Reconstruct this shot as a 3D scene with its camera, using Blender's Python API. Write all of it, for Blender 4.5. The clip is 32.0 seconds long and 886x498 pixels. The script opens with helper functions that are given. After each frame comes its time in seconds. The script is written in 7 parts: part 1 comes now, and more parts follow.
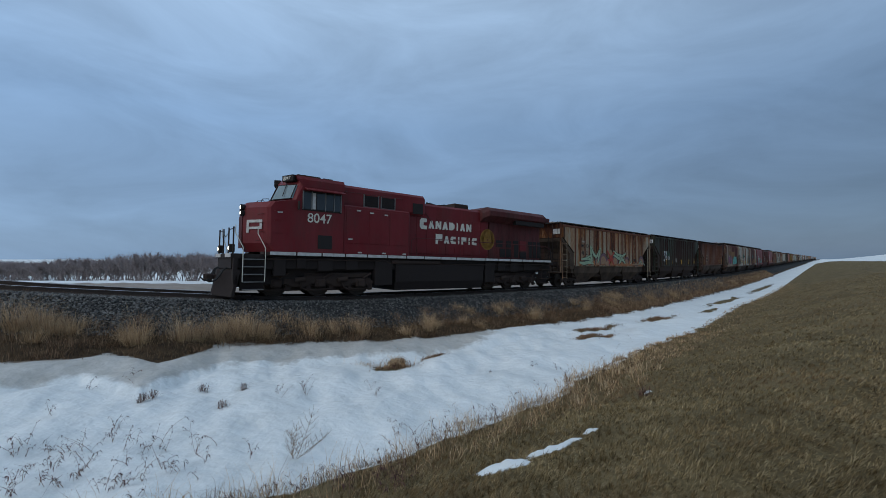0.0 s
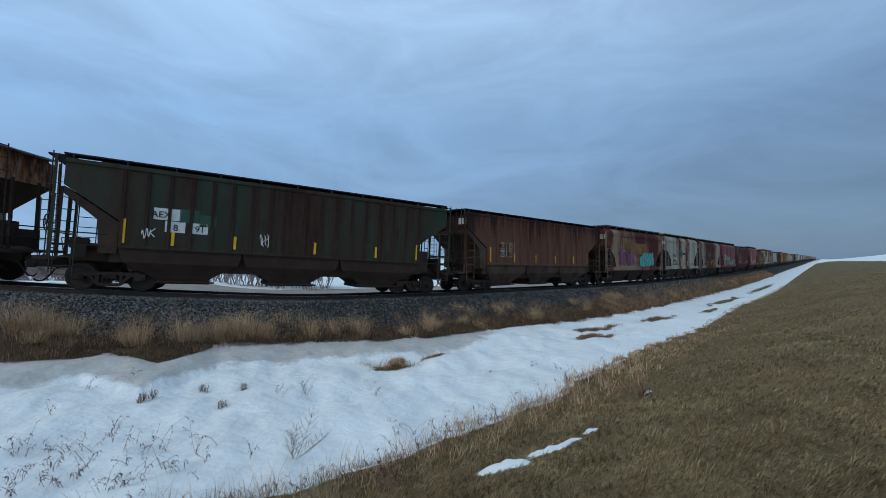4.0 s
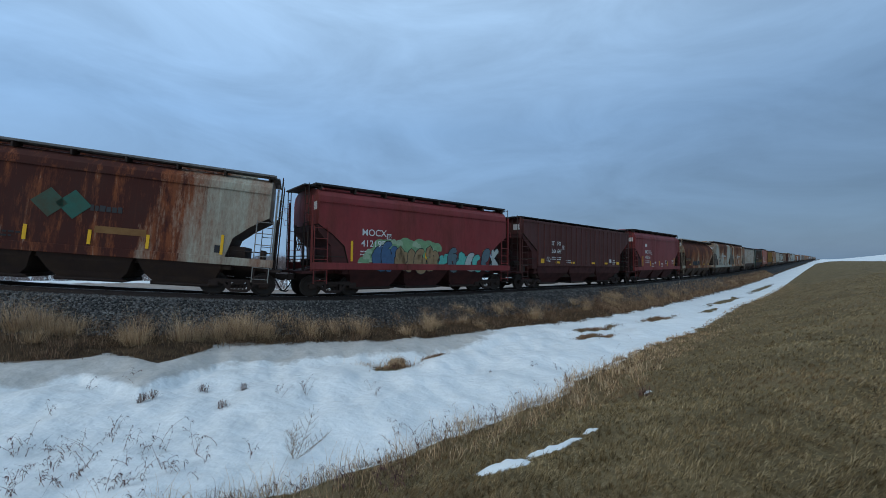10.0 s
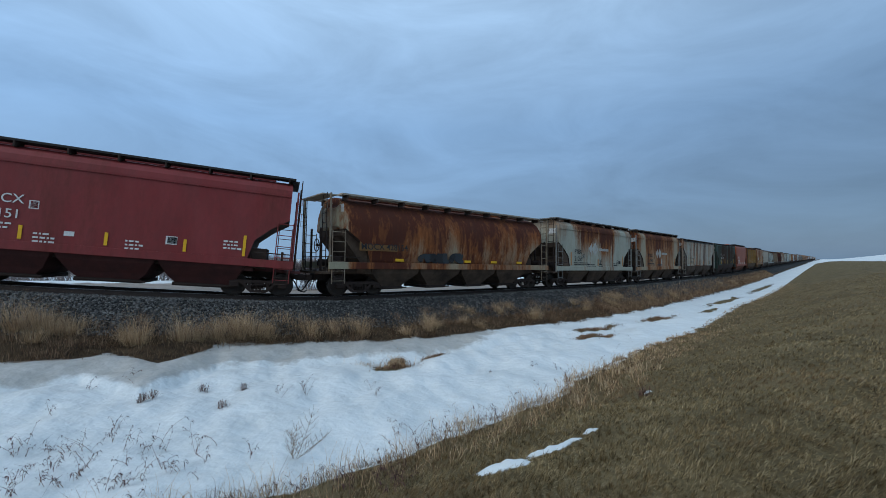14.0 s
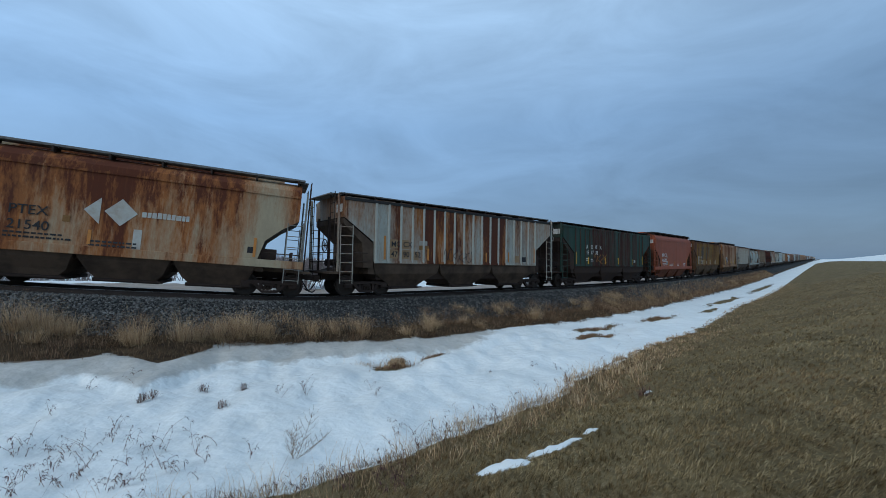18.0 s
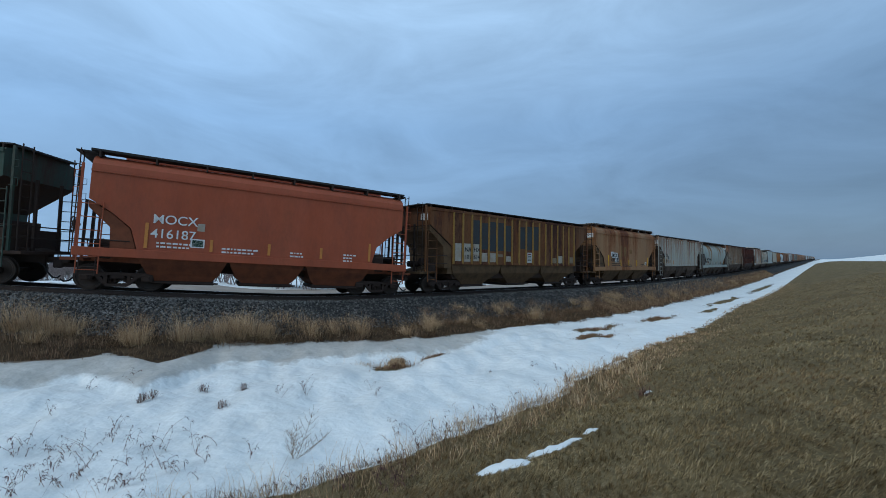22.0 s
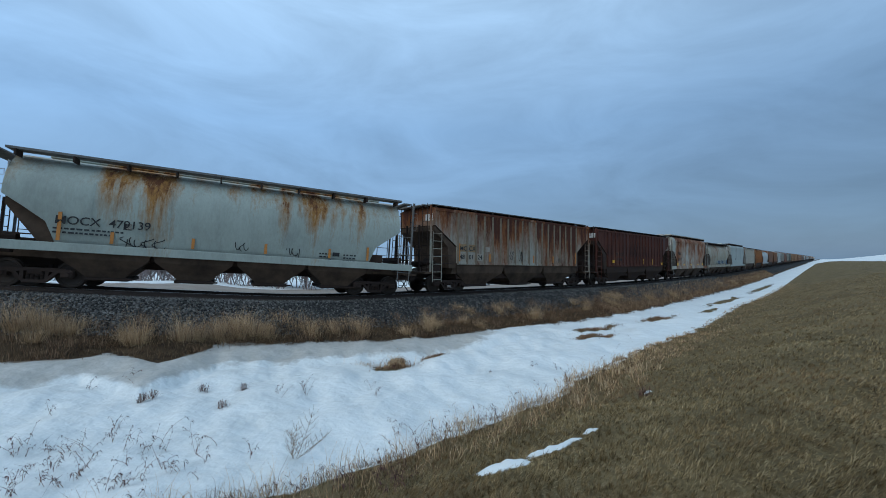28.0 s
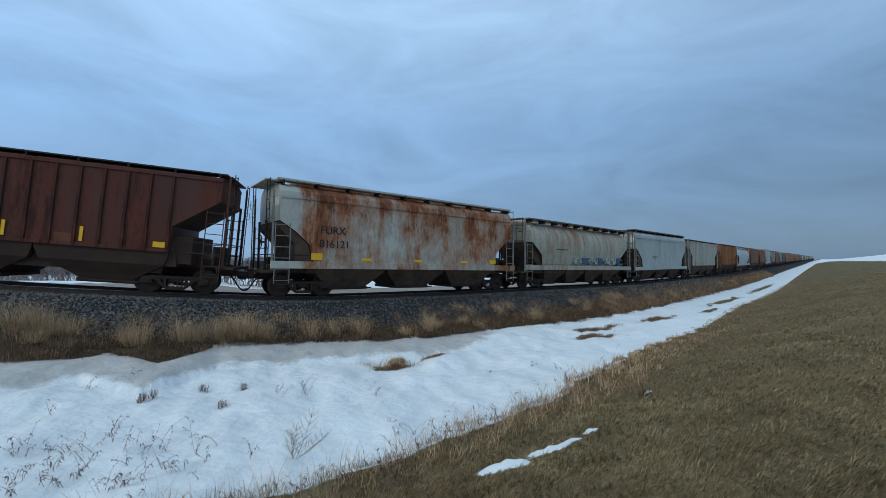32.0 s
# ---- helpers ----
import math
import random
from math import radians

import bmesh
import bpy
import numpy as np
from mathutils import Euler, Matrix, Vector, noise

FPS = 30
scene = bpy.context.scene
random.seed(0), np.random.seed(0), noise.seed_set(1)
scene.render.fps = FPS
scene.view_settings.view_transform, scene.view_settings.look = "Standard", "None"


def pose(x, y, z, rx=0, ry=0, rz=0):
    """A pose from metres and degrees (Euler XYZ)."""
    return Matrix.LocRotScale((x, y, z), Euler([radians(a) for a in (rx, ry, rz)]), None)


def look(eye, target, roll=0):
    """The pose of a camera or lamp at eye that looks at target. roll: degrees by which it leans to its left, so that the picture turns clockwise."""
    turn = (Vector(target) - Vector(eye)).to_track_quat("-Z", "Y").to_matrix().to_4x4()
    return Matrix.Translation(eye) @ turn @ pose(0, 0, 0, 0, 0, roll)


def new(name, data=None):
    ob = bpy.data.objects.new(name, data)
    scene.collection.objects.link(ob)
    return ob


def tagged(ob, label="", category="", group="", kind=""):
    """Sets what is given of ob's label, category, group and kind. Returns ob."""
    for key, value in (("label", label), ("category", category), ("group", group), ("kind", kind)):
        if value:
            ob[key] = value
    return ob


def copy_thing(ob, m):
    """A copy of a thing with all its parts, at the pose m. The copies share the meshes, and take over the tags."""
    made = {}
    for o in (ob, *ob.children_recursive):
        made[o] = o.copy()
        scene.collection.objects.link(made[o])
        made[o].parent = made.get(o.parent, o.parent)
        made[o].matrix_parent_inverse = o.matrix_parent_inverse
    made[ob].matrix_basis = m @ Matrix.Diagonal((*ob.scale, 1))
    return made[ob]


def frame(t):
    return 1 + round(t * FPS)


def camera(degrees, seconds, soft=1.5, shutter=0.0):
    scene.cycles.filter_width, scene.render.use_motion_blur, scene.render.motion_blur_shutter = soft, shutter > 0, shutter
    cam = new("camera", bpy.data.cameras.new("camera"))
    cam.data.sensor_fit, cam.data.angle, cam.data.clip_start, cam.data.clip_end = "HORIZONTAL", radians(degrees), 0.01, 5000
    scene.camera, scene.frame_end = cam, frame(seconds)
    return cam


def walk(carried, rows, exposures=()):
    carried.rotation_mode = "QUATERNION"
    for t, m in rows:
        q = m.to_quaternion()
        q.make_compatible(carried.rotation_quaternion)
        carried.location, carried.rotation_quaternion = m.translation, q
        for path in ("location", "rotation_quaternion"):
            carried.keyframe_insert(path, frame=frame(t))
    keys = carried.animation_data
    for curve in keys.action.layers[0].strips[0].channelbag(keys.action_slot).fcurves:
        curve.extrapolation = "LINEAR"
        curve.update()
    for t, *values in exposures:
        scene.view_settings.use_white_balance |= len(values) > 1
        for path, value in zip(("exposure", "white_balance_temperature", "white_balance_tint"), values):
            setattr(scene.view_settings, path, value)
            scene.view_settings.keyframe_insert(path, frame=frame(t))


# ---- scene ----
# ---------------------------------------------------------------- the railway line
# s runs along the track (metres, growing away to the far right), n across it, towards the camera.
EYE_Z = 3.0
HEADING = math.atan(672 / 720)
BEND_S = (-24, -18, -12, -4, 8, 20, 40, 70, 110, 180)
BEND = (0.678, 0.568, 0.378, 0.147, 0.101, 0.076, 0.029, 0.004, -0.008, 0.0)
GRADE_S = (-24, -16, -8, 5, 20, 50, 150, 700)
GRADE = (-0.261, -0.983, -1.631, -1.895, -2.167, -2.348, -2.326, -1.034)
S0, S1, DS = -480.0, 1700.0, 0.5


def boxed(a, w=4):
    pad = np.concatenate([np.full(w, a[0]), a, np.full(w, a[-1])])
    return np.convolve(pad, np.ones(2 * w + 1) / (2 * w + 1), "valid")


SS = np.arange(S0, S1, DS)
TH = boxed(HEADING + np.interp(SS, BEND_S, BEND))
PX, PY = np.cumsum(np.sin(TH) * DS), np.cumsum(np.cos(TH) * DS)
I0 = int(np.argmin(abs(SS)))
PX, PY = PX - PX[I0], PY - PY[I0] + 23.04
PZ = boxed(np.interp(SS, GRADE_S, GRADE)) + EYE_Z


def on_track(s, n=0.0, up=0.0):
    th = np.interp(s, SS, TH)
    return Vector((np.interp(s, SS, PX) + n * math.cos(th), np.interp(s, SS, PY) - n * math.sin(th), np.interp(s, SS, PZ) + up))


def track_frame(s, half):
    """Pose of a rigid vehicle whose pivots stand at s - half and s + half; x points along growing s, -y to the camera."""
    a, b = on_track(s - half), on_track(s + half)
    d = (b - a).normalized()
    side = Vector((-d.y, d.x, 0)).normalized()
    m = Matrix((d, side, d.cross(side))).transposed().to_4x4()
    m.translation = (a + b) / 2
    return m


def advance(t):
    """How far the train has come after t seconds."""
    return 10.332 * t - float(np.interp(t, (0, 2, 4, 6, 9, 12, 15, 18, 21, 24, 27, 30, 32), (0.000, -0.222, -0.439, -0.727, -1.095, -1.394, -1.569, -1.667, -1.634, -1.426, -1.061, -0.524, 0.000)))


# ---------------------------------------------------------------- camera
cam = camera(94.87, 32.0, 0.6)
EYE = pose(0, 0, EYE_Z, 91.43, 0, 0)
walk(cam, [(0.0, EYE), (32.0, EYE)], [(0.0, 0.05, 6500, 10), (1.0, 0.15, 6500, 10), (2.0, 0.18, 6420, 9), (3.0, 0.29, 6300, 8), (6.0, 0.30, 6230, 7), (12.0, 0.28, 6230, 7), (19.0, 0.31, 6200, 6), (28.0, 0.37, 6170, 5), (32.0, 0.38, 6200, 6)])

# ---------------------------------------------------------------- world and light
SUN_AZ, SUN_EL = radians(-128), radians(34)      # azimuth from +y towards +x
world = bpy.data.worlds.new("world")
scene.world = world
world.use_nodes = True
wn, wl = world.node_tree.nodes, world.node_tree.links
wn.clear()


def wnode(kind, **values):
    nd = wn.new(kind)
    for k, v in values.items():
        nd.inputs[k].default_value = v
    return nd


w_out = wnode("ShaderNodeOutputWorld")
w_bg = wnode("ShaderNodeBackground", Strength=1.0)
w_sky = wn.new("ShaderNodeTexSky")
w_sky.sky_type, w_sky.sun_disc, w_sky.sun_elevation, w_sky.sun_rotation = "NISHITA", False, SUN_EL, SUN_AZ
w_co = wn.new("ShaderNodeTexCoord")
w_sep = wn.new("ShaderNodeSeparateXYZ")
wl.new(w_co.outputs["Generated"], w_sep.inputs[0])
# overcast deck: paler overhead and to the left, darker towards the right horizon
w_ramp = wn.new("ShaderNodeValToRGB")
cr = w_ramp.color_ramp
cr.elements[0].position, cr.elements[0].color = 0.0, (0.190, 0.302, 0.462, 1)
cr.elements[1].position, cr.elements[1].color = 0.62, (0.40, 0.56, 0.77, 1)
e = cr.elements.new(0.12); e.color = (0.196, 0.312, 0.486, 1)
e = cr.elements.new(0.30); e.color = (0.235, 0.38, 0.60, 1)
wl.new(w_sep.outputs["Z"], w_ramp.inputs[0])
w_side = wn.new("ShaderNodeMapRange")
for k, v in (("From Min", -0.75), ("From Max", 0.75), ("To Min", 1.27), ("To Max", 0.56)):
    w_side.inputs[k].default_value = v
wl.new(w_sep.outputs["X"], w_side.inputs["Value"])
w_map = wn.new("ShaderNodeMapping")
w_map.inputs["Scale"].default_value = (1.3, 1.3, 4.0)
w_map.inputs["Rotation"].default_value = (0.12, 0.22, 0.3)
wl.new(w_co.outputs["Generated"], w_map.inputs[0])
w_noise = wnode("ShaderNodeTexNoise", Scale=1.9, Detail=9.0, Roughness=0.58, Distortion=0.7)
wl.new(w_map.outputs[0], w_noise.inputs["Vector"])
w_cl = wn.new("ShaderNodeMapRange")
for k, v in (("From Min", 0.3), ("From Max", 0.72), ("To Min", 0.82), ("To Max", 1.17)):
    w_cl.inputs[k].default_value = v
wl.new(w_noise.outputs["Fac"], w_cl.inputs["Value"])
w_low = wn.new("ShaderNodeMapRange")          # the side-to-side difference fades overhead
for k, v in (("From Min", 0.0), ("From Max", 0.55), ("To Min", 0.0), ("To Max", 0.75)):
    w_low.inputs[k].default_value = v
wl.new(w_sep.outputs["Z"], w_low.inputs["Value"])
w_even = wn.new("ShaderNodeMapRange")
w_even.inputs["To Max"].default_value = 1.0
wl.new(w_low.outputs[0], w_even.inputs["Value"])
wl.new(w_side.outputs[0], w_even.inputs["To Min"])
w_mul = wn.new("ShaderNodeMath"); w_mul.operation = "MULTIPLY"
wl.new(w_even.outputs[0], w_mul.inputs[0]); wl.new(w_cl.outputs[0], w_mul.inputs[1])
w_scale = wn.new("ShaderNodeVectorMath"); w_scale.operation = "SCALE"
wl.new(w_ramp.outputs[0], w_scale.inputs[0]); wl.new(w_mul.outputs[0], w_scale.inputs["Scale"])
w_dim = wn.new("ShaderNodeVectorMath"); w_dim.operation = "SCALE"
w_dim.inputs["Scale"].default_value = 0.06
wl.new(w_sky.outputs[0], w_dim.inputs[0])
w_mix = wnode("ShaderNodeMixRGB", Fac=0.12)
wl.new(w_scale.outputs[0], w_mix.inputs[1]); wl.new(w_dim.outputs[0], w_mix.inputs[2])
wl.new(w_mix.outputs[0], w_bg.inputs["Color"])
wl.new(w_bg.outputs[0], w_out.inputs[0])

sun = new("sun", bpy.data.lights.new("sun", "SUN"))
sun.data.energy, sun.data.angle, sun.data.color = 0.95, radians(50), (1.0, 0.93, 0.84)
sun.matrix_basis = look((0, 0, 0), (-math.sin(SUN_AZ) * math.cos(SUN_EL), -math.cos(SUN_AZ) * math.cos(SUN_EL), -math.sin(SUN_EL)))
sun.location = (0, 0, 60)


# ---------------------------------------------------------------- materials
class Mat:
    """A small helper that wires a principled material."""
    def __init__(self, name, rough=0.7, metal=0.0, spec=0.3):
        self.m = bpy.data.materials.new(name)
        self.m.use_nodes = True
        self.n, self.l = self.m.node_tree.nodes, self.m.node_tree.links
        self.b = self.n["Principled BSDF"]
        self.b.inputs["Roughness"].default_value = rough
        self.b.inputs["Metallic"].default_value = metal
        self.b.inputs["Specular IOR Level"].default_value = spec
        self.co = self.n.new("ShaderNodeTexCoord")

    def noise(self, scale, detail=4.0, rough=0.6, stretch=(1, 1, 1), offset=(0, 0, 0), space="Object", distortion=0.0):
        mp = self.n.new("ShaderNodeMapping")
        mp.inputs["Scale"].default_value = stretch
        mp.inputs["Location"].default_value = offset
        self.l.new(self.co.outputs[space], mp.inputs[0])
        t = self.n.new("ShaderNodeTexNoise")
        for k, v in (("Scale", scale), ("Detail", detail), ("Roughness", rough), ("Distortion", distortion)):
            t.inputs[k].default_value = v
        self.l.new(mp.outputs[0], t.inputs["Vector"])
        return t.outputs["Fac"]

    def voronoi(self, scale, space="Object", stretch=(1, 1, 1)):
        mp = self.n.new("ShaderNodeMapping")
        mp.inputs["Scale"].default_value = stretch
        self.l.new(self.co.outputs[space], mp.inputs[0])
        t = self.n.new("ShaderNodeTexVoronoi")
        t.inputs["Scale"].default_value = scale
        self.l.new(mp.outputs[0], t.inputs["Vector"])
        return t

    def attr(self, name):
        a = self.n.new("ShaderNodeAttribute")
        a.attribute_name = name
        return a.outputs["Fac"]

    def rand(self):
        return self.n.new("ShaderNodeObjectInfo").outputs["Random"]

    def island(self):
        return self.n.new("ShaderNodeNewGeometry").outputs["Random Per Island"]

    def span(self, value, a, b, lo=0.0, hi=1.0):
        r = self.n.new("ShaderNodeMapRange")
        for k, v in (("From Min", a), ("From Max", b), ("To Min", lo), ("To Max", hi)):
            r.inputs[k].default_value = v
        self.l.new(value, r.inputs["Value"])
        return r.outputs[0]

    def calc(self, op, a, b):
        c = self.n.new("ShaderNodeMath")
        c.operation = op
        for i, v in enumerate((a, b)):
            if isinstance(v, (int, float)):
                c.inputs[i].default_value = v
            else:
                self.l.new(v, c.inputs[i])
        return c.outputs[0]

    def mix(self, fac, a, b, blend="MIX"):
        x = self.n.new("ShaderNodeMixRGB")
        x.blend_type = blend
        for i, v in enumerate((fac, a, b)):
            if isinstance(v, (int, float)):
                x.inputs[i].default_value = v
            elif isinstance(v, tuple):
                x.inputs[i].default_value = (*v, 1)
            else:
                self.l.new(v, x.inputs[i])
        return x.outputs[0]

    def axis(self, which, space="Object"):
        sx = self.n.new("ShaderNodeSeparateXYZ")
        self.l.new(self.co.outputs[space], sx.inputs[0])
        return sx.outputs[which]

    def done(self, colour, rough=None, bump=None, strength=0.3, distance=0.02):
        if isinstance(colour, tuple):
            self.b.inputs["Base Color"].default_value = (*colour, 1)
        else:
            self.l.new(colour, self.b.inputs["Base Color"])
        if rough is not None:
            self.l.new(rough, self.b.inputs["Roughness"])
        if bump is not None:
            bp = self.n.new("ShaderNodeBump")
            bp.inputs["Strength"].default_value = strength
            bp.inputs["Distance"].default_value = distance
            self.l.new(bump, bp.inputs["Height"])
            self.l.new(bp.outputs[0], self.b.inputs["Normal"])
        return self.m


def plain(name, colour, rough=0.7, metal=0.0, vary=0.35, scale=6.0, dirt=(0.05, 0.045, 0.04)):
    k = Mat(name, rough, metal)
    a = k.noise(scale, 6, 0.65)
    c = k.mix(k.span(a, 0.42, 0.75, 0.0, vary), colour, dirt)
    c = k.mix(k.span(k.noise(scale * 7, 3), 0.3, 0.7, 0.0, 0.18), c, tuple(v * 0.6 for v in colour))
    return k.done(c, k.span(a, 0.3, 0.7, max(0.05, rough - 0.12), min(1.0, rough + 0.12)), a, 0.1, 0.01)


RUST_DARK, RUST_ORANGE = (0.060, 0.019, 0.010), (0.32, 0.115, 0.030)


def weathered(name, paint, rust=0.5, seed=0.0, rust_a=RUST_DARK, rust_b=RUST_ORANGE, grime=0.4, streak=0.35, bz=0.16, top=0.0, panel=0.0, origin=0.0, bands=()):
    """Car paint with rust that runs down the side in streaks, grime and faded patches."""
    k = Mat(name, 0.62, 0.0, 0.25)
    off = (seed * 7.3, seed * 3.1, seed * 1.7)
    big = k.noise(0.62, 5, 0.6, (1, 0.4, bz), off)
    run = k.noise(2.8, 6, 0.72, (1, 0.5, 0.10), off, distortion=0.2)
    fine = k.noise(11, 5, 0.7, (1, 1, 0.35), off)
    both = k.calc("ADD", k.calc("MULTIPLY", big, 1.1 - streak), k.calc("MULTIPLY", run, streak + 0.05))
    both = k.calc("ADD", both, k.calc("MULTIPLY", k.calc("SUBTRACT", fine, 0.5), 0.22))
    if top:        # rust that starts at the roof joint and thins out downwards
        both = k.calc("ADD", both, k.span(k.axis("Z"), 2.2, 4.4, -top, top * 0.8))
    tones = k.noise(3.1, 6, 0.7, (1, 1, 0.25), (off[1], off[0], 2))
    if bands:      # broad runs of rust (or clean stretches) at known places along the side: centre, half width, amount, fading downwards
        wob = k.calc("ADD", k.axis("X"), k.span(k.noise(2.0, 5, 0.65, (1, 0.4, 0.3), off), 0.25, 0.75, -0.32, 0.32))
        wob = k.calc("ADD", wob, k.span(k.noise(7.0, 3, 0.7, (1, 0.4, 0.12), off), 0.25, 0.75, -0.12, 0.12))
        for centre, half, amount, fade in bands:
            far = k.calc("ABSOLUTE", k.calc("SUBTRACT", wob, centre), 0)
            here = k.span(far, half + 0.36, max(0.0, half - 0.40), 0.0, amount)
            here = k.calc("MULTIPLY", here, k.span(run, 0.34, 0.66, 0.45, 1.2)) if amount > 0 else here
            if fade:
                here = k.calc("MULTIPLY", here, k.span(k.axis("Z"), 1.5, 4.0, 1 - fade, 1.0))
            both = k.calc("ADD", both, here)
    if panel:      # each pressed panel has aged in its own way
        cell = k.calc("FLOOR", k.calc("DIVIDE", k.calc("SUBTRACT", k.axis("X"), origin), panel), 0)
        wn_ = k.n.new("ShaderNodeTexWhiteNoise")
        wn_.noise_dimensions = "1D"
        k.l.new(k.calc("ADD", cell, seed * 13.7), wn_.inputs["W"])
        both = k.calc("ADD", both, k.span(wn_.outputs["Value"], 0, 1, -0.06, 0.06))
        tones = k.calc("ADD", tones, k.span(wn_.outputs["Value"], 0, 1, 0.10, -0.12))
    edge = 0.80 - 0.44 * rust
    cover = k.span(both, edge - 0.15, edge + 0.10)
    heart = k.calc("ADD", k.span(both, edge - 0.01, edge + 0.26), k.span(tones, 0.36, 0.66, 0.40, -0.50))
    tone = k.mix(k.span(heart, 0.15, 0.85), rust_b, rust_a)
    faded = k.mix(k.span(k.noise(1.3, 4, 0.6, (1, 1, 0.3), (off[2], 4, off[0])), 0.35, 0.7, 0.0, 0.35), paint, tuple(min(1, v * 1.25 + 0.03) for v in paint))
    c = k.mix(cover, faded, tone)
    c = k.mix(k.span(k.noise(0.9, 6, 0.7, (1, 1, 0.5), (3, off[0], off[1])), 0.45, 0.75, 0.0, grime), c, (0.045, 0.036, 0.030))
    c = k.mix(k.span(fine, 0.4, 0.75, 0.0, 0.16), c, (0.03, 0.024, 0.02))
    drip = k.noise(9.0, 5, 0.75, (1, 0.5, 0.05), (off[2], off[1], off[0]))
    c = k.mix(k.span(drip, 0.55, 0.72, 0.0, 0.2 * min(1.0, rust * 2)), c, rust_b)
    return k.done(c, k.span(cover, 0, 1, 0.5, 0.88), k.calc("ADD", fine, k.calc("MULTIPLY", cover, 0.4)), 0.18, 0.01)


def ground_material():
    k = Mat("ground_mixed", 0.9, 0.0, 0.12)
    crisp = k.noise(1.1, 8, 0.7)
    small = k.noise(9, 5, 0.7)
    jag = k.calc("ADD", k.calc("MULTIPLY", k.calc("SUBTRACT", crisp, 0.5), 2.6), k.calc("MULTIPLY", k.calc("SUBTRACT", small, 0.5), 0.7))
    # dry turf
    turf = k.mix(k.span(k.noise(0.55, 6, 0.6), 0.35, 0.65), (0.132, 0.095, 0.046), (0.240, 0.178, 0.089))
    turf = k.mix(k.span(k.noise(2.2, 6, 0.75), 0.42, 0.7, 0.0, 0.5), turf, (0.066, 0.052, 0.023))
    turf = k.mix(k.span(k.noise(30, 5, 0.8, (1, 0.45, 1)), 0.40, 0.68, 0.0, 0.6), turf, (0.050, 0.037, 0.017))
    turf = k.mix(k.span(k.noise(55, 4, 0.8, (1, 0.4, 1), (5, 2, 0)), 0.56, 0.72, 0.0, 0.7), turf, (0.42, 0.32, 0.175))
    litter = k.mix(k.span(k.noise(3.0, 7, 0.75), 0.35, 0.65), (0.030, 0.020, 0.013), (0.105, 0.070, 0.040))
    turf = k.mix(k.span(k.attr("litter"), -0.1, 0.15), turf, litter)
    # ballast and dust road
    vo = k.voronoi(15)
    stone = k.mix(k.span(vo.outputs["Color"], 0.1, 0.9), (0.024, 0.024, 0.023), (0.115, 0.112, 0.106))
    stone = k.mix(k.span(vo.outputs["Distance"], 0.35, 0.75), stone, (0.02, 0.02, 0.02))
    dust = k.mix(k.span(k.noise(0.8, 6), 0.3, 0.7), (0.27, 0.225, 0.185), (0.36, 0.31, 0.265))
    # old snow, with dirty thin parts
    snow = k.mix(k.span(k.noise(0.45, 6, 0.65), 0.40, 0.72, 0.0, 0.45), (0.77, 0.79, 0.77), (0.53, 0.55, 0.53))
    snow = k.mix(k.span(k.noise(2.6, 6, 0.7, (1, 1.6, 1)), 0.48, 0.70, 0.0, 0.35), snow, (0.56, 0.56, 0.52))
    snow = k.mix(k.span(k.noise(26, 3, 0.7), 0.64, 0.8, 0.0, 0.12), snow, (0.33, 0.29, 0.22))
    dirty = k.mix(k.span(k.noise(2.5, 7, 0.75), 0.3, 0.7), (0.33, 0.31, 0.27), (0.52, 0.50, 0.46))
    snow = k.mix(k.span(k.calc("ADD", k.attr("dirty"), k.calc("MULTIPLY", k.calc("SUBTRACT", crisp, 0.5), 0.8)), 0.42, 0.56, 0.0, 0.85), snow, dirty)
    mud = k.mix(k.span(k.noise(5, 6, 0.75), 0.35, 0.7), (0.17, 0.125, 0.09), (0.34, 0.29, 0.24))
    snow = k.mix(k.span(k.calc("ADD", k.attr("muddy"), k.calc("MULTIPLY", k.calc("SUBTRACT", crisp, 0.5), 0.7)), 0.35, 0.6, 0.0, 0.85), snow, mud)
    c = k.mix(k.span(k.calc("ADD", k.attr("dust"), k.calc("MULTIPLY", jag, 0.3)), -0.1, 0.1), turf, dust)
    c = k.mix(k.span(k.calc("ADD", k.attr("ballast"), k.calc("MULTIPLY", jag, 0.3)), -0.08, 0.08), c, stone)
    is_snow = k.span(k.calc("ADD", k.attr("snow"), k.calc("MULTIPLY", jag, 0.42)), -0.03, 0.06)
    c = k.mix(is_snow, c, snow)
    fine = k.calc("MULTIPLY", k.calc("ADD", small, k.noise(45, 3, 0.7)), k.span(is_snow, 0, 1, 1.4, 0.12))
    lumps = k.calc("ADD", k.calc("MULTIPLY", k.noise(1.6, 4, 0.5), 3.6), k.calc("MULTIPLY", k.noise(4.5, 3, 0.5), 0.9))
    bump = k.calc("ADD", k.calc("MULTIPLY", is_snow, 1.8), k.calc("ADD", fine, lumps))
    return k.done(c, k.span(is_snow, 0, 1, 0.95, 0.6), bump, 0.5, 0.07)


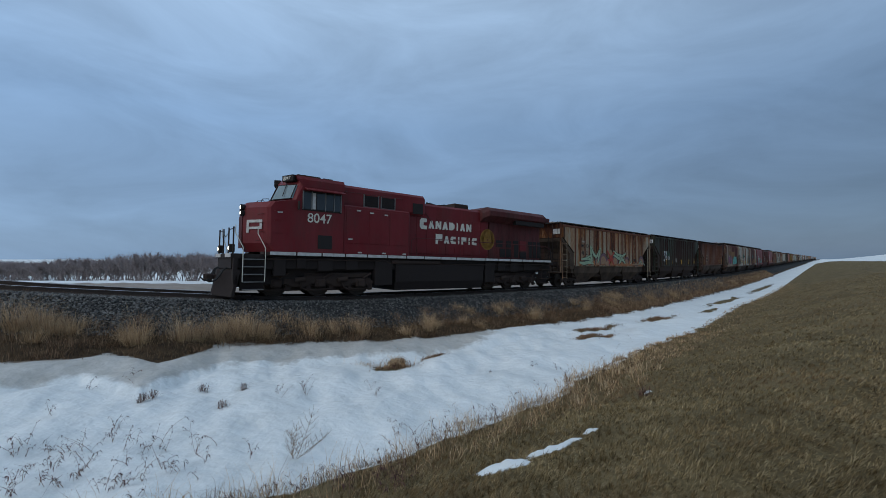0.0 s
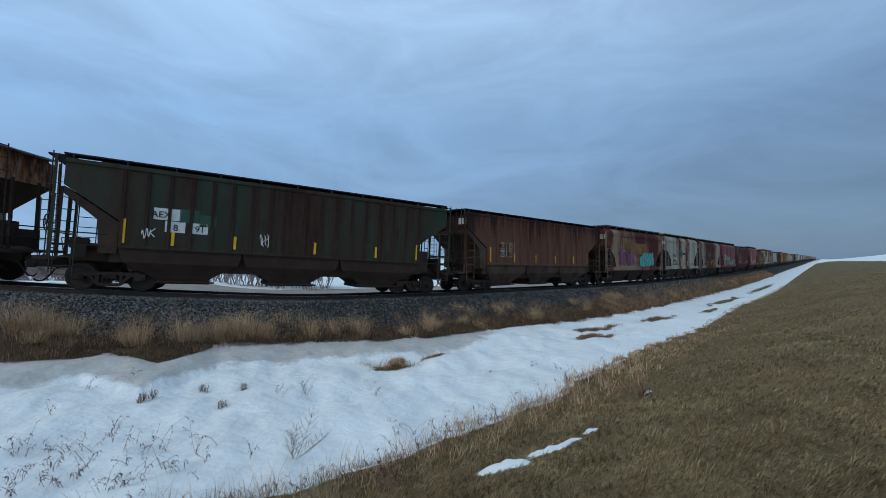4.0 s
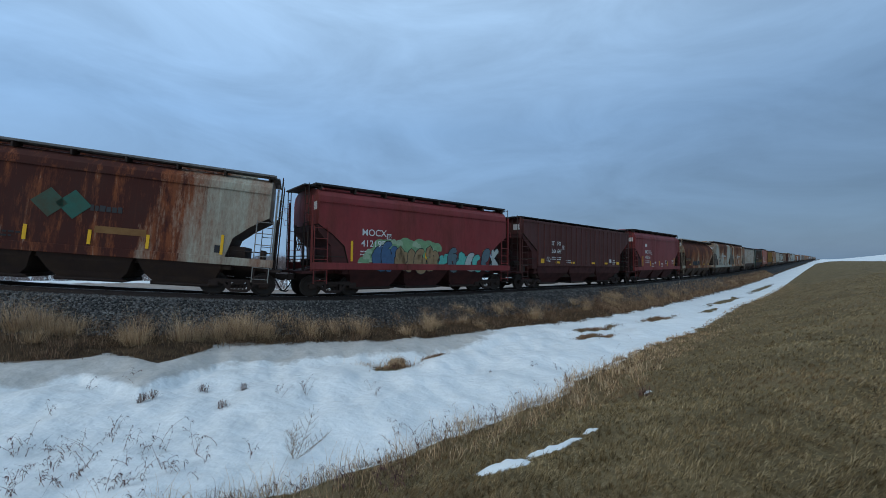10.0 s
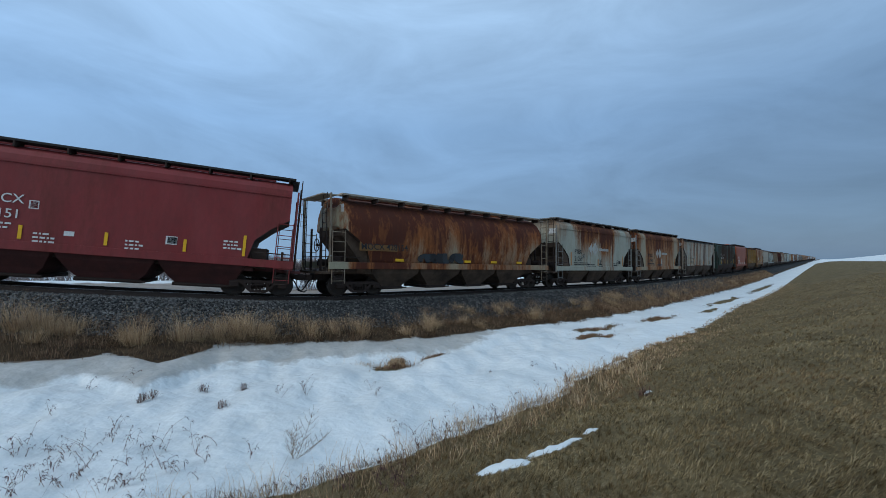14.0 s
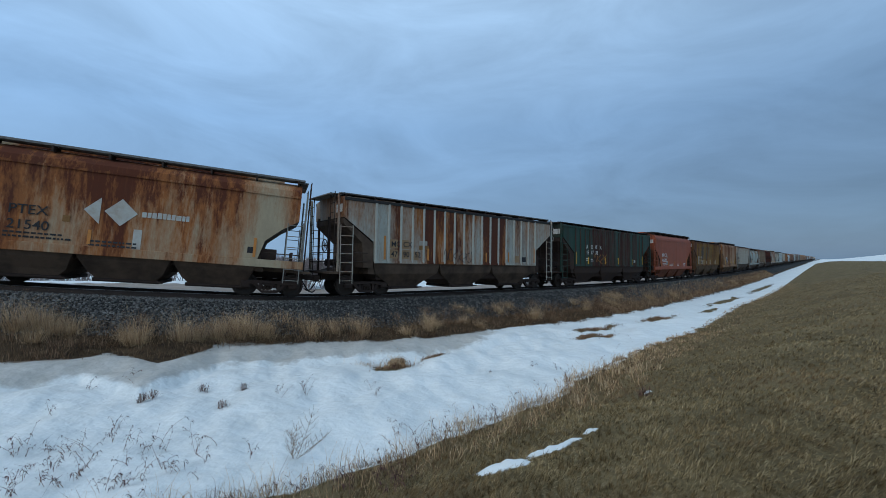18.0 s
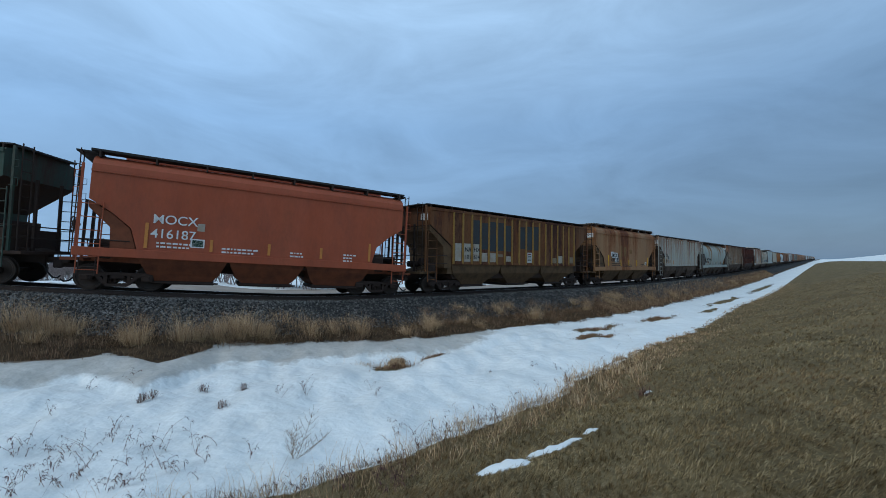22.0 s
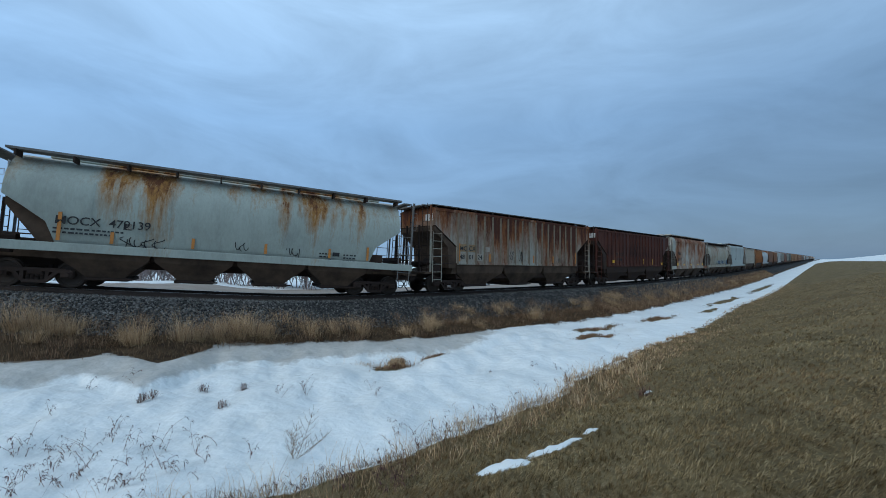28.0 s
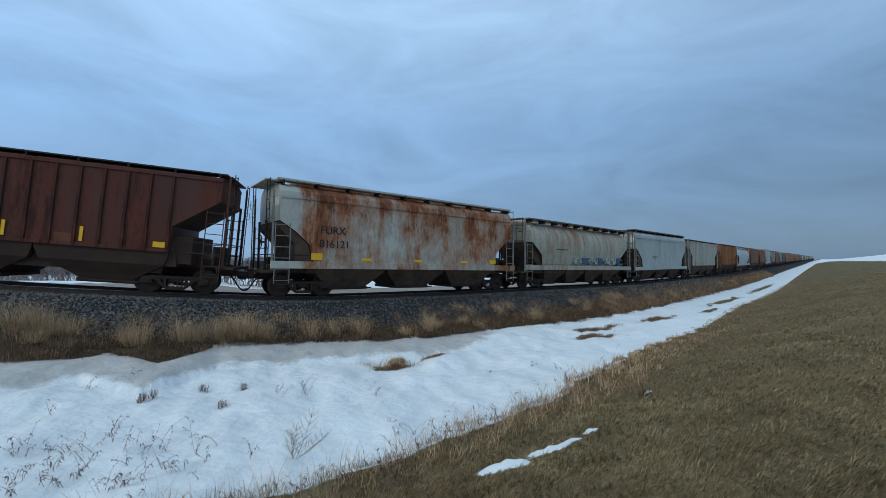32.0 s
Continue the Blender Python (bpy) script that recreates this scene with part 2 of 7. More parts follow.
# ---------------------------------------------------------------- mesh helpers
class Shape:
    """Collects vertices and faces of one mesh."""
    def __init__(self):
        self.v, self.f = [], []

    def add(self, vs, fs):
        k = len(self.v)
        self.v += [tuple(p) for p in vs]
        self.f += [tuple(i + k for i in f) for f in fs]
        return self

    def box(self, x0, x1, y0, y1, z0, z1, c=0.0):
        if c <= 0:
            vs = [(x, y, z) for x in (x0, x1) for y in (y0, y1) for z in (z0, z1)]
            return self.add(vs, [(0, 1, 3, 2), (4, 6, 7, 5), (0, 4, 5, 1), (2, 3, 7, 6), (0, 2, 6, 4), (1, 5, 7, 3)])
        # chamfered: octagonal prism along the longest side, ends drawn in
        ring = lambda x, k: [(x, y0 + c + k, z0 + k), (x, y1 - c - k, z0 + k), (x, y1 - k, z0 + c + k), (x, y1 - k, z1 - c - k), (x, y1 - c - k, z1 - k), (x, y0 + c + k, z1 - k), (x, y0 + k, z1 - c - k), (x, y0 + k, z0 + c + k)]
        return self.loft([ring(x0, c * 0.6), ring(x0 + c, 0), ring(x1 - c, 0), ring(x1, c * 0.6)])

    def loft(self, rings, caps=True, closed=True):
        n, k = len(rings[0]), len(self.v)
        for r in rings:
            self.v += [tuple(p) for p in r]
        for i in range(len(rings) - 1):
            for j in range(n if closed else n - 1):
                a, b = k + i * n + j, k + i * n + (j + 1) % n
                self.f.append((a, b, b + n, a + n))
        if caps:
            self.f.append(tuple(k + j for j in reversed(range(n))))
            self.f.append(tuple(k + (len(rings) - 1) * n + j for j in range(n)))
        return self

    def prism(self, outline, y0, y1):
        """An outline in x and z, drawn out along y."""
        return self.loft([[(x, y0, z) for x, z in outline], [(x, y1, z) for x, z in outline]])

    def cyl(self, p, q, r, n=10, r2=None):
        p, q = Vector(p), Vector(q)
        d = (q - p).normalized()
        a = d.orthogonal().normalized()
        b = d.cross(a)
        r2 = r if r2 is None else r2
        ring = lambda c, rr: [c + (a * math.cos(2 * math.pi * i / n) + b * math.sin(2 * math.pi * i / n)) * rr for i in range(n)]
        return self.loft([ring(p, r), ring(q, r2)])

    def tube(self, pts, r, n=6):
        """One rod swept along points; r is a radius or one for each point."""
        pts = [Vector(p) for p in pts]
        radii = r if isinstance(r, (list, tuple)) else [r] * len(pts)
        rings, a = [], None
        for i, p in enumerate(pts):
            d = ((pts[min(i + 1, len(pts) - 1)] - p).normalized() + (p - pts[max(i - 1, 0)]).normalized()).normalized()
            a = (d.orthogonal() if a is None else a - d * a.dot(d)).normalized()
            b = d.cross(a)
            rings.append([p + (a * math.cos(2 * math.pi * j / n) + b * math.sin(2 * math.pi * j / n)) * radii[i] for j in range(n)])
        return self.loft(rings)

    def turned(self, profile, y0, n=20):
        """A profile of (radius, y) turned about the y axis."""
        rings = [[(r * math.cos(2 * math.pi * i / n), y0 + y, r * math.sin(2 * math.pi * i / n)) for i in range(n)] for r, y in profile]
        return self.loft(rings)

    def mesh(self, name, mats=(), smooth=False):
        me = bpy.data.meshes.new(name)
        me.from_pydata(self.v, [], self.f)
        for m in mats:
            me.materials.append(m)
        bm = bmesh.new()
        bm.from_mesh(me)
        bmesh.ops.recalc_face_normals(bm, faces=bm.faces)
        bm.to_mesh(me)
        bm.free()
        if smooth:
            me.polygons.foreach_set("use_smooth", [True] * len(me.polygons))
            me.set_sharp_from_angle(angle=radians(35))
        return me


def part(name, shape, material, parent=None, label="", m=None, smooth=False):
    """Links a shape (or a mesh that is shared) as one mesh object under a thing or a part."""
    me = shape.mesh(name, (material,), smooth) if isinstance(shape, Shape) else shape
    ob = new(name, me)
    ob.parent = parent
    if m is not None:
        ob.matrix_basis = m
    return tagged(ob, label) if label else ob


def raw_mesh(name, verts, faces, material):
    """A big mesh from numpy arrays; faces all of one size."""
    me = bpy.data.meshes.new(name)
    k = faces.shape[1]
    me.vertices.add(len(verts)); me.loops.add(faces.size); me.polygons.add(len(faces))
    me.vertices.foreach_set("co", np.ascontiguousarray(verts, dtype=np.float32).ravel())
    me.loops.foreach_set("vertex_index", np.ascontiguousarray(faces, dtype=np.int32).ravel())
    me.polygons.foreach_set("loop_start", np.arange(0, faces.size, k, dtype=np.int32))
    me.polygons.foreach_set("loop_total", np.full(len(faces), k, dtype=np.int32))
    me.update(calc_edges=True)
    me.materials.append(material)
    return me


# ---------------------------------------------------------------- the ground, one sheet to the horizon
FAR_S = (-40, -15, -14, -13.4, -12.2, -11, -9.5, -7.5, -6, -4, 0, 6.5, 16, 35, 80, 300)
FAR_N = (5.2, 5.4, 5.1, 4.5, 5.7, 3.8, 3.9, 3.9, 4.4, 4.8, 4.7, 5.2, 4.8, 4.1, 3.9, 3.9)
NEAR_S = (-40, -10, -9, -8, -5.5, -4.5, 1, 7, 23, 82, 260)
NEAR_N = (13.8, 13.5, 13.2, 12.8, 12.3, 11.8, 10.8, 10.4, 8.6, 7.9, 8.6)
ROAD_S, ROAD_N = (-45, -25, -17, -10, 0, 60), (21.0, 18.5, 16.5, 14.5, 13.0, 12.0)
COARSE = slice(None, None, 5)
CX, CY, CS = PX[COARSE], PY[COARSE], SS[COARSE]


def to_line(x, y):
    """Arrays of x, y to s, n: the nearest sample, then drawn to the exact foot point."""
    s = np.empty(len(x))
    for i in range(0, len(x), 4000):
        xa, ya = x[i:i + 4000, None], y[i:i + 4000, None]
        s[i:i + 4000] = CS[((CX - xa) ** 2 + (CY - ya) ** 2).argmin(1)]
    for _ in range(6):
        th = np.interp(s, SS, TH)
        dx, dy = x - np.interp(s, SS, PX), y - np.interp(s, SS, PY)
        s = s + 0.7 * np.clip(dx * np.sin(th) + dy * np.cos(th), -2, 2)
    th = np.interp(s, SS, TH)
    return s, (x - np.interp(s, SS, PX)) * np.cos(th) - (y - np.interp(s, SS, PY)) * np.sin(th)


def smooth_step(a, b, x):
    t = np.clip((x - a) / (b - a), 0, 1)
    return t * t * (3 - 2 * t)


def waves(x, y, seed, size):
    """Cheap smooth unevenness, about -1 to 1."""
    r = np.random.RandomState(seed)
    out = 0
    for i in range(7):
        a, ph = r.uniform(0, 6.28), r.uniform(0, 6.28)
        k = 6.28 / size * r.uniform(0.6, 2.4)
        out = out + np.sin((x * np.cos(a) + y * np.sin(a)) * k + ph) / 7 * 1.6
    return out


def ground_z(x, y, s=None, n=None):
    if s is None:
        s, n = to_line(x, y)
    rail = np.interp(s, SS, PZ)
    nf, nn = np.interp(s, FAR_S, FAR_N), np.interp(s, NEAR_S, NEAR_N)
    z = np.where(n < 1.75, rail - 0.19, 0.0)
    seg = lambda a, b, za, zb: za + (zb - za) * np.clip((n - a) / (b - a), 0, 1)
    near = seg(1.75, 3.4, rail - 0.19, rail - 1.12)
    near = np.where(n > 3.4, seg(3.4, nf + 0.3, rail - 1.12, rail - 1.55), near)
    near = np.where(n > nf + 0.3, seg(nf + 0.3, nf + 2.0, rail - 1.55, rail - 1.72), near)
    near = np.where(n > nf + 2.0, rail - 1.72, near)
    bank = seg(nn - 1.0, 17.2, 0, 1)
    top = EYE_Z - 1.60 + 0.2 * smooth_step(17, 24, n)
    near = near + (top - (rail - 1.72)) * (bank * 0.55 + 0.45 * smooth_step(0, 1, bank)) * (n > nn - 1.0)
    z = np.where(n > 1.75, near, z)
    road = np.interp(s, ROAD_S, ROAD_N)
    low = np.minimum(rail, EYE_Z - 1.2) - 0.62
    back = rail - 0.19 + (low - rail + 0.19) * np.clip((-n - 1.75) / 1.6, 0, 1)
    field = EYE_Z - 3.0 + 0.4 * smooth_step(60, 400, -n)
    far = back + (field - back) * smooth_step(0, 26, -n - road)
    z = np.where(n < -1.75, far, z)
    rough_n = smooth_step(3.2, 5.0, n) + smooth_step(12, 20, -n)
    z = z + rough_n * (0.05 * waves(x, y, 3, 3.2) + 0.016 * waves(x, y, 4, 1.4))
    z = z + smooth_step(nf - 0.3, nf + 1.2, n) * smooth_step(nn, nn - 2, n) * (0.10 * waves(x, y, 8, 4.5) + 0.035 * waves(x, y, 9, 1.3))
    brink = nf + 1.9 + 0.35 * waves(s, s * 0, 14, 5.0)           # old snow lies deeper beside the track and ends in a low brink
    z = z + 0.13 * smooth_step(brink + 0.16, brink - 0.10, n) * smooth_step(nf - 0.1, nf + 0.5, n) * smooth_step(4, 0, s) * (n > 2)
    for cs, cn, ls, ln in PATCHES:
        z = z + 0.045 * smooth_step(1.1, 0.4, np.hypot((s - cs) / ls, (n - cn) / ln))
    r, az = np.hypot(x, y), np.degrees(np.arctan2(x, y))
    z = z + 26 * smooth_step(500, 1600, r) * smooth_step(42.5, 52, az) * smooth_step(140, 90, az)
    return z


PATCHES = ((-9.17, 15.74, 0.12, 0.19), (-9.07, 15.86, 0.10, 0.14), (-8.80, 15.79, 0.14, 0.07), (-8.62, 15.79, 0.14, 0.07), (-8.45, 15.75, 0.12, 0.06), (-8.17, 15.66, 0.10, 0.05), (-6.02, 14.57, 0.13, 0.07))   # s, n, half lengths
BARE = ((-6.9, 7.1, 0.5, 0.26), (-6.6, 6.7, 0.25, 0.35), (-5.6, 6.9, 0.35, 0.1), (2.4, 7.5, 0.8, 0.18), (4.6, 6.7, 1.5, 0.18), (3.4, 7.9, 0.5, 0.12), (12.0, 6.8, 2.0, 0.22), (30, 6.4, 6, 0.35), (55, 6.2, 12, 0.4), (20, 7.4, 2.0, 0.3))


def build_ground():
    az = np.concatenate([np.arange(-52, 52.01, 0.21), np.arange(54, 306, 4.0)])
    rad = [0.0, 0.6]
    while rad[-1] < 4500:
        r = rad[-1]
        rad.append(r + (0.16 if r < 2.2 else 0.018 * r if r < 8 else 0.24 if r < 34 else 0.012 * r if r < 60 else 0.07 * r))
    rad = np.array(rad)
    a, r = np.meshgrid(np.radians(az), rad, indexing="ij")
    x, y = (np.sin(a) * r).ravel(), (np.cos(a) * r).ravel()
    s, n = to_line(x, y)
    z = ground_z(x, y, s, n)
    na, nr = a.shape
    i, j = np.meshgrid(np.arange(na), np.arange(nr - 1), indexing="ij")
    i2 = (i + 1) % na
    faces = np.stack([i * nr + j, i * nr + j + 1, i2 * nr + j + 1, i2 * nr + j], -1).reshape(-1, 4)
    me = raw_mesh("ground", np.stack([x, y, z], -1), faces, ground_material())
    me.polygons.foreach_set("use_smooth", [True] * len(me.polygons))
    nf, nn = np.interp(s, FAR_S, FAR_N), np.interp(s, NEAR_S, NEAR_N)
    snow = np.minimum(n - nf, nn - n)
    for cs, cn, ls, ln in BARE:
        snow = np.minimum(snow, (np.hypot((s - cs) / ls, (n - cn) / ln) - 1) * min(ls, ln))
    for cs, cn, ls, ln in PATCHES:
        snow = np.maximum(snow, (1 - np.hypot((s - cs) / ls, (n - cn) / ln)) * 0.55)
    rr, azd = np.hypot(x, y), np.degrees(np.arctan2(x, y))
    snow = np.maximum(snow, np.minimum(-n - np.interp(s, ROAD_S, ROAD_N), 30))
    snow = np.maximum(snow, np.where((azd > 40) & (n > 5), np.minimum(rr - 420, 40) * 0.1, -9))
    fields = dict(snow=snow, ballast=np.minimum(3.35 - n, n + 3.0), dust=np.minimum(-n - 2.9, n + np.interp(s, ROAD_S, ROAD_N) + 0.3),
                  litter=np.minimum(n - 2.9, nf + 0.5 - n),
                  muddy=smooth_step(1.3, 0.6, np.hypot((s + 14.5) / 1.0, (n - 4.95) / 0.55)),
                  dirty=smooth_step(nf + 3.0, nf + 0.6, n) * smooth_step(2, -6, s) * (n > 0))
    for name, value in fields.items():
        me.attributes.new(name, "FLOAT", "POINT").data.foreach_set("value", np.clip(value, -50, 50).astype(np.float32))
    return tagged(new("ground", me), "dry brown turf, melting snow and gravel beside the track", "ground", kind="structure")


build_ground()
# ---------------------------------------------------------------- track
M_RAIL = plain("rail_steel", (0.075, 0.055, 0.045), 0.55, 0.6, 0.5, 3.0)
M_RAIL_TOP = plain("rail_head_worn", (0.42, 0.41, 0.40), 0.32, 0.9, 0.1, 3.0)
M_TIE = plain("tie_wood", (0.085, 0.065, 0.05), 0.9, 0.0, 0.5, 4.0)
M_STEEL_DARK = plain("grimy_gear_backlit_ends", (0.042, 0.027, 0.021), 0.9, 0.0, 0.5, 4.0, (0.058, 0.038, 0.026))
M_WHEEL = plain("wheel_steel", (0.05, 0.038, 0.03), 0.6, 0.4, 0.5, 5.0, (0.075, 0.045, 0.03))
M_BLACK = plain("black_fittings", (0.023, 0.016, 0.014), 0.92, 0.0, 0.3)
M_YELLOW = plain("yellow_reflector", (0.85, 0.47, 0.02), 0.45, 0.0, 0.12, 9.0)
M_WHITE = plain("white_stencil", (0.72, 0.72, 0.69), 0.7, 0.0, 0.35, 9.0, (0.2, 0.12, 0.08))
M_INK = plain("black_stencil", (0.025, 0.025, 0.026), 0.7, 0.0, 0.2, 9.0)
M_RUBBER = plain("hose_rubber", (0.018, 0.018, 0.018), 0.8)


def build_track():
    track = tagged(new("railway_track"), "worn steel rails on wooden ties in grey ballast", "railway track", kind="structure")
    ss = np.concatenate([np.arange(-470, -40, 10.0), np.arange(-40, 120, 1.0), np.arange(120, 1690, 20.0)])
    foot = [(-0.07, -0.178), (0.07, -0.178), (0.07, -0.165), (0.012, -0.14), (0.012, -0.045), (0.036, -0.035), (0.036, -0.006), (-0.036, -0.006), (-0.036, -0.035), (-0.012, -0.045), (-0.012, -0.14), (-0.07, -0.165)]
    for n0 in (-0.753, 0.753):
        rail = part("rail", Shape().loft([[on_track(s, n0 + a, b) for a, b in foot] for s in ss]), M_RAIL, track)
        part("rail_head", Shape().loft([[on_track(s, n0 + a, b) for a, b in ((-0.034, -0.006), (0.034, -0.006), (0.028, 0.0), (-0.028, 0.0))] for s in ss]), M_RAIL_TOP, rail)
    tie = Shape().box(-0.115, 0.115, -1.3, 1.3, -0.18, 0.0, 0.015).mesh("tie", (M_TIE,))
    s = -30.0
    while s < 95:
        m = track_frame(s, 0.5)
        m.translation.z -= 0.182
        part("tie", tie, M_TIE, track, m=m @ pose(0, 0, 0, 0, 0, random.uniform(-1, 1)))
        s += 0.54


build_track()


# ---------------------------------------------------------------- freight cars
WHEEL_R = 0.457


def wheelset_mesh(r=WHEEL_R, name="wheelset"):
    sh = Shape()
    for side in (-1, 1):
        prof = [(0.02, 0.10), (0.12, 0.10), (0.13, 0.05), (r * 0.55, 0.03), (r * 0.8, 0.045), (r * 0.84, 0.07), (r, 0.066), (r + 0.004, -0.05), (r + 0.028, -0.058), (r + 0.024, -0.08), (r * 0.82, -0.075), (r * 0.5, -0.03), (0.14, -0.05), (0.02, -0.06)]
        rings = [[(a * math.cos(2 * math.pi * i / 26), side * (0.735 + b), a * math.sin(2 * math.pi * i / 26)) for i in range(26)] for a, b in prof]
        sh.loft(rings)
    sh.cyl((0, -1.02, 0), (0, 1.02, 0), 0.075, 10)
    return sh.mesh(name, (M_WHEEL,), True)


def side_frame_mesh():
    sh = Shape()
    # top and bottom chord with an open spring window between them
    top = [(-1.06, 0.02), (-0.62, 0.03), (-0.34, 0.08), (0.34, 0.08), (0.62, 0.03), (1.06, 0.02), (1.05, 0.13), (0.80, 0.19), (-0.80, 0.19), (-1.05, 0.13)]
    low = [(-0.64, 0.04), (-0.40, -0.22), (-0.28, -0.31), (0.28, -0.31), (0.40, -0.22), (0.64, 0.04), (0.50, 0.05), (0.32, -0.17), (0.24, -0.21), (-0.24, -0.21), (-0.32, -0.17), (-0.50, 0.05)]
    sh.prism(top, -0.075, 0.075)
    sh.prism(low, -0.07, 0.07)
    for x in (-0.34, 0.34):
        sh.box(x - 0.05, x + 0.05, -0.065, 0.065, -0.2, 0.09)
    for x in (-0.89, 0.89):
        sh.box(x - 0.17, x + 0.17, -0.10, 0.085, -0.12, 0.10, 0.03)
        sh.cyl((x, -0.13, -0.01), (x, -0.09, -0.01), 0.09, 10)
    for x in (-0.2, -0.07, 0.07, 0.2):
        for k in range(5):
            z = -0.2 + 0.05 * k
            sh.cyl((x, 0, z), (x, 0, z + 0.026), 0.055, 8)
    return sh.mesh("side_frame", (M_STEEL_DARK,))


ME_WHEELS, ME_SIDE = wheelset_mesh(), side_frame_mesh()
ME_BOLSTER = Shape().box(-0.2, 0.2, -1.05, 1.05, 0.42, 0.62, 0.03).box(-0.9, 0.9, -0.06, 0.06, 0.30, 0.36).cyl((0, 0, 0.6), (0, 0, 0.78), 0.22, 12).mesh("bolster", (M_STEEL_DARK,))
ME_COUPLER = (Shape().box(-0.62, 0.25, -0.09, 0.09, 0.74, 0.94, 0.02).box(-0.86, -0.60, -0.15, 0.02, 0.70, 0.97, 0.04).box(-0.9, -0.66, 0.04, 0.16, 0.72, 0.95, 0.03)).mesh("coupler", (M_STEEL_DARK,))
ME_HOSE = Shape().tube([(0, 0, 0.72), (-0.12, 0, 0.66), (-0.26, 0.0, 0.42), (-0.42, 0.0, 0.24), (-0.56, 0, 0.22), (-0.66, 0, 0.30)], 0.028, 7).mesh("air_hose", (M_RUBBER,), True)
TURNING, TRUCKS, MOVING = [], [], []     # what motions() keys


def truck(parent, x, near=True):
    tr = part("truck", ME_BOLSTER, M_STEEL_DARK, parent, m=pose(x, 0, 0))
    for y in (-1.0, 1.0):
        part("side_frame", ME_SIDE, M_STEEL_DARK, tr, m=pose(0, y, WHEEL_R, 0, 0, 0 if y < 0 else 180))
    for dx in (-0.89, 0.89):
        w = part("wheelset", ME_WHEELS, M_WHEEL, tr, m=pose(dx, 0, WHEEL_R))
        if near:
            TURNING.append((w, parent, dx, WHEEL_R))
    TRUCKS.append((tr, parent, x))
    return tr


def ladder(x, y, z0, z1, width=0.42, along="x", r=0.016):
    sh = Shape()
    a = (x - width / 2, y) if along == "x" else (x, y - width / 2)
    b = (x + width / 2, y) if along == "x" else (x, y + width / 2)
    sh.cyl((*a, z0), (*a, z1), r * 1.25, 6).cyl((*b, z0), (*b, z1), r * 1.25, 6)
    k = max(2, int((z1 - z0) / 0.36))
    for i in range(k):
        z = z0 + 0.12 + (z1 - z0 - 0.2) * i / (k - 1)
        sh.cyl((*a, z), (*b, z), r, 6)
    return sh


TEXTS = {}


def text_mesh(text, size, material):
    """Readable writing in the built-in font, as a thin mesh, kept for repeats."""
    key = (text, size, material.name)
    if key not in TEXTS:
        cu = bpy.data.curves.new("stencil", "FONT")
        cu.body, cu.size, cu.extrude, cu.offset = text, size, 0.003, size * 0.006
        ob = bpy.data.objects.new("stencil", cu)
        scene.collection.objects.link(ob)
        me = bpy.data.meshes.new_from_object(ob.evaluated_get(bpy.context.evaluated_depsgraph_get()))
        bpy.data.objects.remove(ob)
        me.name = "stencil"
        me.materials.clear()
        me.materials.append(material)
        TEXTS[key] = me
    return TEXTS[key]


SECTIONS = {   # half width at height, up the side
    "ribbed": ((1.0, 1.56), (4.30, 1.56), (4.40, 1.48), (4.56, 0.55), (4.60, 0.0)),
    "smooth": ((1.0, 1.56), (4.12, 1.56), (4.33, 1.53), (4.52, 1.40), (4.66, 1.10), (4.78, 0.5), (4.82, 0.0)),
    "round": ((1.0, 1.24), (1.6, 1.40), (2.2, 1.53), (2.8, 1.60), (3.3, 1.57), (3.7, 1.46), (4.05, 1.22), (4.34, 0.86), (4.48, 0.4), (4.52, 0.0)),
}


def half_width(kind, z):
    zs, ys = zip(*SECTIONS[kind])
    return float(np.interp(z, zs, ys))


ENDS = {   # how the side sheet is cut away at each end: distance from the end, height
    "ribbed": ((0.0, 3.50), (0.75, 2.98), (1.50, 2.45), (1.53, 1.58)),
    "smooth": ((0.0, 3.12), (0.65, 2.70), (1.20, 2.22), (1.42, 1.46)),
    "round": ((0.0, 3.00), (0.55, 2.62), (1.10, 2.20), (1.35, 1.50)),
}


def body_shape(kind, a):
    """The hopper body: full section in the middle, cut away under the slope sheets towards the ends at a."""
    levels = [z for z, y in SECTIONS[kind] if z > ENDS[kind][0][1] + 0.05]
    taus = [0, 0.12, 0.25, 0.4, 0.55, 0.7, 0.85] if kind == "round" else [0, 0.33, 0.66]
    rings = []
    for x, zl in [(-a + d, z) for d, z in ENDS[kind]] + [(a - d, z) for d, z in reversed(ENDS[kind])]:
        zz = [zl + (levels[0] - zl) * t for t in taus] + levels
        rings.append([(x, -half_width(kind, z), z) for z in zz] + [(x, half_width(kind, z), z) for z in reversed(zz[:-1])])
    return Shape().loft(rings)


CORES = {   # the sloping hopper end behind the cut-away side sheet
    "ribbed": ((0.0, 3.46), (0.0, 3.22), (0.92, 2.42), (1.00, 1.30), (1.50, 1.30), (1.50, 2.40)),
    "smooth": ((0.0, 3.08), (0.0, 2.84), (0.62, 2.20), (0.66, 1.47), (1.38, 1.47), (1.17, 2.20), (0.64, 2.68)),
    "round": ((0.0, 2.98), (0.0, 2.70), (0.90, 1.51), (1.36, 1.51), (1.10, 2.18), (0.55, 2.60)),
}


def slope_sheet(kind, a, e):
    """The sloping floor plate under the cut-away end, its colour darkened for grime and shade."""
    w = 1.28 if kind == "round" else 1.50
    return Shape().prism([(e * (a - d), z) for d, z in CORES[kind]], -w, w)


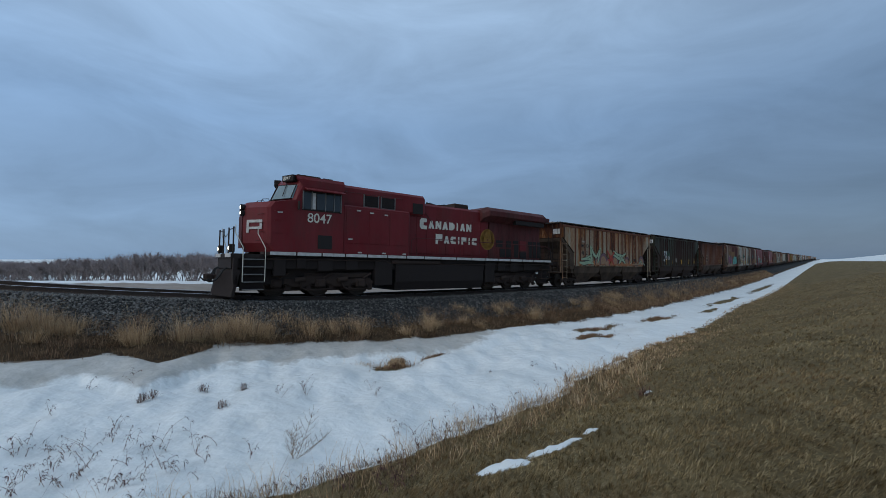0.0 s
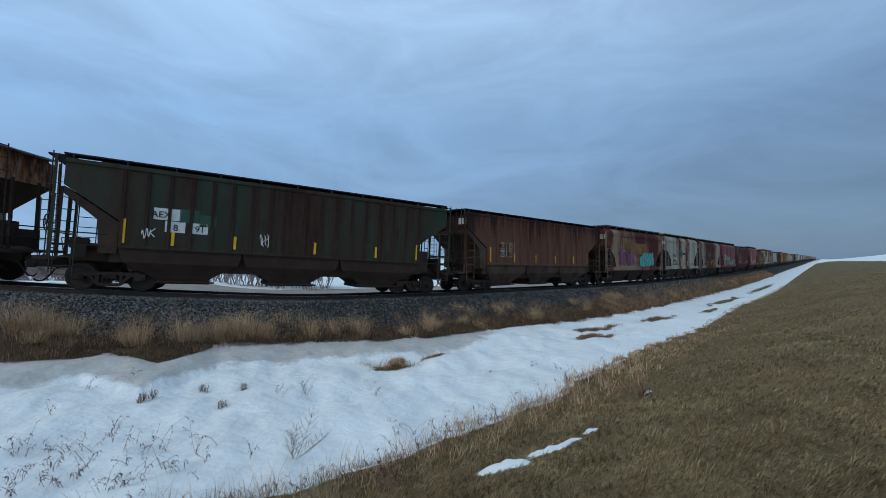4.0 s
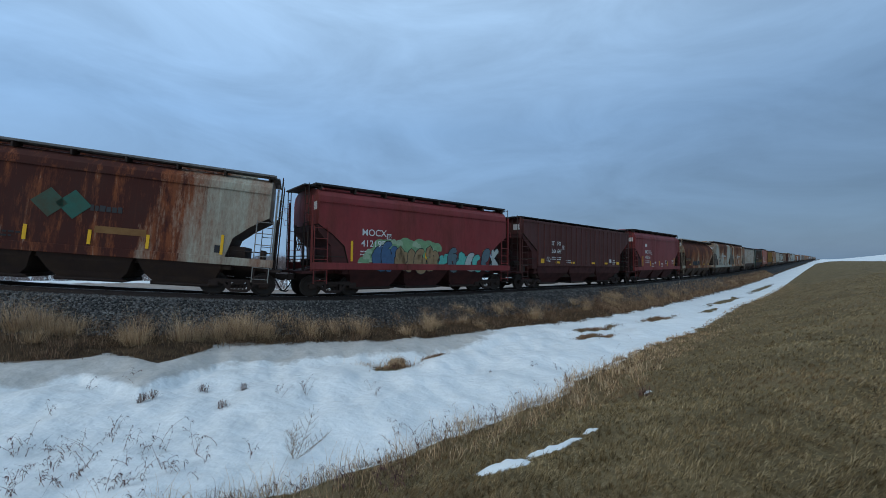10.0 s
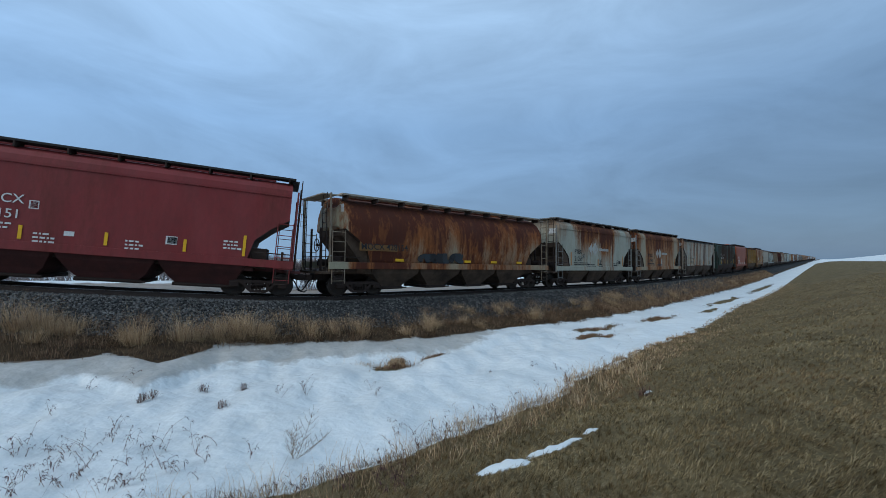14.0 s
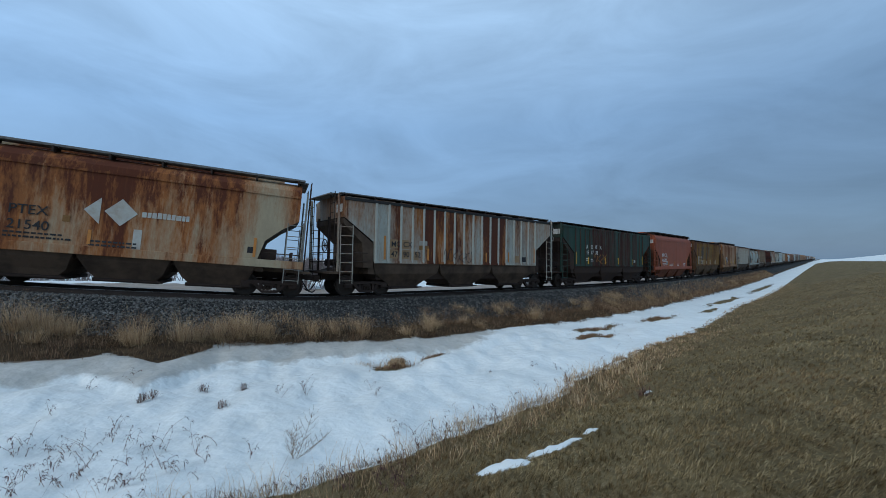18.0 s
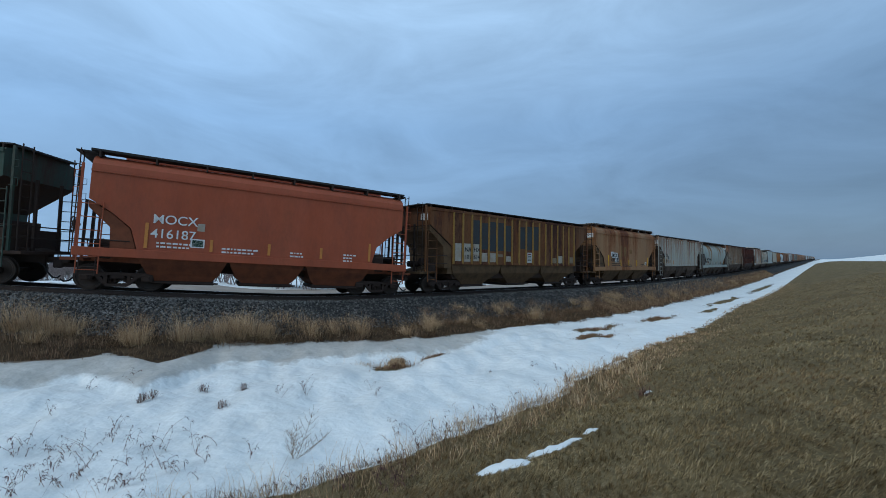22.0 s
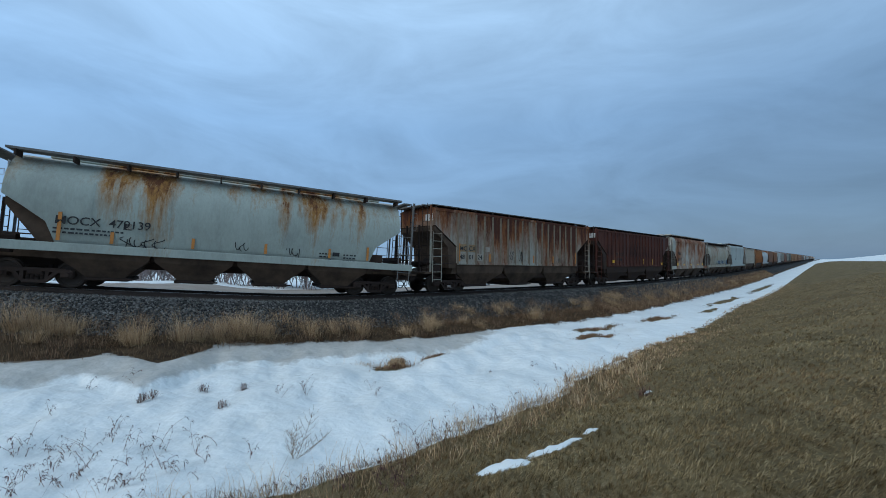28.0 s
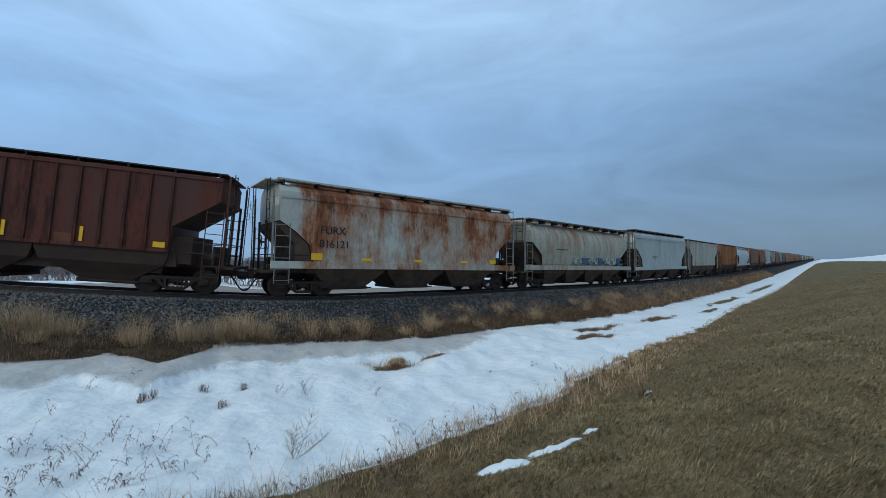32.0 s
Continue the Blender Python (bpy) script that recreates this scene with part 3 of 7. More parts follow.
def ribbon(sh, pts, width, y):
    """A flat brush stroke of some width along points (x, z), with a rounded look, at depth y."""
    n = len(pts)
    left, right = [], []
    for i, (x, z) in enumerate(pts):
        (xa, za), (xb, zb) = pts[max(0, i - 1)], pts[min(n - 1, i + 1)]
        d = math.hypot(xb - xa, zb - za) or 1
        nx, nz = -(zb - za) / d, (xb - xa) / d
        w = width * (0.55 if i in (0, n - 1) else 1.0) / 2
        left.append((x + nx * w, y, z + nz * w))
        right.append((x - nx * w, y, z - nz * w))
    k = len(sh.v)
    sh.v += left + right
    sh.f += [(k + i, k + i + 1, k + n + i + 1, k + n + i) for i in range(n - 1)]


def curl(r, kind, x, z, w, h):
    """Points of one curling spray stroke inside a box."""
    t = [i / 13 for i in range(14)]
    if kind == 0:
        return [(x + w * (0.5 + 0.45 * math.cos(1.0 + 4.8 * u)), z + h * (0.5 + 0.46 * math.sin(1.0 + 4.8 * u))) for u in t]
    if kind == 1:
        return [(x + w * (0.5 + 0.42 * math.sin(6.3 * u)), z + h * (0.95 - 0.9 * u)) for u in t]
    if kind == 2:
        return [(x + w * (0.1 + 0.8 * u), z + h * (0.5 + 0.42 * math.sin(7.0 * u + r.uniform(-0.2, 0.2)))) for u in t]
    if kind == 3:
        return [(x + w * (0.2 + 0.1 * math.sin(3 * u)), z + h * (0.98 - 0.95 * u)) for u in t]
    return [(x + w * (0.1 + 0.85 * abs(2 * u - 1)), z + h * (0.05 + 0.9 * u)) for u in t]


def graffiti(root, x0, x1, z0, z1, y, colours, seed, letters=6, thick=0.22):
    """A sprayed piece: dark outlines with coloured strokes over them, no words."""
    r = random.Random(seed)
    w = (x1 - x0) / letters
    for i in range(letters):
        out, fill = Shape(), Shape()
        for k in range(r.choice((2, 3, 3))):
            cx, cz = x0 + w * i + r.uniform(-0.15, 0.15) * w, z0 + r.uniform(0, 0.2) * (z1 - z0)
            pts = curl(r, r.randrange(5), cx, cz, w * r.uniform(0.85, 1.3), (z1 - z0) * r.uniform(0.55, 1.0))
            t = thick * r.uniform(0.7, 1.25)
            ribbon(out, pts, t + 0.075, y - 0.0030 * i - 0.0002 * k)
            ribbon(fill, pts, t, y - 0.0030 * i - 0.0015 - 0.0002 * k)
        g = part("graffiti_letter", out, M_INK, root, "dark spray-painted outline")
        part("fill", fill, colours[r.randrange(len(colours))], g)


def scribble(root, x, z, w, h, y, material, seed):
    """A thin hand-drawn tag, unreadable."""
    r, sh = random.Random(seed), Shape()
    for i in range(r.choice((3, 4))):
        ribbon(sh, curl(r, r.randrange(5), x + w * i / 4, z + r.uniform(-0.05, 0.05), w * 0.34, h), 0.03, y)
    part("tag", sh, material, root)


def dome(sh, x, z, r, y):
    """A flat sprayed disc, cut off below."""
    pts = [(x + r * math.cos(q), z + r * math.sin(q)) for q in np.linspace(math.pi + 0.5, -0.5, 16)]
    k = len(sh.v)
    sh.v += [(p, y, q) for p, q in pts]
    sh.f.append(tuple(range(k, k + len(pts))))


def patch(sh, pts, y):
    k = len(sh.v)
    sh.v += [(p, y, q) for p, q in pts]
    sh.f.append(tuple(range(k, k + len(pts))))


def mural_green(root, length, y):
    """Pale green spikes and tan domes over an orange base, along the lower half of the side."""
    X = lambda f: (f - 0.5) * length
    r = random.Random(8)
    base = Shape()
    f = 0.175
    while f < 0.86:
        patch(base, [(X(f), 1.58), (X(f + 0.05), 1.58), (X(f + 0.047), 1.58 + r.uniform(0.12, 0.42)), (X(f + 0.02), 1.58 + r.uniform(0.2, 0.5)), (X(f), 1.58 + r.uniform(0.1, 0.35))], y + 0.002)
        f += 0.049
    part("graffiti_base", base, SP_ORANGE, root, "orange sprayed base of the graffiti")
    for f, z, rad in ((0.398, 1.95, 0.58), (0.343, 1.85, 0.42), (0.523, 1.95, 0.50), (0.652, 1.95, 0.36), (0.835, 1.9, 0.52), (0.765, 1.62, 0.25), (0.44, 1.75, 0.4)):
        g = Shape(); dome(g, X(f), z, rad + 0.035, y - 0.001)
        g = part("graffiti_dome", g, M_INK, root, "dark outlined spray dome")
        q = Shape(); dome(q, X(f), z, rad, y - 0.002)
        part("fill", q, SP_MAUVE, g)
        q = Shape(); dome(q, X(f) - 0.03, z - 0.07, rad * 0.74, y - 0.003)
        part("core", q, SP_PEACH, g)
    strokes = (((0.175, 1.78), (0.21, 1.70), (0.26, 1.82), (0.30, 1.70)), ((0.19, 2.0), (0.25, 2.08), (0.285, 1.95)), ((0.272, 3.05), (0.278, 2.45), (0.285, 1.72)), ((0.275, 3.0), (0.30, 2.45), (0.325, 2.2), (0.345, 2.45), (0.366, 2.95)), ((0.366, 2.95), (0.35, 2.2), (0.34, 1.75)), ((0.245, 2.15), (0.275, 2.3)),
               ((0.50, 2.75), (0.545, 2.45), (0.60, 2.35), (0.64, 2.6)), ((0.50, 2.45), (0.55, 2.2), (0.61, 2.05), (0.635, 1.75)), ((0.60, 2.4), (0.58, 1.95), (0.56, 1.72)), ((0.62, 2.75), (0.655, 2.62)), ((0.69, 1.7), (0.715, 2.0)), ((0.72, 1.68), (0.77, 1.72), (0.80, 1.66)), ((0.80, 1.7), (0.82, 2.0), (0.845, 1.72)), ((0.86, 1.8), (0.88, 1.65)))
    for i, pts in enumerate(strokes):
        pts = [(X(a), b) for a, b in pts]
        o, q = Shape(), Shape()
        w = 0.24 if i < 9 else 0.15
        ribbon(o, pts, w + 0.09, y - 0.004 - 0.0004 * i)
        ribbon(q, pts, w, y - 0.0041 - 0.0004 * i)
        part("fill", q, SP_LIME if i not in (9, 11) else SP_PEACH, part("graffiti_stroke", o, M_INK, root, "dark outlined pale spray stroke"))
    head = Shape(); dome(head, X(0.465), 2.45, 0.42, y - 0.011)
    part("graffiti_head", head, SP_TAN, root, "tan sprayed dome")
    for i, pts in enumerate((((0.435, 2.75), (0.47, 2.2), (0.505, 1.65)), ((0.51, 2.7), (0.475, 2.2), (0.45, 1.65)), ((0.44, 2.0), (0.50, 2.1)))):
        q = Shape()
        ribbon(q, [(X(a), b) for a, b in pts], 0.26, y - 0.012 - 0.0005 * i)
        part("graffiti_cross", q, SP_RED, root, "red sprayed cross stroke")


def mural_cloud(root, length, y):
    """A green sprayed cloud with pale bubbles behind the letters."""
    X = lambda f: (f - 0.5) * length
    r = random.Random(4)
    sh, dots = Shape(), Shape()
    for i in range(16):
        f = 0.225 + 0.32 * i / 15
        dome(sh, X(f), 1.55 + 0.75 * math.sin(min(1, i / 5) * 1.5) + r.uniform(-0.1, 0.1), r.uniform(0.28, 0.42), y + 0.004 - 0.0001 * i)
    patch(sh, [(X(0.25), 1.2), (X(0.55), 1.2), (X(0.55), 2.2), (X(0.29), 2.3)], y + 0.005)
    part("graffiti_cloud", sh, SP_GREEN, root, "green sprayed cloud")
    for i, (f, z) in enumerate(((0.212, 1.35), (0.235, 1.75), (0.245, 2.0), (0.232, 1.35), (0.30, 2.35), (0.345, 2.5), (0.37, 2.45), (0.44, 2.42), (0.455, 2.35), (0.52, 2.2), (0.535, 2.0), (0.255, 1.6))):
        dome(dots, X(f), z, r.uniform(0.09, 0.2), y + 0.0005 - 0.0001 * i)
    part("graffiti_bubbles", dots, SP_LIME, root, "pale green sprayed bubbles")


def overpaint(root, length, first, pitch, y):
    """Slate rectangles and chalky patches rolled over old lettering, panel by panel."""
    r = random.Random(12)
    slate = {3: 2.66, 4: 2.36, 5: 2.32, 6: 2.34, 7: 2.32, 9: 2.52, 10: 2.50, 11: 2.50}
    light = {1: (0.95, M_CHALK), 2: (0.98, M_CHALK), 3: (0.96, M_CHALK), 4: (0.50, M_CHALK), 5: (0.52, M_CHALK), 6: (0.15, M_OLDTAN), 7: (0.32, M_CHALK),
             10: (0.64, M_PALE), 14: (0.34, M_OLDTAN), 15: (0.50, M_CHALK), 17: (0.42, M_OLDTAN)}
    for i in range(1, 18):
        x, w = first + pitch * i + 0.09, pitch - 0.18
        if i in slate:
            part("painted_patch", Shape().box(x, x + w, y + 0.002, y + 0.010, slate[i] + r.uniform(-0.04, 0.04), 3.93 + r.uniform(-0.08, 0.08)), M_SLATE, root)
        if i in light:
            h, m = light[i]
            low = (1.98 if i == 6 else 1.66) + r.uniform(0, 0.05)
            part("painted_patch", Shape().box(x + r.uniform(0, 0.05), x + w - r.uniform(0, 0.04), y + 0.002, y + 0.009, low, low + h), m, root)
    x = first + pitch * 10 + 0.17
    part("notice_heading", Shape().box(x, x + pitch - 0.36, y - 0.004, y + 0.001, 2.18, 2.23), M_RED, root)
    for i in range(4):
        part("notice_line", Shape().box(x, x + pitch - 0.36, y - 0.004, y + 0.001, 1.80 + 0.085 * i, 1.83 + 0.085 * i), M_SLATE, root)


MURALS = {"green": mural_green, "cloud": mural_cloud}
ME_BRACKET = Shape().prism([(-0.025, 0), (0.025, 0), (0.025, 0.2), (-0.025, 0.2)], -0.32, 0.22).mesh("bracket", (M_STEEL_DARK,))


def brake_wheel_mesh():
    sh = Shape()
    ring = [(0.0, 0.27 * math.cos(i * math.pi / 9), 0.27 * math.sin(i * math.pi / 9)) for i in range(19)]
    sh.tube(ring, 0.02, 6)
    for i in range(5):
        q = i * 2 * math.pi / 5
        sh.cyl((0, 0, 0), (0, 0.26 * math.cos(q), 0.26 * math.sin(q)), 0.014, 5)
    sh.cyl((-0.03, 0, 0), (0.2, 0, 0), 0.04, 8)
    return sh.mesh("brake_wheel", (M_STEEL_DARK,))


ME_BRAKE = brake_wheel_mesh()
ME_GEAR = (Shape().cyl((-0.35, -0.62, 1.62), (0.15, -0.62, 1.62), 0.19, 12).cyl((-0.45, 0.3, 1.5), (0.35, 0.3, 1.5), 0.16, 12)
           .box(-0.2, 0.2, -1.2, -0.95, 1.12, 1.55, 0.02).tube([(-0.4, -1.1, 1.3), (-0.5, -1.0, 1.75), (-0.1, -0.8, 1.8), (0.2, -0.62, 1.7)], 0.02, 6)).mesh("brake_gear", (M_STEEL_DARK,))
ME_STEP = Shape().tube([(-0.22, 0, 1.1), (-0.22, 0, 0.55), (0.22, 0, 0.55), (0.22, 0, 1.1)], 0.018, 6).cyl((-0.22, 0, 0.82), (0.22, 0, 0.82), 0.016, 6).mesh("stirrup_step", (M_STEEL_DARK,))


def car(spec):
    """One covered hopper with its running gear, from a row of CARS."""
    length, kind, paint, rust, seed, label, extra = spec
    near = extra.get("near", True)
    if min(paint) > 0.15:
        paint, rust = (min(0.6, paint[0] * 1.08), min(0.6, paint[1] * 1.12), min(0.6, paint[2] * 1.20)), rust - 0.04
    root = tagged(new("hopper_car"), label, "freight car", "hopper cars of the train")
    B = length / 2 - 0.50            # end of the frame
    a = B - (0.72 if kind == "round" else 0.30)
    b = a - ENDS[kind][-1][0]
    z_sill = {"ribbed": 1.58, "smooth": 1.46, "round": 1.50}[kind]
    z_end, z_knee = ENDS[kind][0][1], ENDS[kind][2][1]
    top = SECTIONS[kind][-1][0]
    ribs = extra.get("ribs", 19)
    pitch = 2 * (a - 0.9) / ribs
    tint = dict(rust_a=extra.get("rust_a", RUST_DARK), rust_b=extra.get("rust_b", RUST_ORANGE), grime=extra.get("grime", 0.28), streak=extra.get("streak", 0.35), bz=extra.get("bz", 0.16), top=extra.get("top", 0.0), bands=[((f - 0.5) * length, w, amt, fade) for f, w, amt, fade in extra.get("bands", ())])
    skin = weathered("paint_%d" % int(seed * 10), paint, rust, seed, panel=pitch if kind == "ribbed" and extra.get("panels") else 0.0, origin=-a + 0.9, **tint)
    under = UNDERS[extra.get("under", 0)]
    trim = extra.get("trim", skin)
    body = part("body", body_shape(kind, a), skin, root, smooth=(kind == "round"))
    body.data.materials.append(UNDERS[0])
    for poly in body.data.polygons:            # undersides of the sloping ends, coloured dark like a shaded opening
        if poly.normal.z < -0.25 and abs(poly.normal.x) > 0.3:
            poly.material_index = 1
    # hopper bays under the side sheets, with ridge plates between them
    bays = extra.get("bays", 3)
    step = 2 * b / bays
    ridge = 0.72 if kind == "ribbed" else 1.02
    # darkest colour on the ridge plates: the shade between the bays is painted in
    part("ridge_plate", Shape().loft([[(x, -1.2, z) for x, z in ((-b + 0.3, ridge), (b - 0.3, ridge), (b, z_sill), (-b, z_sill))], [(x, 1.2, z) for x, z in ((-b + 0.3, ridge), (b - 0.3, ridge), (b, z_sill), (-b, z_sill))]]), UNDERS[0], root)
    for i in range(bays):
        c, w = -b + step * (i + 0.5), step / 2 - 0.01
        g = (0.9 if kind == "smooth" else 0.8) / w if bays == 3 else 0.55 / w
        ring = lambda f, y, z: [(c - w * f, -y, z), (c + w * f, -y, z), (c + w * f, y, z), (c - w * f, y, z)]
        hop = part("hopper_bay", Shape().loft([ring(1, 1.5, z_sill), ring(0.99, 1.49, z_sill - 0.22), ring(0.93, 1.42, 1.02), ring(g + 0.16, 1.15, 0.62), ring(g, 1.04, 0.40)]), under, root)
        if near:
            part("outlet_gate", Shape().box(c - w * g - 0.1, c + w * g + 0.1, -1.04, 1.04, 0.27, 0.41, 0.02).cyl((c - w * g, -1.14, 0.34), (c + w * g + 0.25, -1.14, 0.34), 0.035, 6), M_STEEL_DARK, hop)
    part("centre_sill", Shape().box(-B - 0.1, B + 0.1, -0.2, 0.2, 0.72, 1.02), M_STEEL_DARK, root)
    if kind != "ribbed":
        for y in (-1, 1):
            part("side_sill", Shape().box(-B, B, y * 1.575 - 0.05, y * 1.575 + 0.05, z_sill - 0.27, z_sill + 0.03, 0.012), skin, root)
    for e in (-1, 1):
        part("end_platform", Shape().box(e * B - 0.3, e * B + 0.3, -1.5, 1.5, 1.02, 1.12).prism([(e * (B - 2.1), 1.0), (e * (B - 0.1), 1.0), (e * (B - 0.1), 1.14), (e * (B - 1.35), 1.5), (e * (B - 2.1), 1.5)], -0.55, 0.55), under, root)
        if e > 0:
            # plain dark boxes added in the right-end recess, standing in for end gear
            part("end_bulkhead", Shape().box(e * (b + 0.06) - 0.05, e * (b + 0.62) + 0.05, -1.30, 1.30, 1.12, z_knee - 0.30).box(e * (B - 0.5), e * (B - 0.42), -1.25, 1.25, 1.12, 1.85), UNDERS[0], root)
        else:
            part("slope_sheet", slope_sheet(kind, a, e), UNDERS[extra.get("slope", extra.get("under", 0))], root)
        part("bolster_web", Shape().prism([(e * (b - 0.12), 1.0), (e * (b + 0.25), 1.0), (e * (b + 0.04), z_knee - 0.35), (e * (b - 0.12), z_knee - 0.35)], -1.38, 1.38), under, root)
        truck(root, e * 0.36 * length, near)
    MOVING.append((root, length))
    # roof walk
    walkm = extra.get("walk", M_WALK)
    ribbed = kind == "ribbed"
    zb = top - (0.06 if ribbed else 0.03)
    for y in ((-1, 1) if near else (-1,)):
        part("running_board", Shape().box(-a - 0.1, a + 0.1, y * 1.1 - 0.30, y * 1.1 + 0.30, zb, zb + (0.05 if ribbed else 0.075)), walkm, root)
    part("hatch_cover", Shape().box(-a + 0.7, a - 0.7, -0.36, 0.36, top - 0.02, top + 0.11, 0.03), skin, root)
    if not near:
        for e in (-1, 1):
            part("end_ladder", Shape().box(e * B - 0.05, e * B + 0.05, -1.5, -1.42, 1.1, top - 0.1), skin, root)
        return root
    k = int(2 * a / 1.45)
    for i in range(k + 1):
        x = -a + 0.15 + (2 * a - 0.3) * i / k
        for y in (-1, 1):
            part("bracket", ME_BRACKET, M_STEEL_DARK, root, m=pose(x, y * 1.12, zb - 0.2, 0, 0, 0 if y < 0 else 180))
    for e in (-1, 1):
        lip = 0.42 if e < 0 else 0.14
        part("roof_platform", Shape().box(min(e * (B - 0.45), e * (B + lip - 0.2)), max(e * (B - 0.45), e * (B + lip - 0.2)), -1.25, 1.25, zb - 0.05, zb), walkm, root)
        for y in (-1, 1):
            post_top = top - 0.12 if kind != "round" else zb
            part("corner_post", Shape().box(e * (B - 0.06) - 0.035, e * (B - 0.06) + 0.035, y * 1.5 - 0.04, y * 1.5 + 0.04, 1.12, post_top if kind != "smooth" else 4.3), trim, root)
            part("side_ladder", ladder(e * (B - 0.42), y * 1.6, 0.6, z_end - (0.1 if not ribbed else 0.35), 0.58), trim, root)
            # end ladder, posts and rails: backlit darkness put into the colour
            part("end_ladder", ladder(e * (B + 0.06), y * 1.15, 1.1, top, 0.42, "y"), M_STEEL_DARK, root)
            part("end_post", Shape().box(e * (B - 0.05) - 0.04, e * (B - 0.05) + 0.04, y * 0.55 - 0.04, y * 0.55 + 0.04, 1.12, z_end + 0.05), M_STEEL_DARK, root)
            part("stirrup_step", ME_STEP, M_STEEL_DARK, root, m=pose(e * (B - 0.42), y * 1.6, 0))
            part("grab_iron", Shape().tube([(e * (B - 0.1), y * 1.6, 3.2), (e * (B + 0.12), y * 1.56, 3.2), (e * (B + 0.12), y * 1.56, 3.45), (e * (B - 0.1), y * 1.6, 3.45)], 0.012, 5).tube([(e * (B - 0.1), y * 1.6, 3.8), (e * (B + 0.12), y * 1.56, 3.8), (e * (B + 0.12), y * 1.56, 4.02), (e * (B - 0.1), y * 1.6, 4.02)], 0.012, 5), trim, root)
        for z in (1.55, 1.95) if ribbed else (1.75,):
            part("end_rail", Shape().cyl((e * (B - 0.02), -1.5, z), (e * (B - 0.02), 1.5, z), 0.022, 6).cyl((e * (B - 0.05), -1.5, z), (e * (B - 1.5), -1.5, z), 0.022, 6), M_STEEL_DARK, root)
        part("coupler", ME_COUPLER, M_STEEL_DARK, root, m=pose(e * (length / 2 - 0.06), 0, 0, 0, 0, 0 if e < 0 else 180) @ pose(0.52, 0, 0))
        part("air_hose", ME_HOSE, M_RUBBER, root, m=pose(e * B, -e * 0.3, 0, 0, 0, 0 if e < 0 else 180))
        if e == extra.get("gear", -1):
            part("brake_gear", ME_GEAR, M_STEEL_DARK, root, m=pose(e * (B - 0.75), 0, 0, 0, 0, 0 if e < 0 else 180))
            part("brake_wheel", ME_BRAKE, M_STEEL_DARK, root, m=pose(e * (B + 0.22), -0.75, 2.25, 0, 0, 0 if e < 0 else 180))
    # side details
    if ribbed:
        rib = Shape().loft([[(x, y, z) for x, y in ((-0.06, 0.012), (-0.045, -0.05), (0.045, -0.05), (0.06, 0.012))] for z in (z_sill - 0.05, 4.26)]).mesh("rib", (extra.get("rib", skin),))
        for i in range(ribs + 1):
            x = -a + 0.9 + pitch * i
            if abs(x) > a - 0.7:
                continue
            for y in (-1, 1):
                if abs(x) < b + 0.05:
                    part("rib", rib, skin, root, m=pose(x, y * 1.56, 0, 0, 0, 0 if y < 0 else 180))
        for y in (-1, 1):
            part("side_plate", Shape().box(-a, a, y * 1.57 - 0.035, y * 1.57 + 0.035, 4.24, 4.38, 0.01), extra.get("plate", skin), root)
            part("side_sill", Shape().box(-b, b, y * 1.565 - 0.03, y * 1.565 + 0.03, z_sill - 0.08, z_sill + 0.04, 0.008), skin, root)
    elif kind == "smooth":
        for y in (-1, 1):
            part("top_chord", Shape().prism([(-a, 4.05), (a, 4.05), (a, 4.13), (-a, 4.13)], y * 1.58 - 0.025, y * 1.58 + 0.025), skin, root)
    else:
        for i in range(1, bays + 2):
            x = -a + 2 * a * i / (bays + 2)
            ring = [(half_width("round", z) + 0.012, z) for z in np.linspace(1.52, 4.44, 12)]
            part("weld_band", Shape().loft([[(x + dx, -y_, z) for y_, z in ring] for dx in (-0.02, 0.02)], caps=False, closed=False), skin, root)
        for e in (-1, 1):
            part("end_sheet", Shape().loft([[(e * a, y, z) for y, z in ((-1.3, 3.0), (1.3, 3.0), (1.1, 4.1), (-1.1, 4.1))], [(e * (a + 0.12), y, z) for y, z in ((-1.0, 3.15), (1.0, 3.15), (0.85, 3.95), (-0.85, 3.95))]]), skin, root)
    side = lambda z: -half_width(kind, z) - 0.012
    lean = lambda z: -math.degrees(math.atan2(half_width(kind, z + 0.2) - half_width(kind, z - 0.2), 0.4)) if kind == "round" else 0.0
    refl = extra.get("refl")
    if refl:
        style, marks = refl
        for f, tall in marks:
            x, h = min(max(-length / 2 + f * length, -b + 0.12), b - 0.12), 0.5 if style[0] == "v" else 0.13
            h *= tall
            z = z_sill + 0.10
            w = 0.05 if style[0] == "v" else 0.24
            part("reflector", Shape().box(x - w, x + w, min(side(z), side(z + h)) - 0.012, min(side(z), side(z + h)) + 0.004, z, z + h), M_YELLOW if style[1] == "y" else M_OLD_ORANGE, root, "yellow reflective strip" if style[1] == "y" else "faded orange strip", m=None)
    for text, size, f, z, ink in extra.get("words", ()) if ribbed else ():
        first = round((f * length - length / 2 + a - 0.9) / pitch)
        for i, piece in enumerate(text.split()):      # one group to a panel, between the ribs
            part("stencil", text_mesh(piece, size * 0.8, ink), ink, root, m=pose(-a + 0.9 + pitch * (first + i) + 0.13, side(z) - 0.012, z, 90, 0, 0))
    for text, size, f, z, ink in extra.get("words", ()) if not ribbed else ():
        part("stencil", text_mesh(text, size, ink), ink, root, m=pose(-length / 2 + f * length, side(z + size * 0.3) - (0.06 if kind == "round" else 0.010), z, 90 + lean(z + size * 0.3), 0, 0))
    for f, z, w, h, m in extra.get("blocks", ()):
        x = -length / 2 + f * length
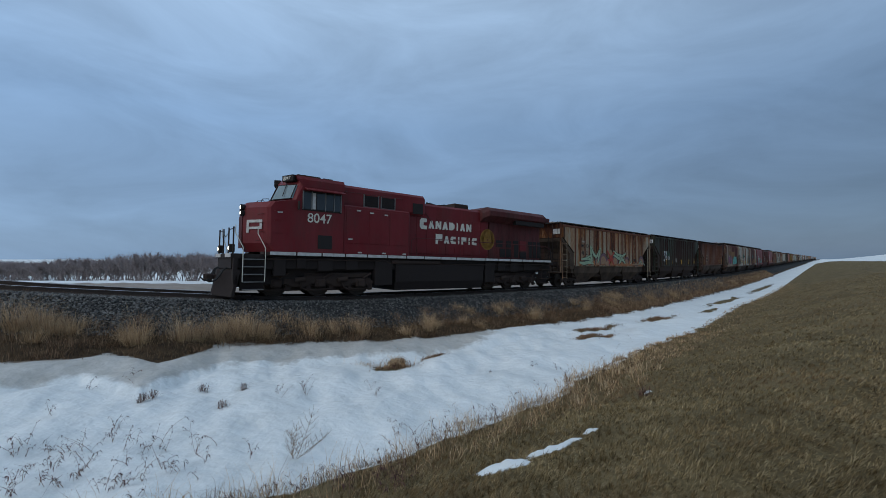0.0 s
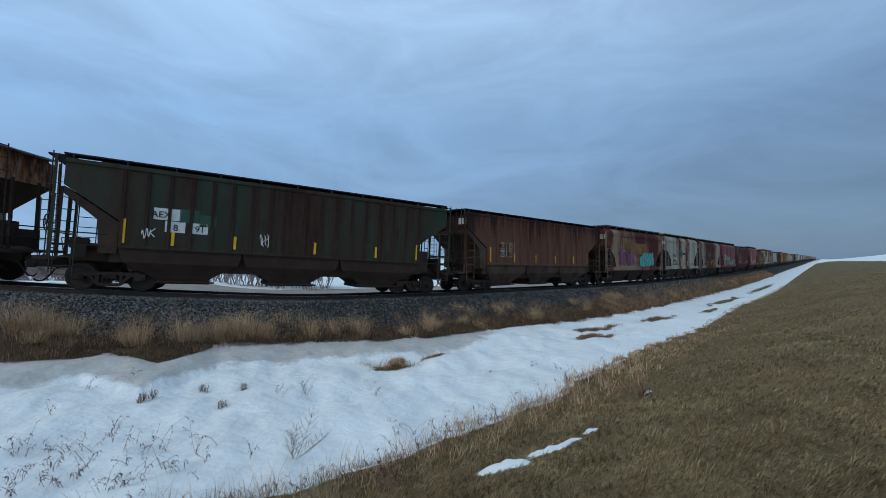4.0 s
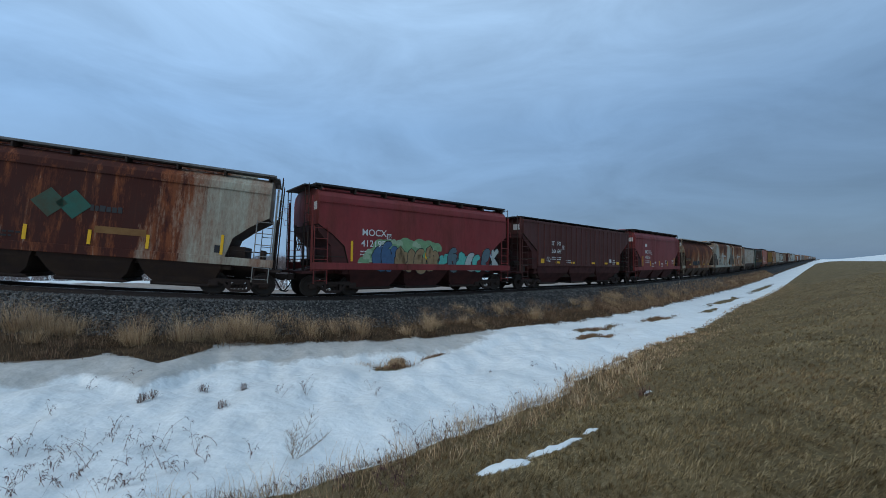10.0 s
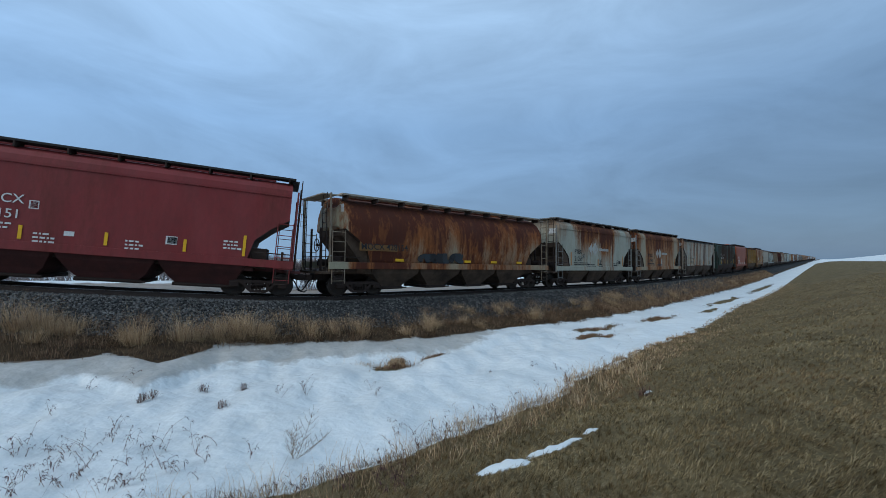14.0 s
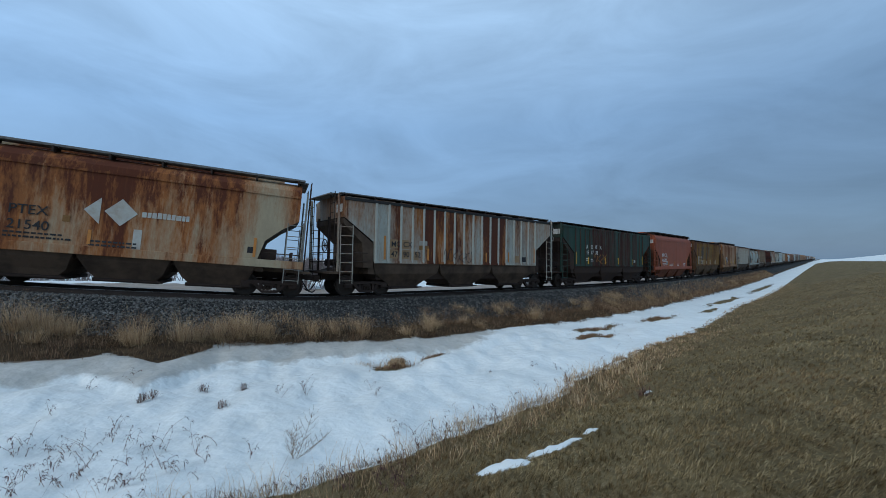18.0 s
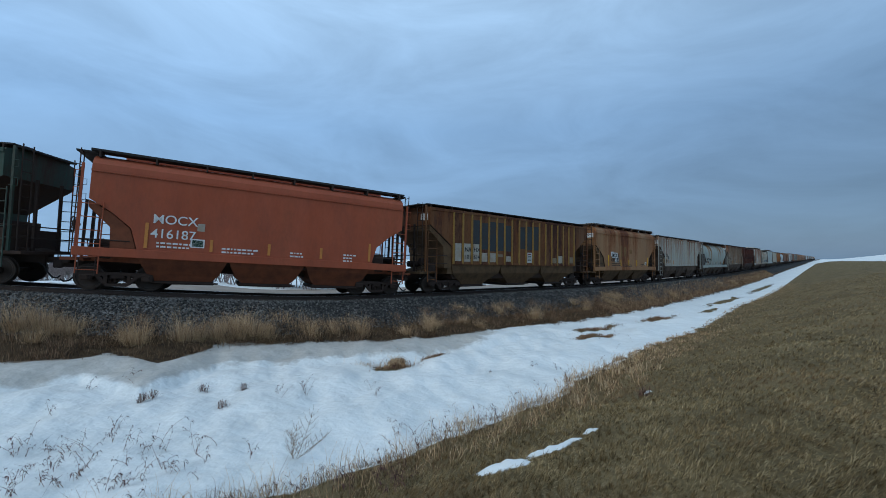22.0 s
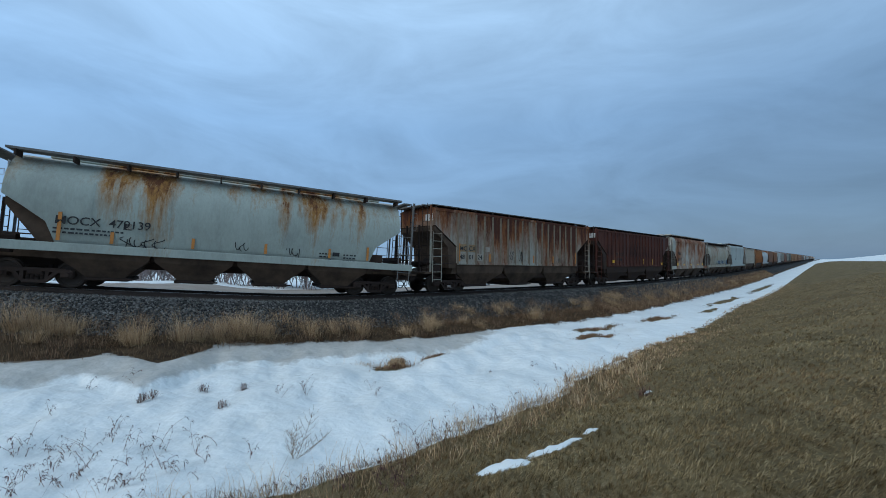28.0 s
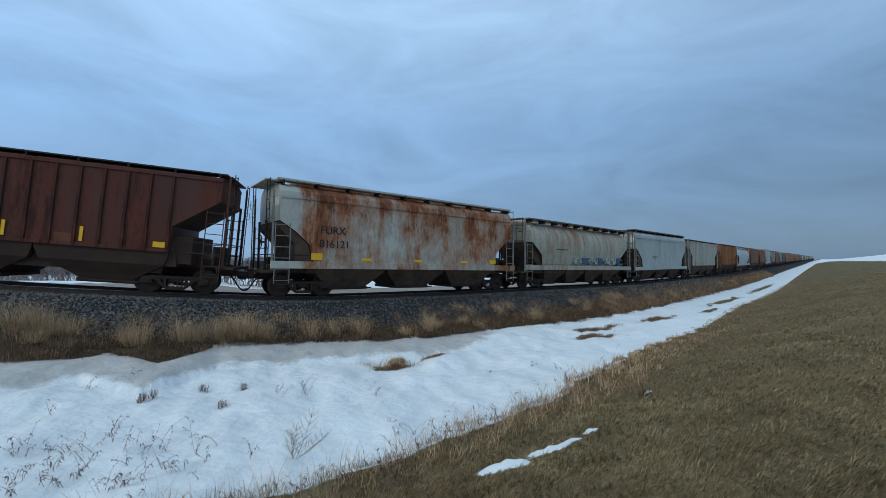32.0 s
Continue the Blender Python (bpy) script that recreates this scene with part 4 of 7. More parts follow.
        part("painted_patch", Shape().box(x, x + w, side(z + h / 2) + 0.002, side(z + h / 2) + 0.010, z, z + h), m, root)
    for f, z, w, n, ink in extra.get("bars", ()):
        x = -length / 2 + f * length
        sh = Shape()
        r = random.Random(int(f * 1000 + z * 10))
        for i in range(n):
            xx = x
            while xx < x + w * r.uniform(0.75, 1.0):
                q = r.uniform(0.05, 0.16)
                sh.box(xx, xx + q, side(z) - 0.004, side(z) + 0.004, z - i * 0.13, z - i * 0.13 + 0.06)
                xx += q + 0.045
        tagged(part("small_print", sh, ink, root), kind="stuff")
    for f, z, r_, m in extra.get("diamonds", ()):
        x = -length / 2 + f * length
        part("diamond_mark", Shape().prism([(x - r_, z), (x, z - r_), (x + r_, z), (x, z + r_)], side(z) - 0.004, side(z) + 0.004), m, root)
    for f, z, r_, m in extra.get("halves", ()):
        x = -length / 2 + f * length
        part("diamond_mark", Shape().prism([(x - r_, z), (x, z - r_), (x, z + r_)], side(z) - 0.004, side(z) + 0.004), m, root)
    for f, z, w, h, m in extra.get("marks", ()):      # a maker's name, as plain upright blocks
        x, end, r = -length / 2 + f * length, -length / 2 + f * length + w, random.Random(int(f * 900))
        while x < end:
            q = h * r.uniform(0.3, 0.55)
            part("name_block", Shape().box(x, x + q, side(z) - 0.004, side(z) + 0.004, z, z + h * r.choice((0.62, 0.66, 0.7))), m, root)
            x += q + h * 0.10
    for f, z, w, h, m in extra.get("patches", ()):
        x = -length / 2 + f * length
        part("reflector", Shape().box(x, x + w, side(z) - 0.012, side(z) + 0.004, z, z + h), m, root, "yellow reflective patch")
    if extra.get("over"):
        overpaint(root, length, -a + 0.9, pitch, side(2.5))
    if extra.get("mural"):
        MURALS[extra["mural"]](root, length, side(1.8) - (0.055 if ribbed else 0.008))
    for f0, f1, z0, z1, cols, sd, letters, thick in extra.get("spray", ()):
        graffiti(root, -length / 2 + f0 * length, -length / 2 + f1 * length, z0, z1, side((z0 + z1) / 2) - (0.055 if ribbed else 0.01), cols, sd, letters, thick)
    for f, z, w, h, m, sd in extra.get("tags", ()):
        scribble(root, -length / 2 + f * length, z, w, h, side(z + h / 2) - (0.055 if ribbed else 0.006), m, sd)
    part("end_plate", Shape().box(-a - 0.012, -a + 0.002, -1.35, -0.75, 3.75, 4.1), extra.get("plate_paint", M_WHITE), root)
    return root


# grime and the shade under the cars are both put into these colours
UNDERS = [plain("shaded_black_underframe", (0.048, 0.029, 0.022), 0.9, 0.0, 0.8, 1.6, (0.085, 0.052, 0.032)),
          plain("grimy_shaded_grey_underframe", (0.108, 0.070, 0.046), 0.9, 0.0, 0.9, 1.2, (0.030, 0.021, 0.016)),
          plain("grimy_shaded_maroon_underframe", (0.075, 0.022, 0.018), 0.8, 0.0, 0.6, 2.0, (0.03, 0.022, 0.02)),
          plain("grimy_shaded_orange_underframe", (0.20, 0.06, 0.025), 0.8, 0.0, 0.7, 2.0, (0.04, 0.026, 0.02)),
          plain("grimy_shaded_tan_underframe", (0.13, 0.075, 0.035), 0.85, 0.0, 0.7, 2.0, (0.03, 0.024, 0.02))]
M_WALK = plain("running_board_steel", (0.19, 0.185, 0.175), 0.7, 0.3, 0.5, 3.0)
M_WALK_DARK = plain("running_board_dark", (0.03, 0.028, 0.026), 0.7, 0.2, 0.5, 3.0)
M_OLD_ORANGE = plain("faded_orange_strip", (0.55, 0.22, 0.05), 0.7, 0.0, 0.4, 9.0, (0.25, 0.12, 0.06))
M_RIB_OCHRE = plain("ochre_rib", (0.29, 0.165, 0.040), 0.75, 0.0, 0.5, 3.0, (0.10, 0.05, 0.02))
M_RIB_PALE = plain("pale_rib", (0.47, 0.465, 0.40), 0.75, 0.0, 0.4, 2.0, (0.25, 0.12, 0.06))
M_POST = plain("weathered_post", (0.24, 0.235, 0.21), 0.8, 0.0, 0.6, 3.0, (0.13, 0.07, 0.04))
M_RIB_OLD = plain("weathered_rib", (0.25, 0.20, 0.14), 0.85, 0.0, 0.7, 2.0, (0.10, 0.04, 0.02))
M_RIB_RUST = plain("rusty_rib", (0.15, 0.055, 0.03), 0.85, 0.0, 0.5, 2.0, (0.05, 0.02, 0.014))
M_DIAMOND = plain("green_mark", (0.028, 0.115, 0.082), 0.7, 0.0, 0.3, 3.0, (0.10, 0.05, 0.03))
M_DIAMOND_OLD = plain("faded_green_mark", (0.05, 0.09, 0.06), 0.8, 0.0, 0.6, 2.0, (0.10, 0.04, 0.02))
M_SLATE = plain("slate_overpaint", (0.038, 0.045, 0.050), 0.75, 0.0, 0.35, 1.5, (0.10, 0.05, 0.02))
M_OLDTAN = plain("dull_tan_patch", (0.24, 0.19, 0.13), 0.85, 0.0, 0.7, 3.0, (0.15, 0.07, 0.03))
M_CHALK = plain("chalky_patch", (0.38, 0.35, 0.29), 0.8, 0.0, 0.7, 3.0, (0.28, 0.15, 0.07))
M_OCHRE = plain("ochre_patch", (0.24, 0.125, 0.042), 0.8, 0.0, 0.75, 1.6, (0.12, 0.045, 0.018))
SP_PINK, SP_TEAL, SP_GREEN, SP_LIME = (plain("spray_pink", (0.31, 0.075, 0.18), 0.6), plain("spray_turquoise", (0.12, 0.46, 0.38), 0.6), plain("spray_green", (0.20, 0.34, 0.17), 0.6), plain("spray_pale_green", (0.34, 0.44, 0.28), 0.6))
SP_ORANGE, SP_BLUE, SP_GREY, SP_TAN = (plain("spray_orange", (0.42, 0.15, 0.05), 0.6), plain("spray_blue", (0.06, 0.12, 0.22), 0.6), plain("spray_silver", (0.42, 0.46, 0.42), 0.6), plain("spray_tan", (0.30, 0.20, 0.10), 0.6))
M_TAN = plain("tan_patch", (0.33, 0.215, 0.115), 0.8, 0.0, 0.5, 2.5, (0.20, 0.09, 0.04))
M_PALE = plain("faded_white_mark", (0.50, 0.50, 0.45), 0.8, 0.0, 0.55, 2.2, (0.28, 0.13, 0.05))
M_MOSS = plain("green_overpaint", (0.035, 0.085, 0.055), 0.7, 0.0, 0.4, 2.0)
M_RED_BLOCK = plain("red_paint_patch", (0.20, 0.03, 0.028), 0.7, 0.0, 0.3)
SP_SLATE = plain("spray_slate", (0.10, 0.15, 0.17), 0.6)
SP_MAUVE = plain("spray_mauve", (0.17, 0.085, 0.10), 0.6)
SP_PEACH = plain("spray_peach", (0.36, 0.20, 0.11), 0.6)
SP_RED = plain("spray_red", (0.42, 0.05, 0.03), 0.6)
SP_PLUM = plain("spray_plum", (0.14, 0.07, 0.09), 0.6)

DEEP, WINE = (0.030, 0.012, 0.009), (0.075, 0.016, 0.012)
VY = lambda *fs: ("vy", [(f, 1.0 if i else 1.7) for i, f in enumerate(fs[:-1])] + [(fs[-1], 1.5)])
CARS = [
    (16.36, "ribbed", (0.330, 0.300, 0.205), 0.62, 1.1, "rusty cream ribbed hopper car with green graffiti along its side",
     dict(panels=True, rib=M_RIB_RUST, plate=M_RIB_RUST, streak=0.5, top=0.06, bands=((0.175, 0.35, 0.2, 0.2), (0.47, 0.35, 0.22, 0.3), (0.76, 0.5, 0.14, 0.3), (0.08, 0.5, 0.1, 0.5)),
          words=(("MO CX", 0.46, 0.184, 2.88, M_INK), ("48 21 91", 0.46, 0.184, 2.36, M_INK)), mural="green", blocks=((0.205, 3.25, 0.5, 0.12, M_CHALK), (0.745, 1.95, 0.55, 0.22, M_INK)),
          refl=("hy", [(0.301, 1.3), (0.42, 1.3), (0.556, 1.3), (0.686, 1.3), (0.84, 1.6)]), under=1)),
    (16.34, "ribbed", (0.020, 0.036, 0.018), 0.36, 2.2, "dark grimy green ribbed hopper car with small white plates",
     dict(rust_a=DEEP, rust_b=(0.05, 0.022, 0.014), grime=0.3, bands=((0.45, 2.0, 0.12, 0.0), (0.8, 1.5, 0.14, 0.0)), words=(("AEX", 0.4, 0.206, 2.68, M_INK), ("8 91", 0.4, 0.226, 2.24, M_INK)),
          blocks=((0.200, 2.60, 0.82, 0.42, M_WHITE), (0.222, 2.17, 0.62, 0.4, M_WHITE), (0.268, 2.17, 0.6, 0.4, M_WHITE), (0.248, 2.55, 0.62, 0.5, M_MOSS), (0.287, 2.45, 0.55, 0.45, M_MOSS)),
          refl=VY(0.126, 0.238, 0.362, 0.55, 0.72, 0.88), tags=((0.18, 1.9, 0.5, 0.35, M_WHITE, 4), (0.415, 1.85, 0.4, 0.5, M_WHITE, 5)), walk=M_WALK_DARK)),
    (15.58, "ribbed", (0.130, 0.055, 0.028), 0.60, 3.3, "rust-brown ribbed hopper car with yellow reflector strips",
     dict(panels=True, ribs=17, rust_a=(0.030, 0.011, 0.009), rust_b=(0.095, 0.030, 0.015), top=0.20, bands=((0.27, 1.3, -0.10, -0.6), (0.75, 2.2, -0.08, -0.6)), rib=M_RIB_RUST, words=(("MO CX", 0.42, 0.223, 2.52, M_INK), ("980 086", 0.42, 0.223, 2.06, M_INK)),
          blocks=((0.221, 2.44, 0.54, 0.42, M_TAN), (0.268, 2.44, 0.54, 0.42, M_TAN), (0.221, 1.98, 0.56, 0.42, M_CHALK), (0.268, 1.98, 0.6, 0.42, M_TAN)),
          refl=VY(0.164, 0.300, 0.438, 0.577, 0.722, 0.88), under=1, walk=M_WALK_DARK)),
    (13.12, "smooth", (0.300, 0.200, 0.120), 0.72, 4.4, "rusty maroon hopper car with pink and turquoise graffiti",
     dict(rust_a=WINE, rust_b=(0.14, 0.040, 0.022), bz=0.3, top=0.10, bands=((0.17, 0.5, -0.35, 0.3), (0.36, 1.3, -0.12, -0.4), (0.80, 1.2, 0.2, 0.0), (0.9, 0.4, -0.2, 0.2)), blocks=((0.398, 2.55, 3.3, 1.0, M_OCHRE), (0.293, 2.9, 1.4, 0.75, M_OCHRE)),
          spray=((0.205, 0.445, 1.52, 2.95, (SP_PINK, SP_PINK, SP_PLUM), 11, 7, 0.2), (0.548, 0.765, 1.56, 2.65, (SP_TEAL,), 12, 6, 0.34)),
          tags=((0.46, 1.65, 1.2, 0.32, M_INK, 3), (0.49, 2.2, 0.7, 0.35, M_INK, 6), (0.775, 1.62, 0.75, 0.75, M_INK, 7)), refl=("vo", [(0.20, 1.8)]), plate_paint=M_CHALK, trim=M_RIB_OLD)),
    (12.83, "smooth", (0.385, 0.365, 0.275), 0.22, 5.5, "rust-streaked pale grey hopper car with a green diamond mark",
     dict(words=(("PTEX", 0.44, 0.208, 2.44, M_INK), ("21099", 0.44, 0.205, 1.95, M_INK)), bz=0.05, streak=0.3, rust_a=(0.062, 0.018, 0.010), rust_b=(0.26, 0.09, 0.028), bands=((0.37, 0.72, 0.40, 0.28), (0.42, 0.7, 0.10, 0.5), (0.605, 0.62, 0.44, 0.05), (0.66, 0.7, 0.16, 0.5), (0.26, 0.6, 0.08, 0.3)),
          diamonds=((0.395, 2.84, 0.5, M_DIAMOND_OLD), (0.446, 2.84, 0.52, M_DIAMOND)), bars=((0.205, 1.78, 2.1, 2, M_INK), (0.49, 1.7, 1.2, 3, M_INK), (0.66, 1.7, 0.7, 3, M_INK)), marks=((0.487, 2.74, 1.25, 0.34, M_SLATE),), blocks=((0.30, 2.1, 0.25, 0.25, M_WHITE), (0.295, 1.82, 0.35, 0.27, M_TAN), (0.755, 1.62, 0.32, 0.22, M_INK)),
          refl=VY(0.165, 0.348, 0.482, 0.616, 0.815), trim=M_POST, plate_paint=M_WHITE)),
    (12.91, "smooth", (0.352, 0.330, 0.236), 0.44, 6.6, "heavily rusted tan hopper car with faded green diamonds",
     dict(bz=0.06, streak=0.25, rust_a=(0.060, 0.017, 0.012), rust_b=(0.22, 0.065, 0.024), bands=((0.47, 3.0, 0.20, 0.35), (0.45, 2.1, 0.26, 0.1), (0.75, 0.5, 0.14, 0.3), (0.25, 0.5, 0.10, 0.4)), diamonds=((0.413, 2.87, 0.5, M_DIAMOND_OLD), (0.464, 2.87, 0.5, M_DIAMOND)), words=(("PTEX", 0.4, 0.228, 2.45, M_SLATE), ("21245", 0.4, 0.228, 1.95, M_SLATE)),
          bars=((0.20, 1.75, 2.4, 2, M_INK),), marks=((0.50, 2.72, 0.9, 0.3, M_SLATE),), refl=VY(0.191, 0.371, 0.505, 0.636, 0.828), trim=M_POST, blocks=((0.514, 1.98, 1.5, 0.24, M_OCHRE), (0.80, 1.62, 0.22, 0.28, M_INK)))),
    (12.99, "smooth", (0.215, 0.030, 0.029), 0.20, 7.7, "faded red hopper car with dense graffiti along its sill",
     dict(rust_a=WINE, rust_b=(0.15, 0.035, 0.024), words=(("MOCX", 0.42, 0.216, 2.74, M_WHITE), ("412195", 0.42, 0.214, 2.24, M_WHITE)), bars=((0.212, 1.98, 1.4, 2, M_WHITE), (0.13, 1.35, 0.8, 2, M_WHITE)), bands=((0.42, 0.35, 0.14, 0.0), (0.7, 2.0, 0.05, 0.0)),
          mural="cloud", spray=((0.262, 0.545, 1.10, 2.30, (SP_TAN, SP_TAN, SP_BLUE), 21, 6, 0.30), (0.56, 0.885, 1.12, 2.28, (SP_GREY, SP_TEAL, SP_GREY, SP_SLATE), 22, 7, 0.24)), refl=("vy", [(0.17, 1.8), (0.335, 1.0), (0.49, 1.0), (0.64, 1.0), (0.80, 1.5)]), blocks=((0.316, 2.62, 0.24, 0.26, M_WHITE), (0.32, 2.65, 0.18, 0.2, M_RED_BLOCK)), under=2, walk=M_WALK_DARK)),
    (16.08, "ribbed", (0.085, 0.026, 0.021), 0.30, 8.8, "dark maroon ribbed hopper car with white stencils",
     dict(rust_a=(0.05, 0.018, 0.014), rust_b=(0.09, 0.03, 0.022), grime=0.25, words=(("IT FX", 0.50, 0.241, 2.88, M_WHITE), ("366 645", 0.50, 0.235, 2.37, M_WHITE)), bars=((0.241, 2.05, 0.5, 2, M_WHITE), (0.275, 2.05, 0.6, 2, M_WHITE), (0.78, 1.95, 0.4, 3, M_WHITE), (0.35, 1.85, 0.6, 2, M_WHITE)), blocks=((0.318, 2.65, 0.26, 0.26, M_WHITE), (0.321, 2.68, 0.18, 0.2, M_RED_BLOCK), (0.745, 1.82, 0.36, 0.26, M_WHITE)), tags=((0.20, 1.8, 0.6, 0.3, M_WHITE, 15),),
          refl=("hy", [(0.178, 2.2), (0.283, 1.0), (0.403, 1.0), (0.584, 1.0), (0.711, 1.0), (0.83, 1.6)]), under=2, walk=M_WALK_DARK)),
    (13.31, "smooth", (0.215, 0.031, 0.029), 0.18, 9.9, "faded red smooth-sided hopper car with white stencils",
     dict(rust_a=WINE, rust_b=(0.15, 0.035, 0.024), words=(("MOCX", 0.42, 0.23, 2.72, M_WHITE), ("412151", 0.42, 0.228, 2.22, M_WHITE)), bars=((0.227, 2.0, 1.2, 2, M_WHITE), (0.14, 1.35, 0.8, 2, M_WHITE), (0.35, 1.75, 0.6, 3, M_WHITE), (0.77, 2.05, 0.6, 3, M_WHITE), (0.54, 1.75, 0.5, 3, M_WHITE)),
          refl=("vy", [(0.185, 1.8), (0.325, 0.9), (0.498, 0.9), (0.676, 0.9), (0.828, 1.6)]), blocks=((0.228, 3.33, 0.5, 0.26, M_WHITE), (0.335, 2.58, 0.26, 0.28, M_WHITE), (0.338, 2.61, 0.2, 0.22, M_RED_BLOCK), (0.41, 1.78, 0.28, 0.16, M_WHITE), (0.63, 1.78, 0.36, 0.30, M_WHITE), (0.634, 1.81, 0.3, 0.24, M_INK)), under=2, walk=M_WALK_DARK)),
    (16.13, "round", (0.340, 0.290, 0.180), 0.92, 10.1, "rusty orange-brown round-sided hopper car with graffiti",
     dict(rust_a=(0.095, 0.026, 0.013), rust_b=(0.29, 0.095, 0.027), streak=0.25, bz=0.2, top=0.14, bands=((0.04, 0.55, -0.5, 0.0), (0.18, 1.4, 0.3, 0.0), (0.38, 0.8, 0.08, 0.0), (0.55, 0.9, 0.16, 0.2)), words=(("MOCX 428154", 0.4, 0.123, 2.12, M_INK),), blocks=((0.12, 2.06, 2.0, 0.4, M_OCHRE),), spray=((0.325, 0.50, 1.55, 2.25, (M_SLATE, M_INK), 31, 7, 0.2),),
          refl=("hy", [(0.256, 1.0), (0.40, 1.0), (0.532, 1.0), (0.66, 1.0), (0.8, 1.0)]), bays=4, walk=M_CHALK, trim=M_RIB_OLD, under=1)),
    (12.75, "smooth", (0.370, 0.345, 0.250), 0.42, 11.2, "rust-streaked cream grey hopper car with pale diamonds",
     dict(bz=0.10, top=0.14, rust_a=(0.095, 0.028, 0.014), rust_b=(0.30, 0.11, 0.032), bands=((0.40, 1.1, 0.24, 0.6), (0.60, 1.2, 0.32, 0.75), (0.68, 0.5, 0.16, 0.3), (0.25, 0.5, 0.08, 0.4), (0.18, 0.4, -0.2, 0.0), (0.84, 0.7, -0.2, 0.0)), words=(("PTEX", 0.44, 0.219, 2.40, M_INK), ("21059", 0.44, 0.218, 1.90, M_INK)),
          diamonds=((0.452, 2.80, 0.52, M_PALE),), halves=((0.418, 2.82, 0.5, M_PALE),), bars=((0.216, 1.72, 2.2, 2, M_INK), (0.36, 1.6, 1.4, 2, M_INK), (0.50, 1.62, 0.7, 2, M_INK), (0.69, 1.7, 0.7, 3, M_INK)), marks=((0.50, 2.70, 1.5, 0.3, M_PALE),), tags=((0.50, 1.6, 0.5, 0.5, M_INK, 18), (0.73, 1.6, 0.4, 0.5, M_SLATE, 19)), blocks=((0.31, 2.1, 0.26, 0.28, M_INK), (0.315, 2.13, 0.18, 0.22, M_CHALK), (0.76, 1.72, 0.36, 0.24, M_INK)),
          refl=("vo", [(0.179, 1.9), (0.489, 1.0), (0.82, 1.6)]), trim=M_POST, under=1)),
    (12.95, "smooth", (0.352, 0.275, 0.165), 0.60, 12.3, "rusty tan smooth-sided hopper car with pale diamonds",
     dict(bz=0.12, top=0.08, rust_a=(0.105, 0.030, 0.014), rust_b=(0.33, 0.12, 0.036), bands=((0.40, 2.2, 0.12, 0.2), (0.67, 0.5, 0.26, 0.1), (0.55, 1.6, 0.10, 0.6), (0.17, 0.5, -0.2, 0.0), (0.83, 0.5, -0.14, 0.0)), words=(("PTEX", 0.44, 0.251, 2.40, M_INK), ("21540", 0.44, 0.251, 1.90, M_INK)), diamonds=((0.483, 2.75, 0.48, M_PALE),), halves=((0.437, 2.74, 0.46, M_PALE),), bars=((0.247, 1.75, 2.0, 2, M_INK), (0.42, 1.65, 1.7, 2, M_SLATE)), marks=((0.53, 2.66, 1.4, 0.3, M_PALE),), blocks=((0.515, 1.5, 0.25, 0.7, M_PALE), (0.36, 2.25, 0.2, 0.22, M_OCHRE), (0.80, 1.7, 0.3, 0.24, M_INK)),
          refl=("vo", [(0.205, 1.8), (0.42, 1.0), (0.83, 1.5)]), trim=M_POST, under=1)),
    (16.32, "ribbed", (0.350, 0.340, 0.270), 0.46, 13.4, "pale grey ribbed hopper car with rust-brown panels",
     dict(panels=True, streak=0.45, bz=0.1, top=0.04, rib=M_RIB_PALE, plate=M_WALK_DARK, rust_a=(0.10, 0.032, 0.017), bands=((0.305, 0.6, 0.14, 0.5), (0.385, 0.75, 0.34, 0.0), (0.43, 0.35, 0.22, 0.3), (0.60, 0.45, 0.30, 0.3), (0.645, 0.35, 0.42, 0.0), (0.68, 0.3, 0.2, 0.0), (0.53, 0.6, 0.12, 0.5)), words=(("MO CX", 0.46, 0.188, 2.30, M_INK), ("47 90 52", 0.46, 0.188, 1.82, M_INK)),
          blocks=((0.187, 2.22, 0.52, 0.42, M_TAN), (0.226, 2.22, 0.52, 0.42, M_TAN), (0.187, 1.74, 0.52, 0.42, M_TAN), (0.226, 1.74, 0.52, 0.42, M_TAN), (0.262, 1.68, 0.52, 0.42, M_TAN), (0.296, 2.42, 0.5, 0.22, M_CHALK), (0.296, 2.2, 0.6, 0.2, M_OCHRE), (0.735, 1.68, 0.4, 0.4, M_TAN), (0.775, 1.72, 0.4, 0.3, M_INK)), tags=((0.39, 1.62, 1.2, 0.7, M_INK, 8), (0.45, 1.62, 1.2, 0.55, M_INK, 9)),
          refl=("vo", [(0.175, 2.2), (0.33, 1.2), (0.585, 1.0), (0.70, 1.2), (0.86, 1.8)]), under=1)),
    (16.46, "ribbed", (0.016, 0.052, 0.036), 0.22, 14.5, "dark green ribbed hopper car with white stencils",
     dict(panels=True, rust_a=(0.05, 0.018, 0.013), rust_b=(0.085, 0.030, 0.021), grime=0.2, bands=((0.37, 1.3, 0.30, 0.0), (0.50, 0.6, 0.2, 0.3), (0.62, 0.9, 0.26, 0.2), (0.15, 0.8, -0.2, 0.0)), words=(("A O K X", 0.5, 0.234, 2.82, M_WHITE), ("18 17 38", 0.5, 0.231, 2.40, M_WHITE)), bars=((0.225, 2.05, 0.5, 2, M_WHITE), (0.27, 2.0, 0.5, 2, M_WHITE)), tags=((0.30, 1.7, 2.0, 0.8, M_OLD_ORANGE, 17),),
          refl=VY(0.151, 0.256, 0.419, 0.556, 0.729, 0.88), blocks=((0.735, 1.82, 0.4, 0.26, M_WHITE), (0.738, 1.85, 0.14, 0.2, M_INK), (0.749, 1.85, 0.14, 0.2, M_INK)), walk=M_WALK_DARK)),
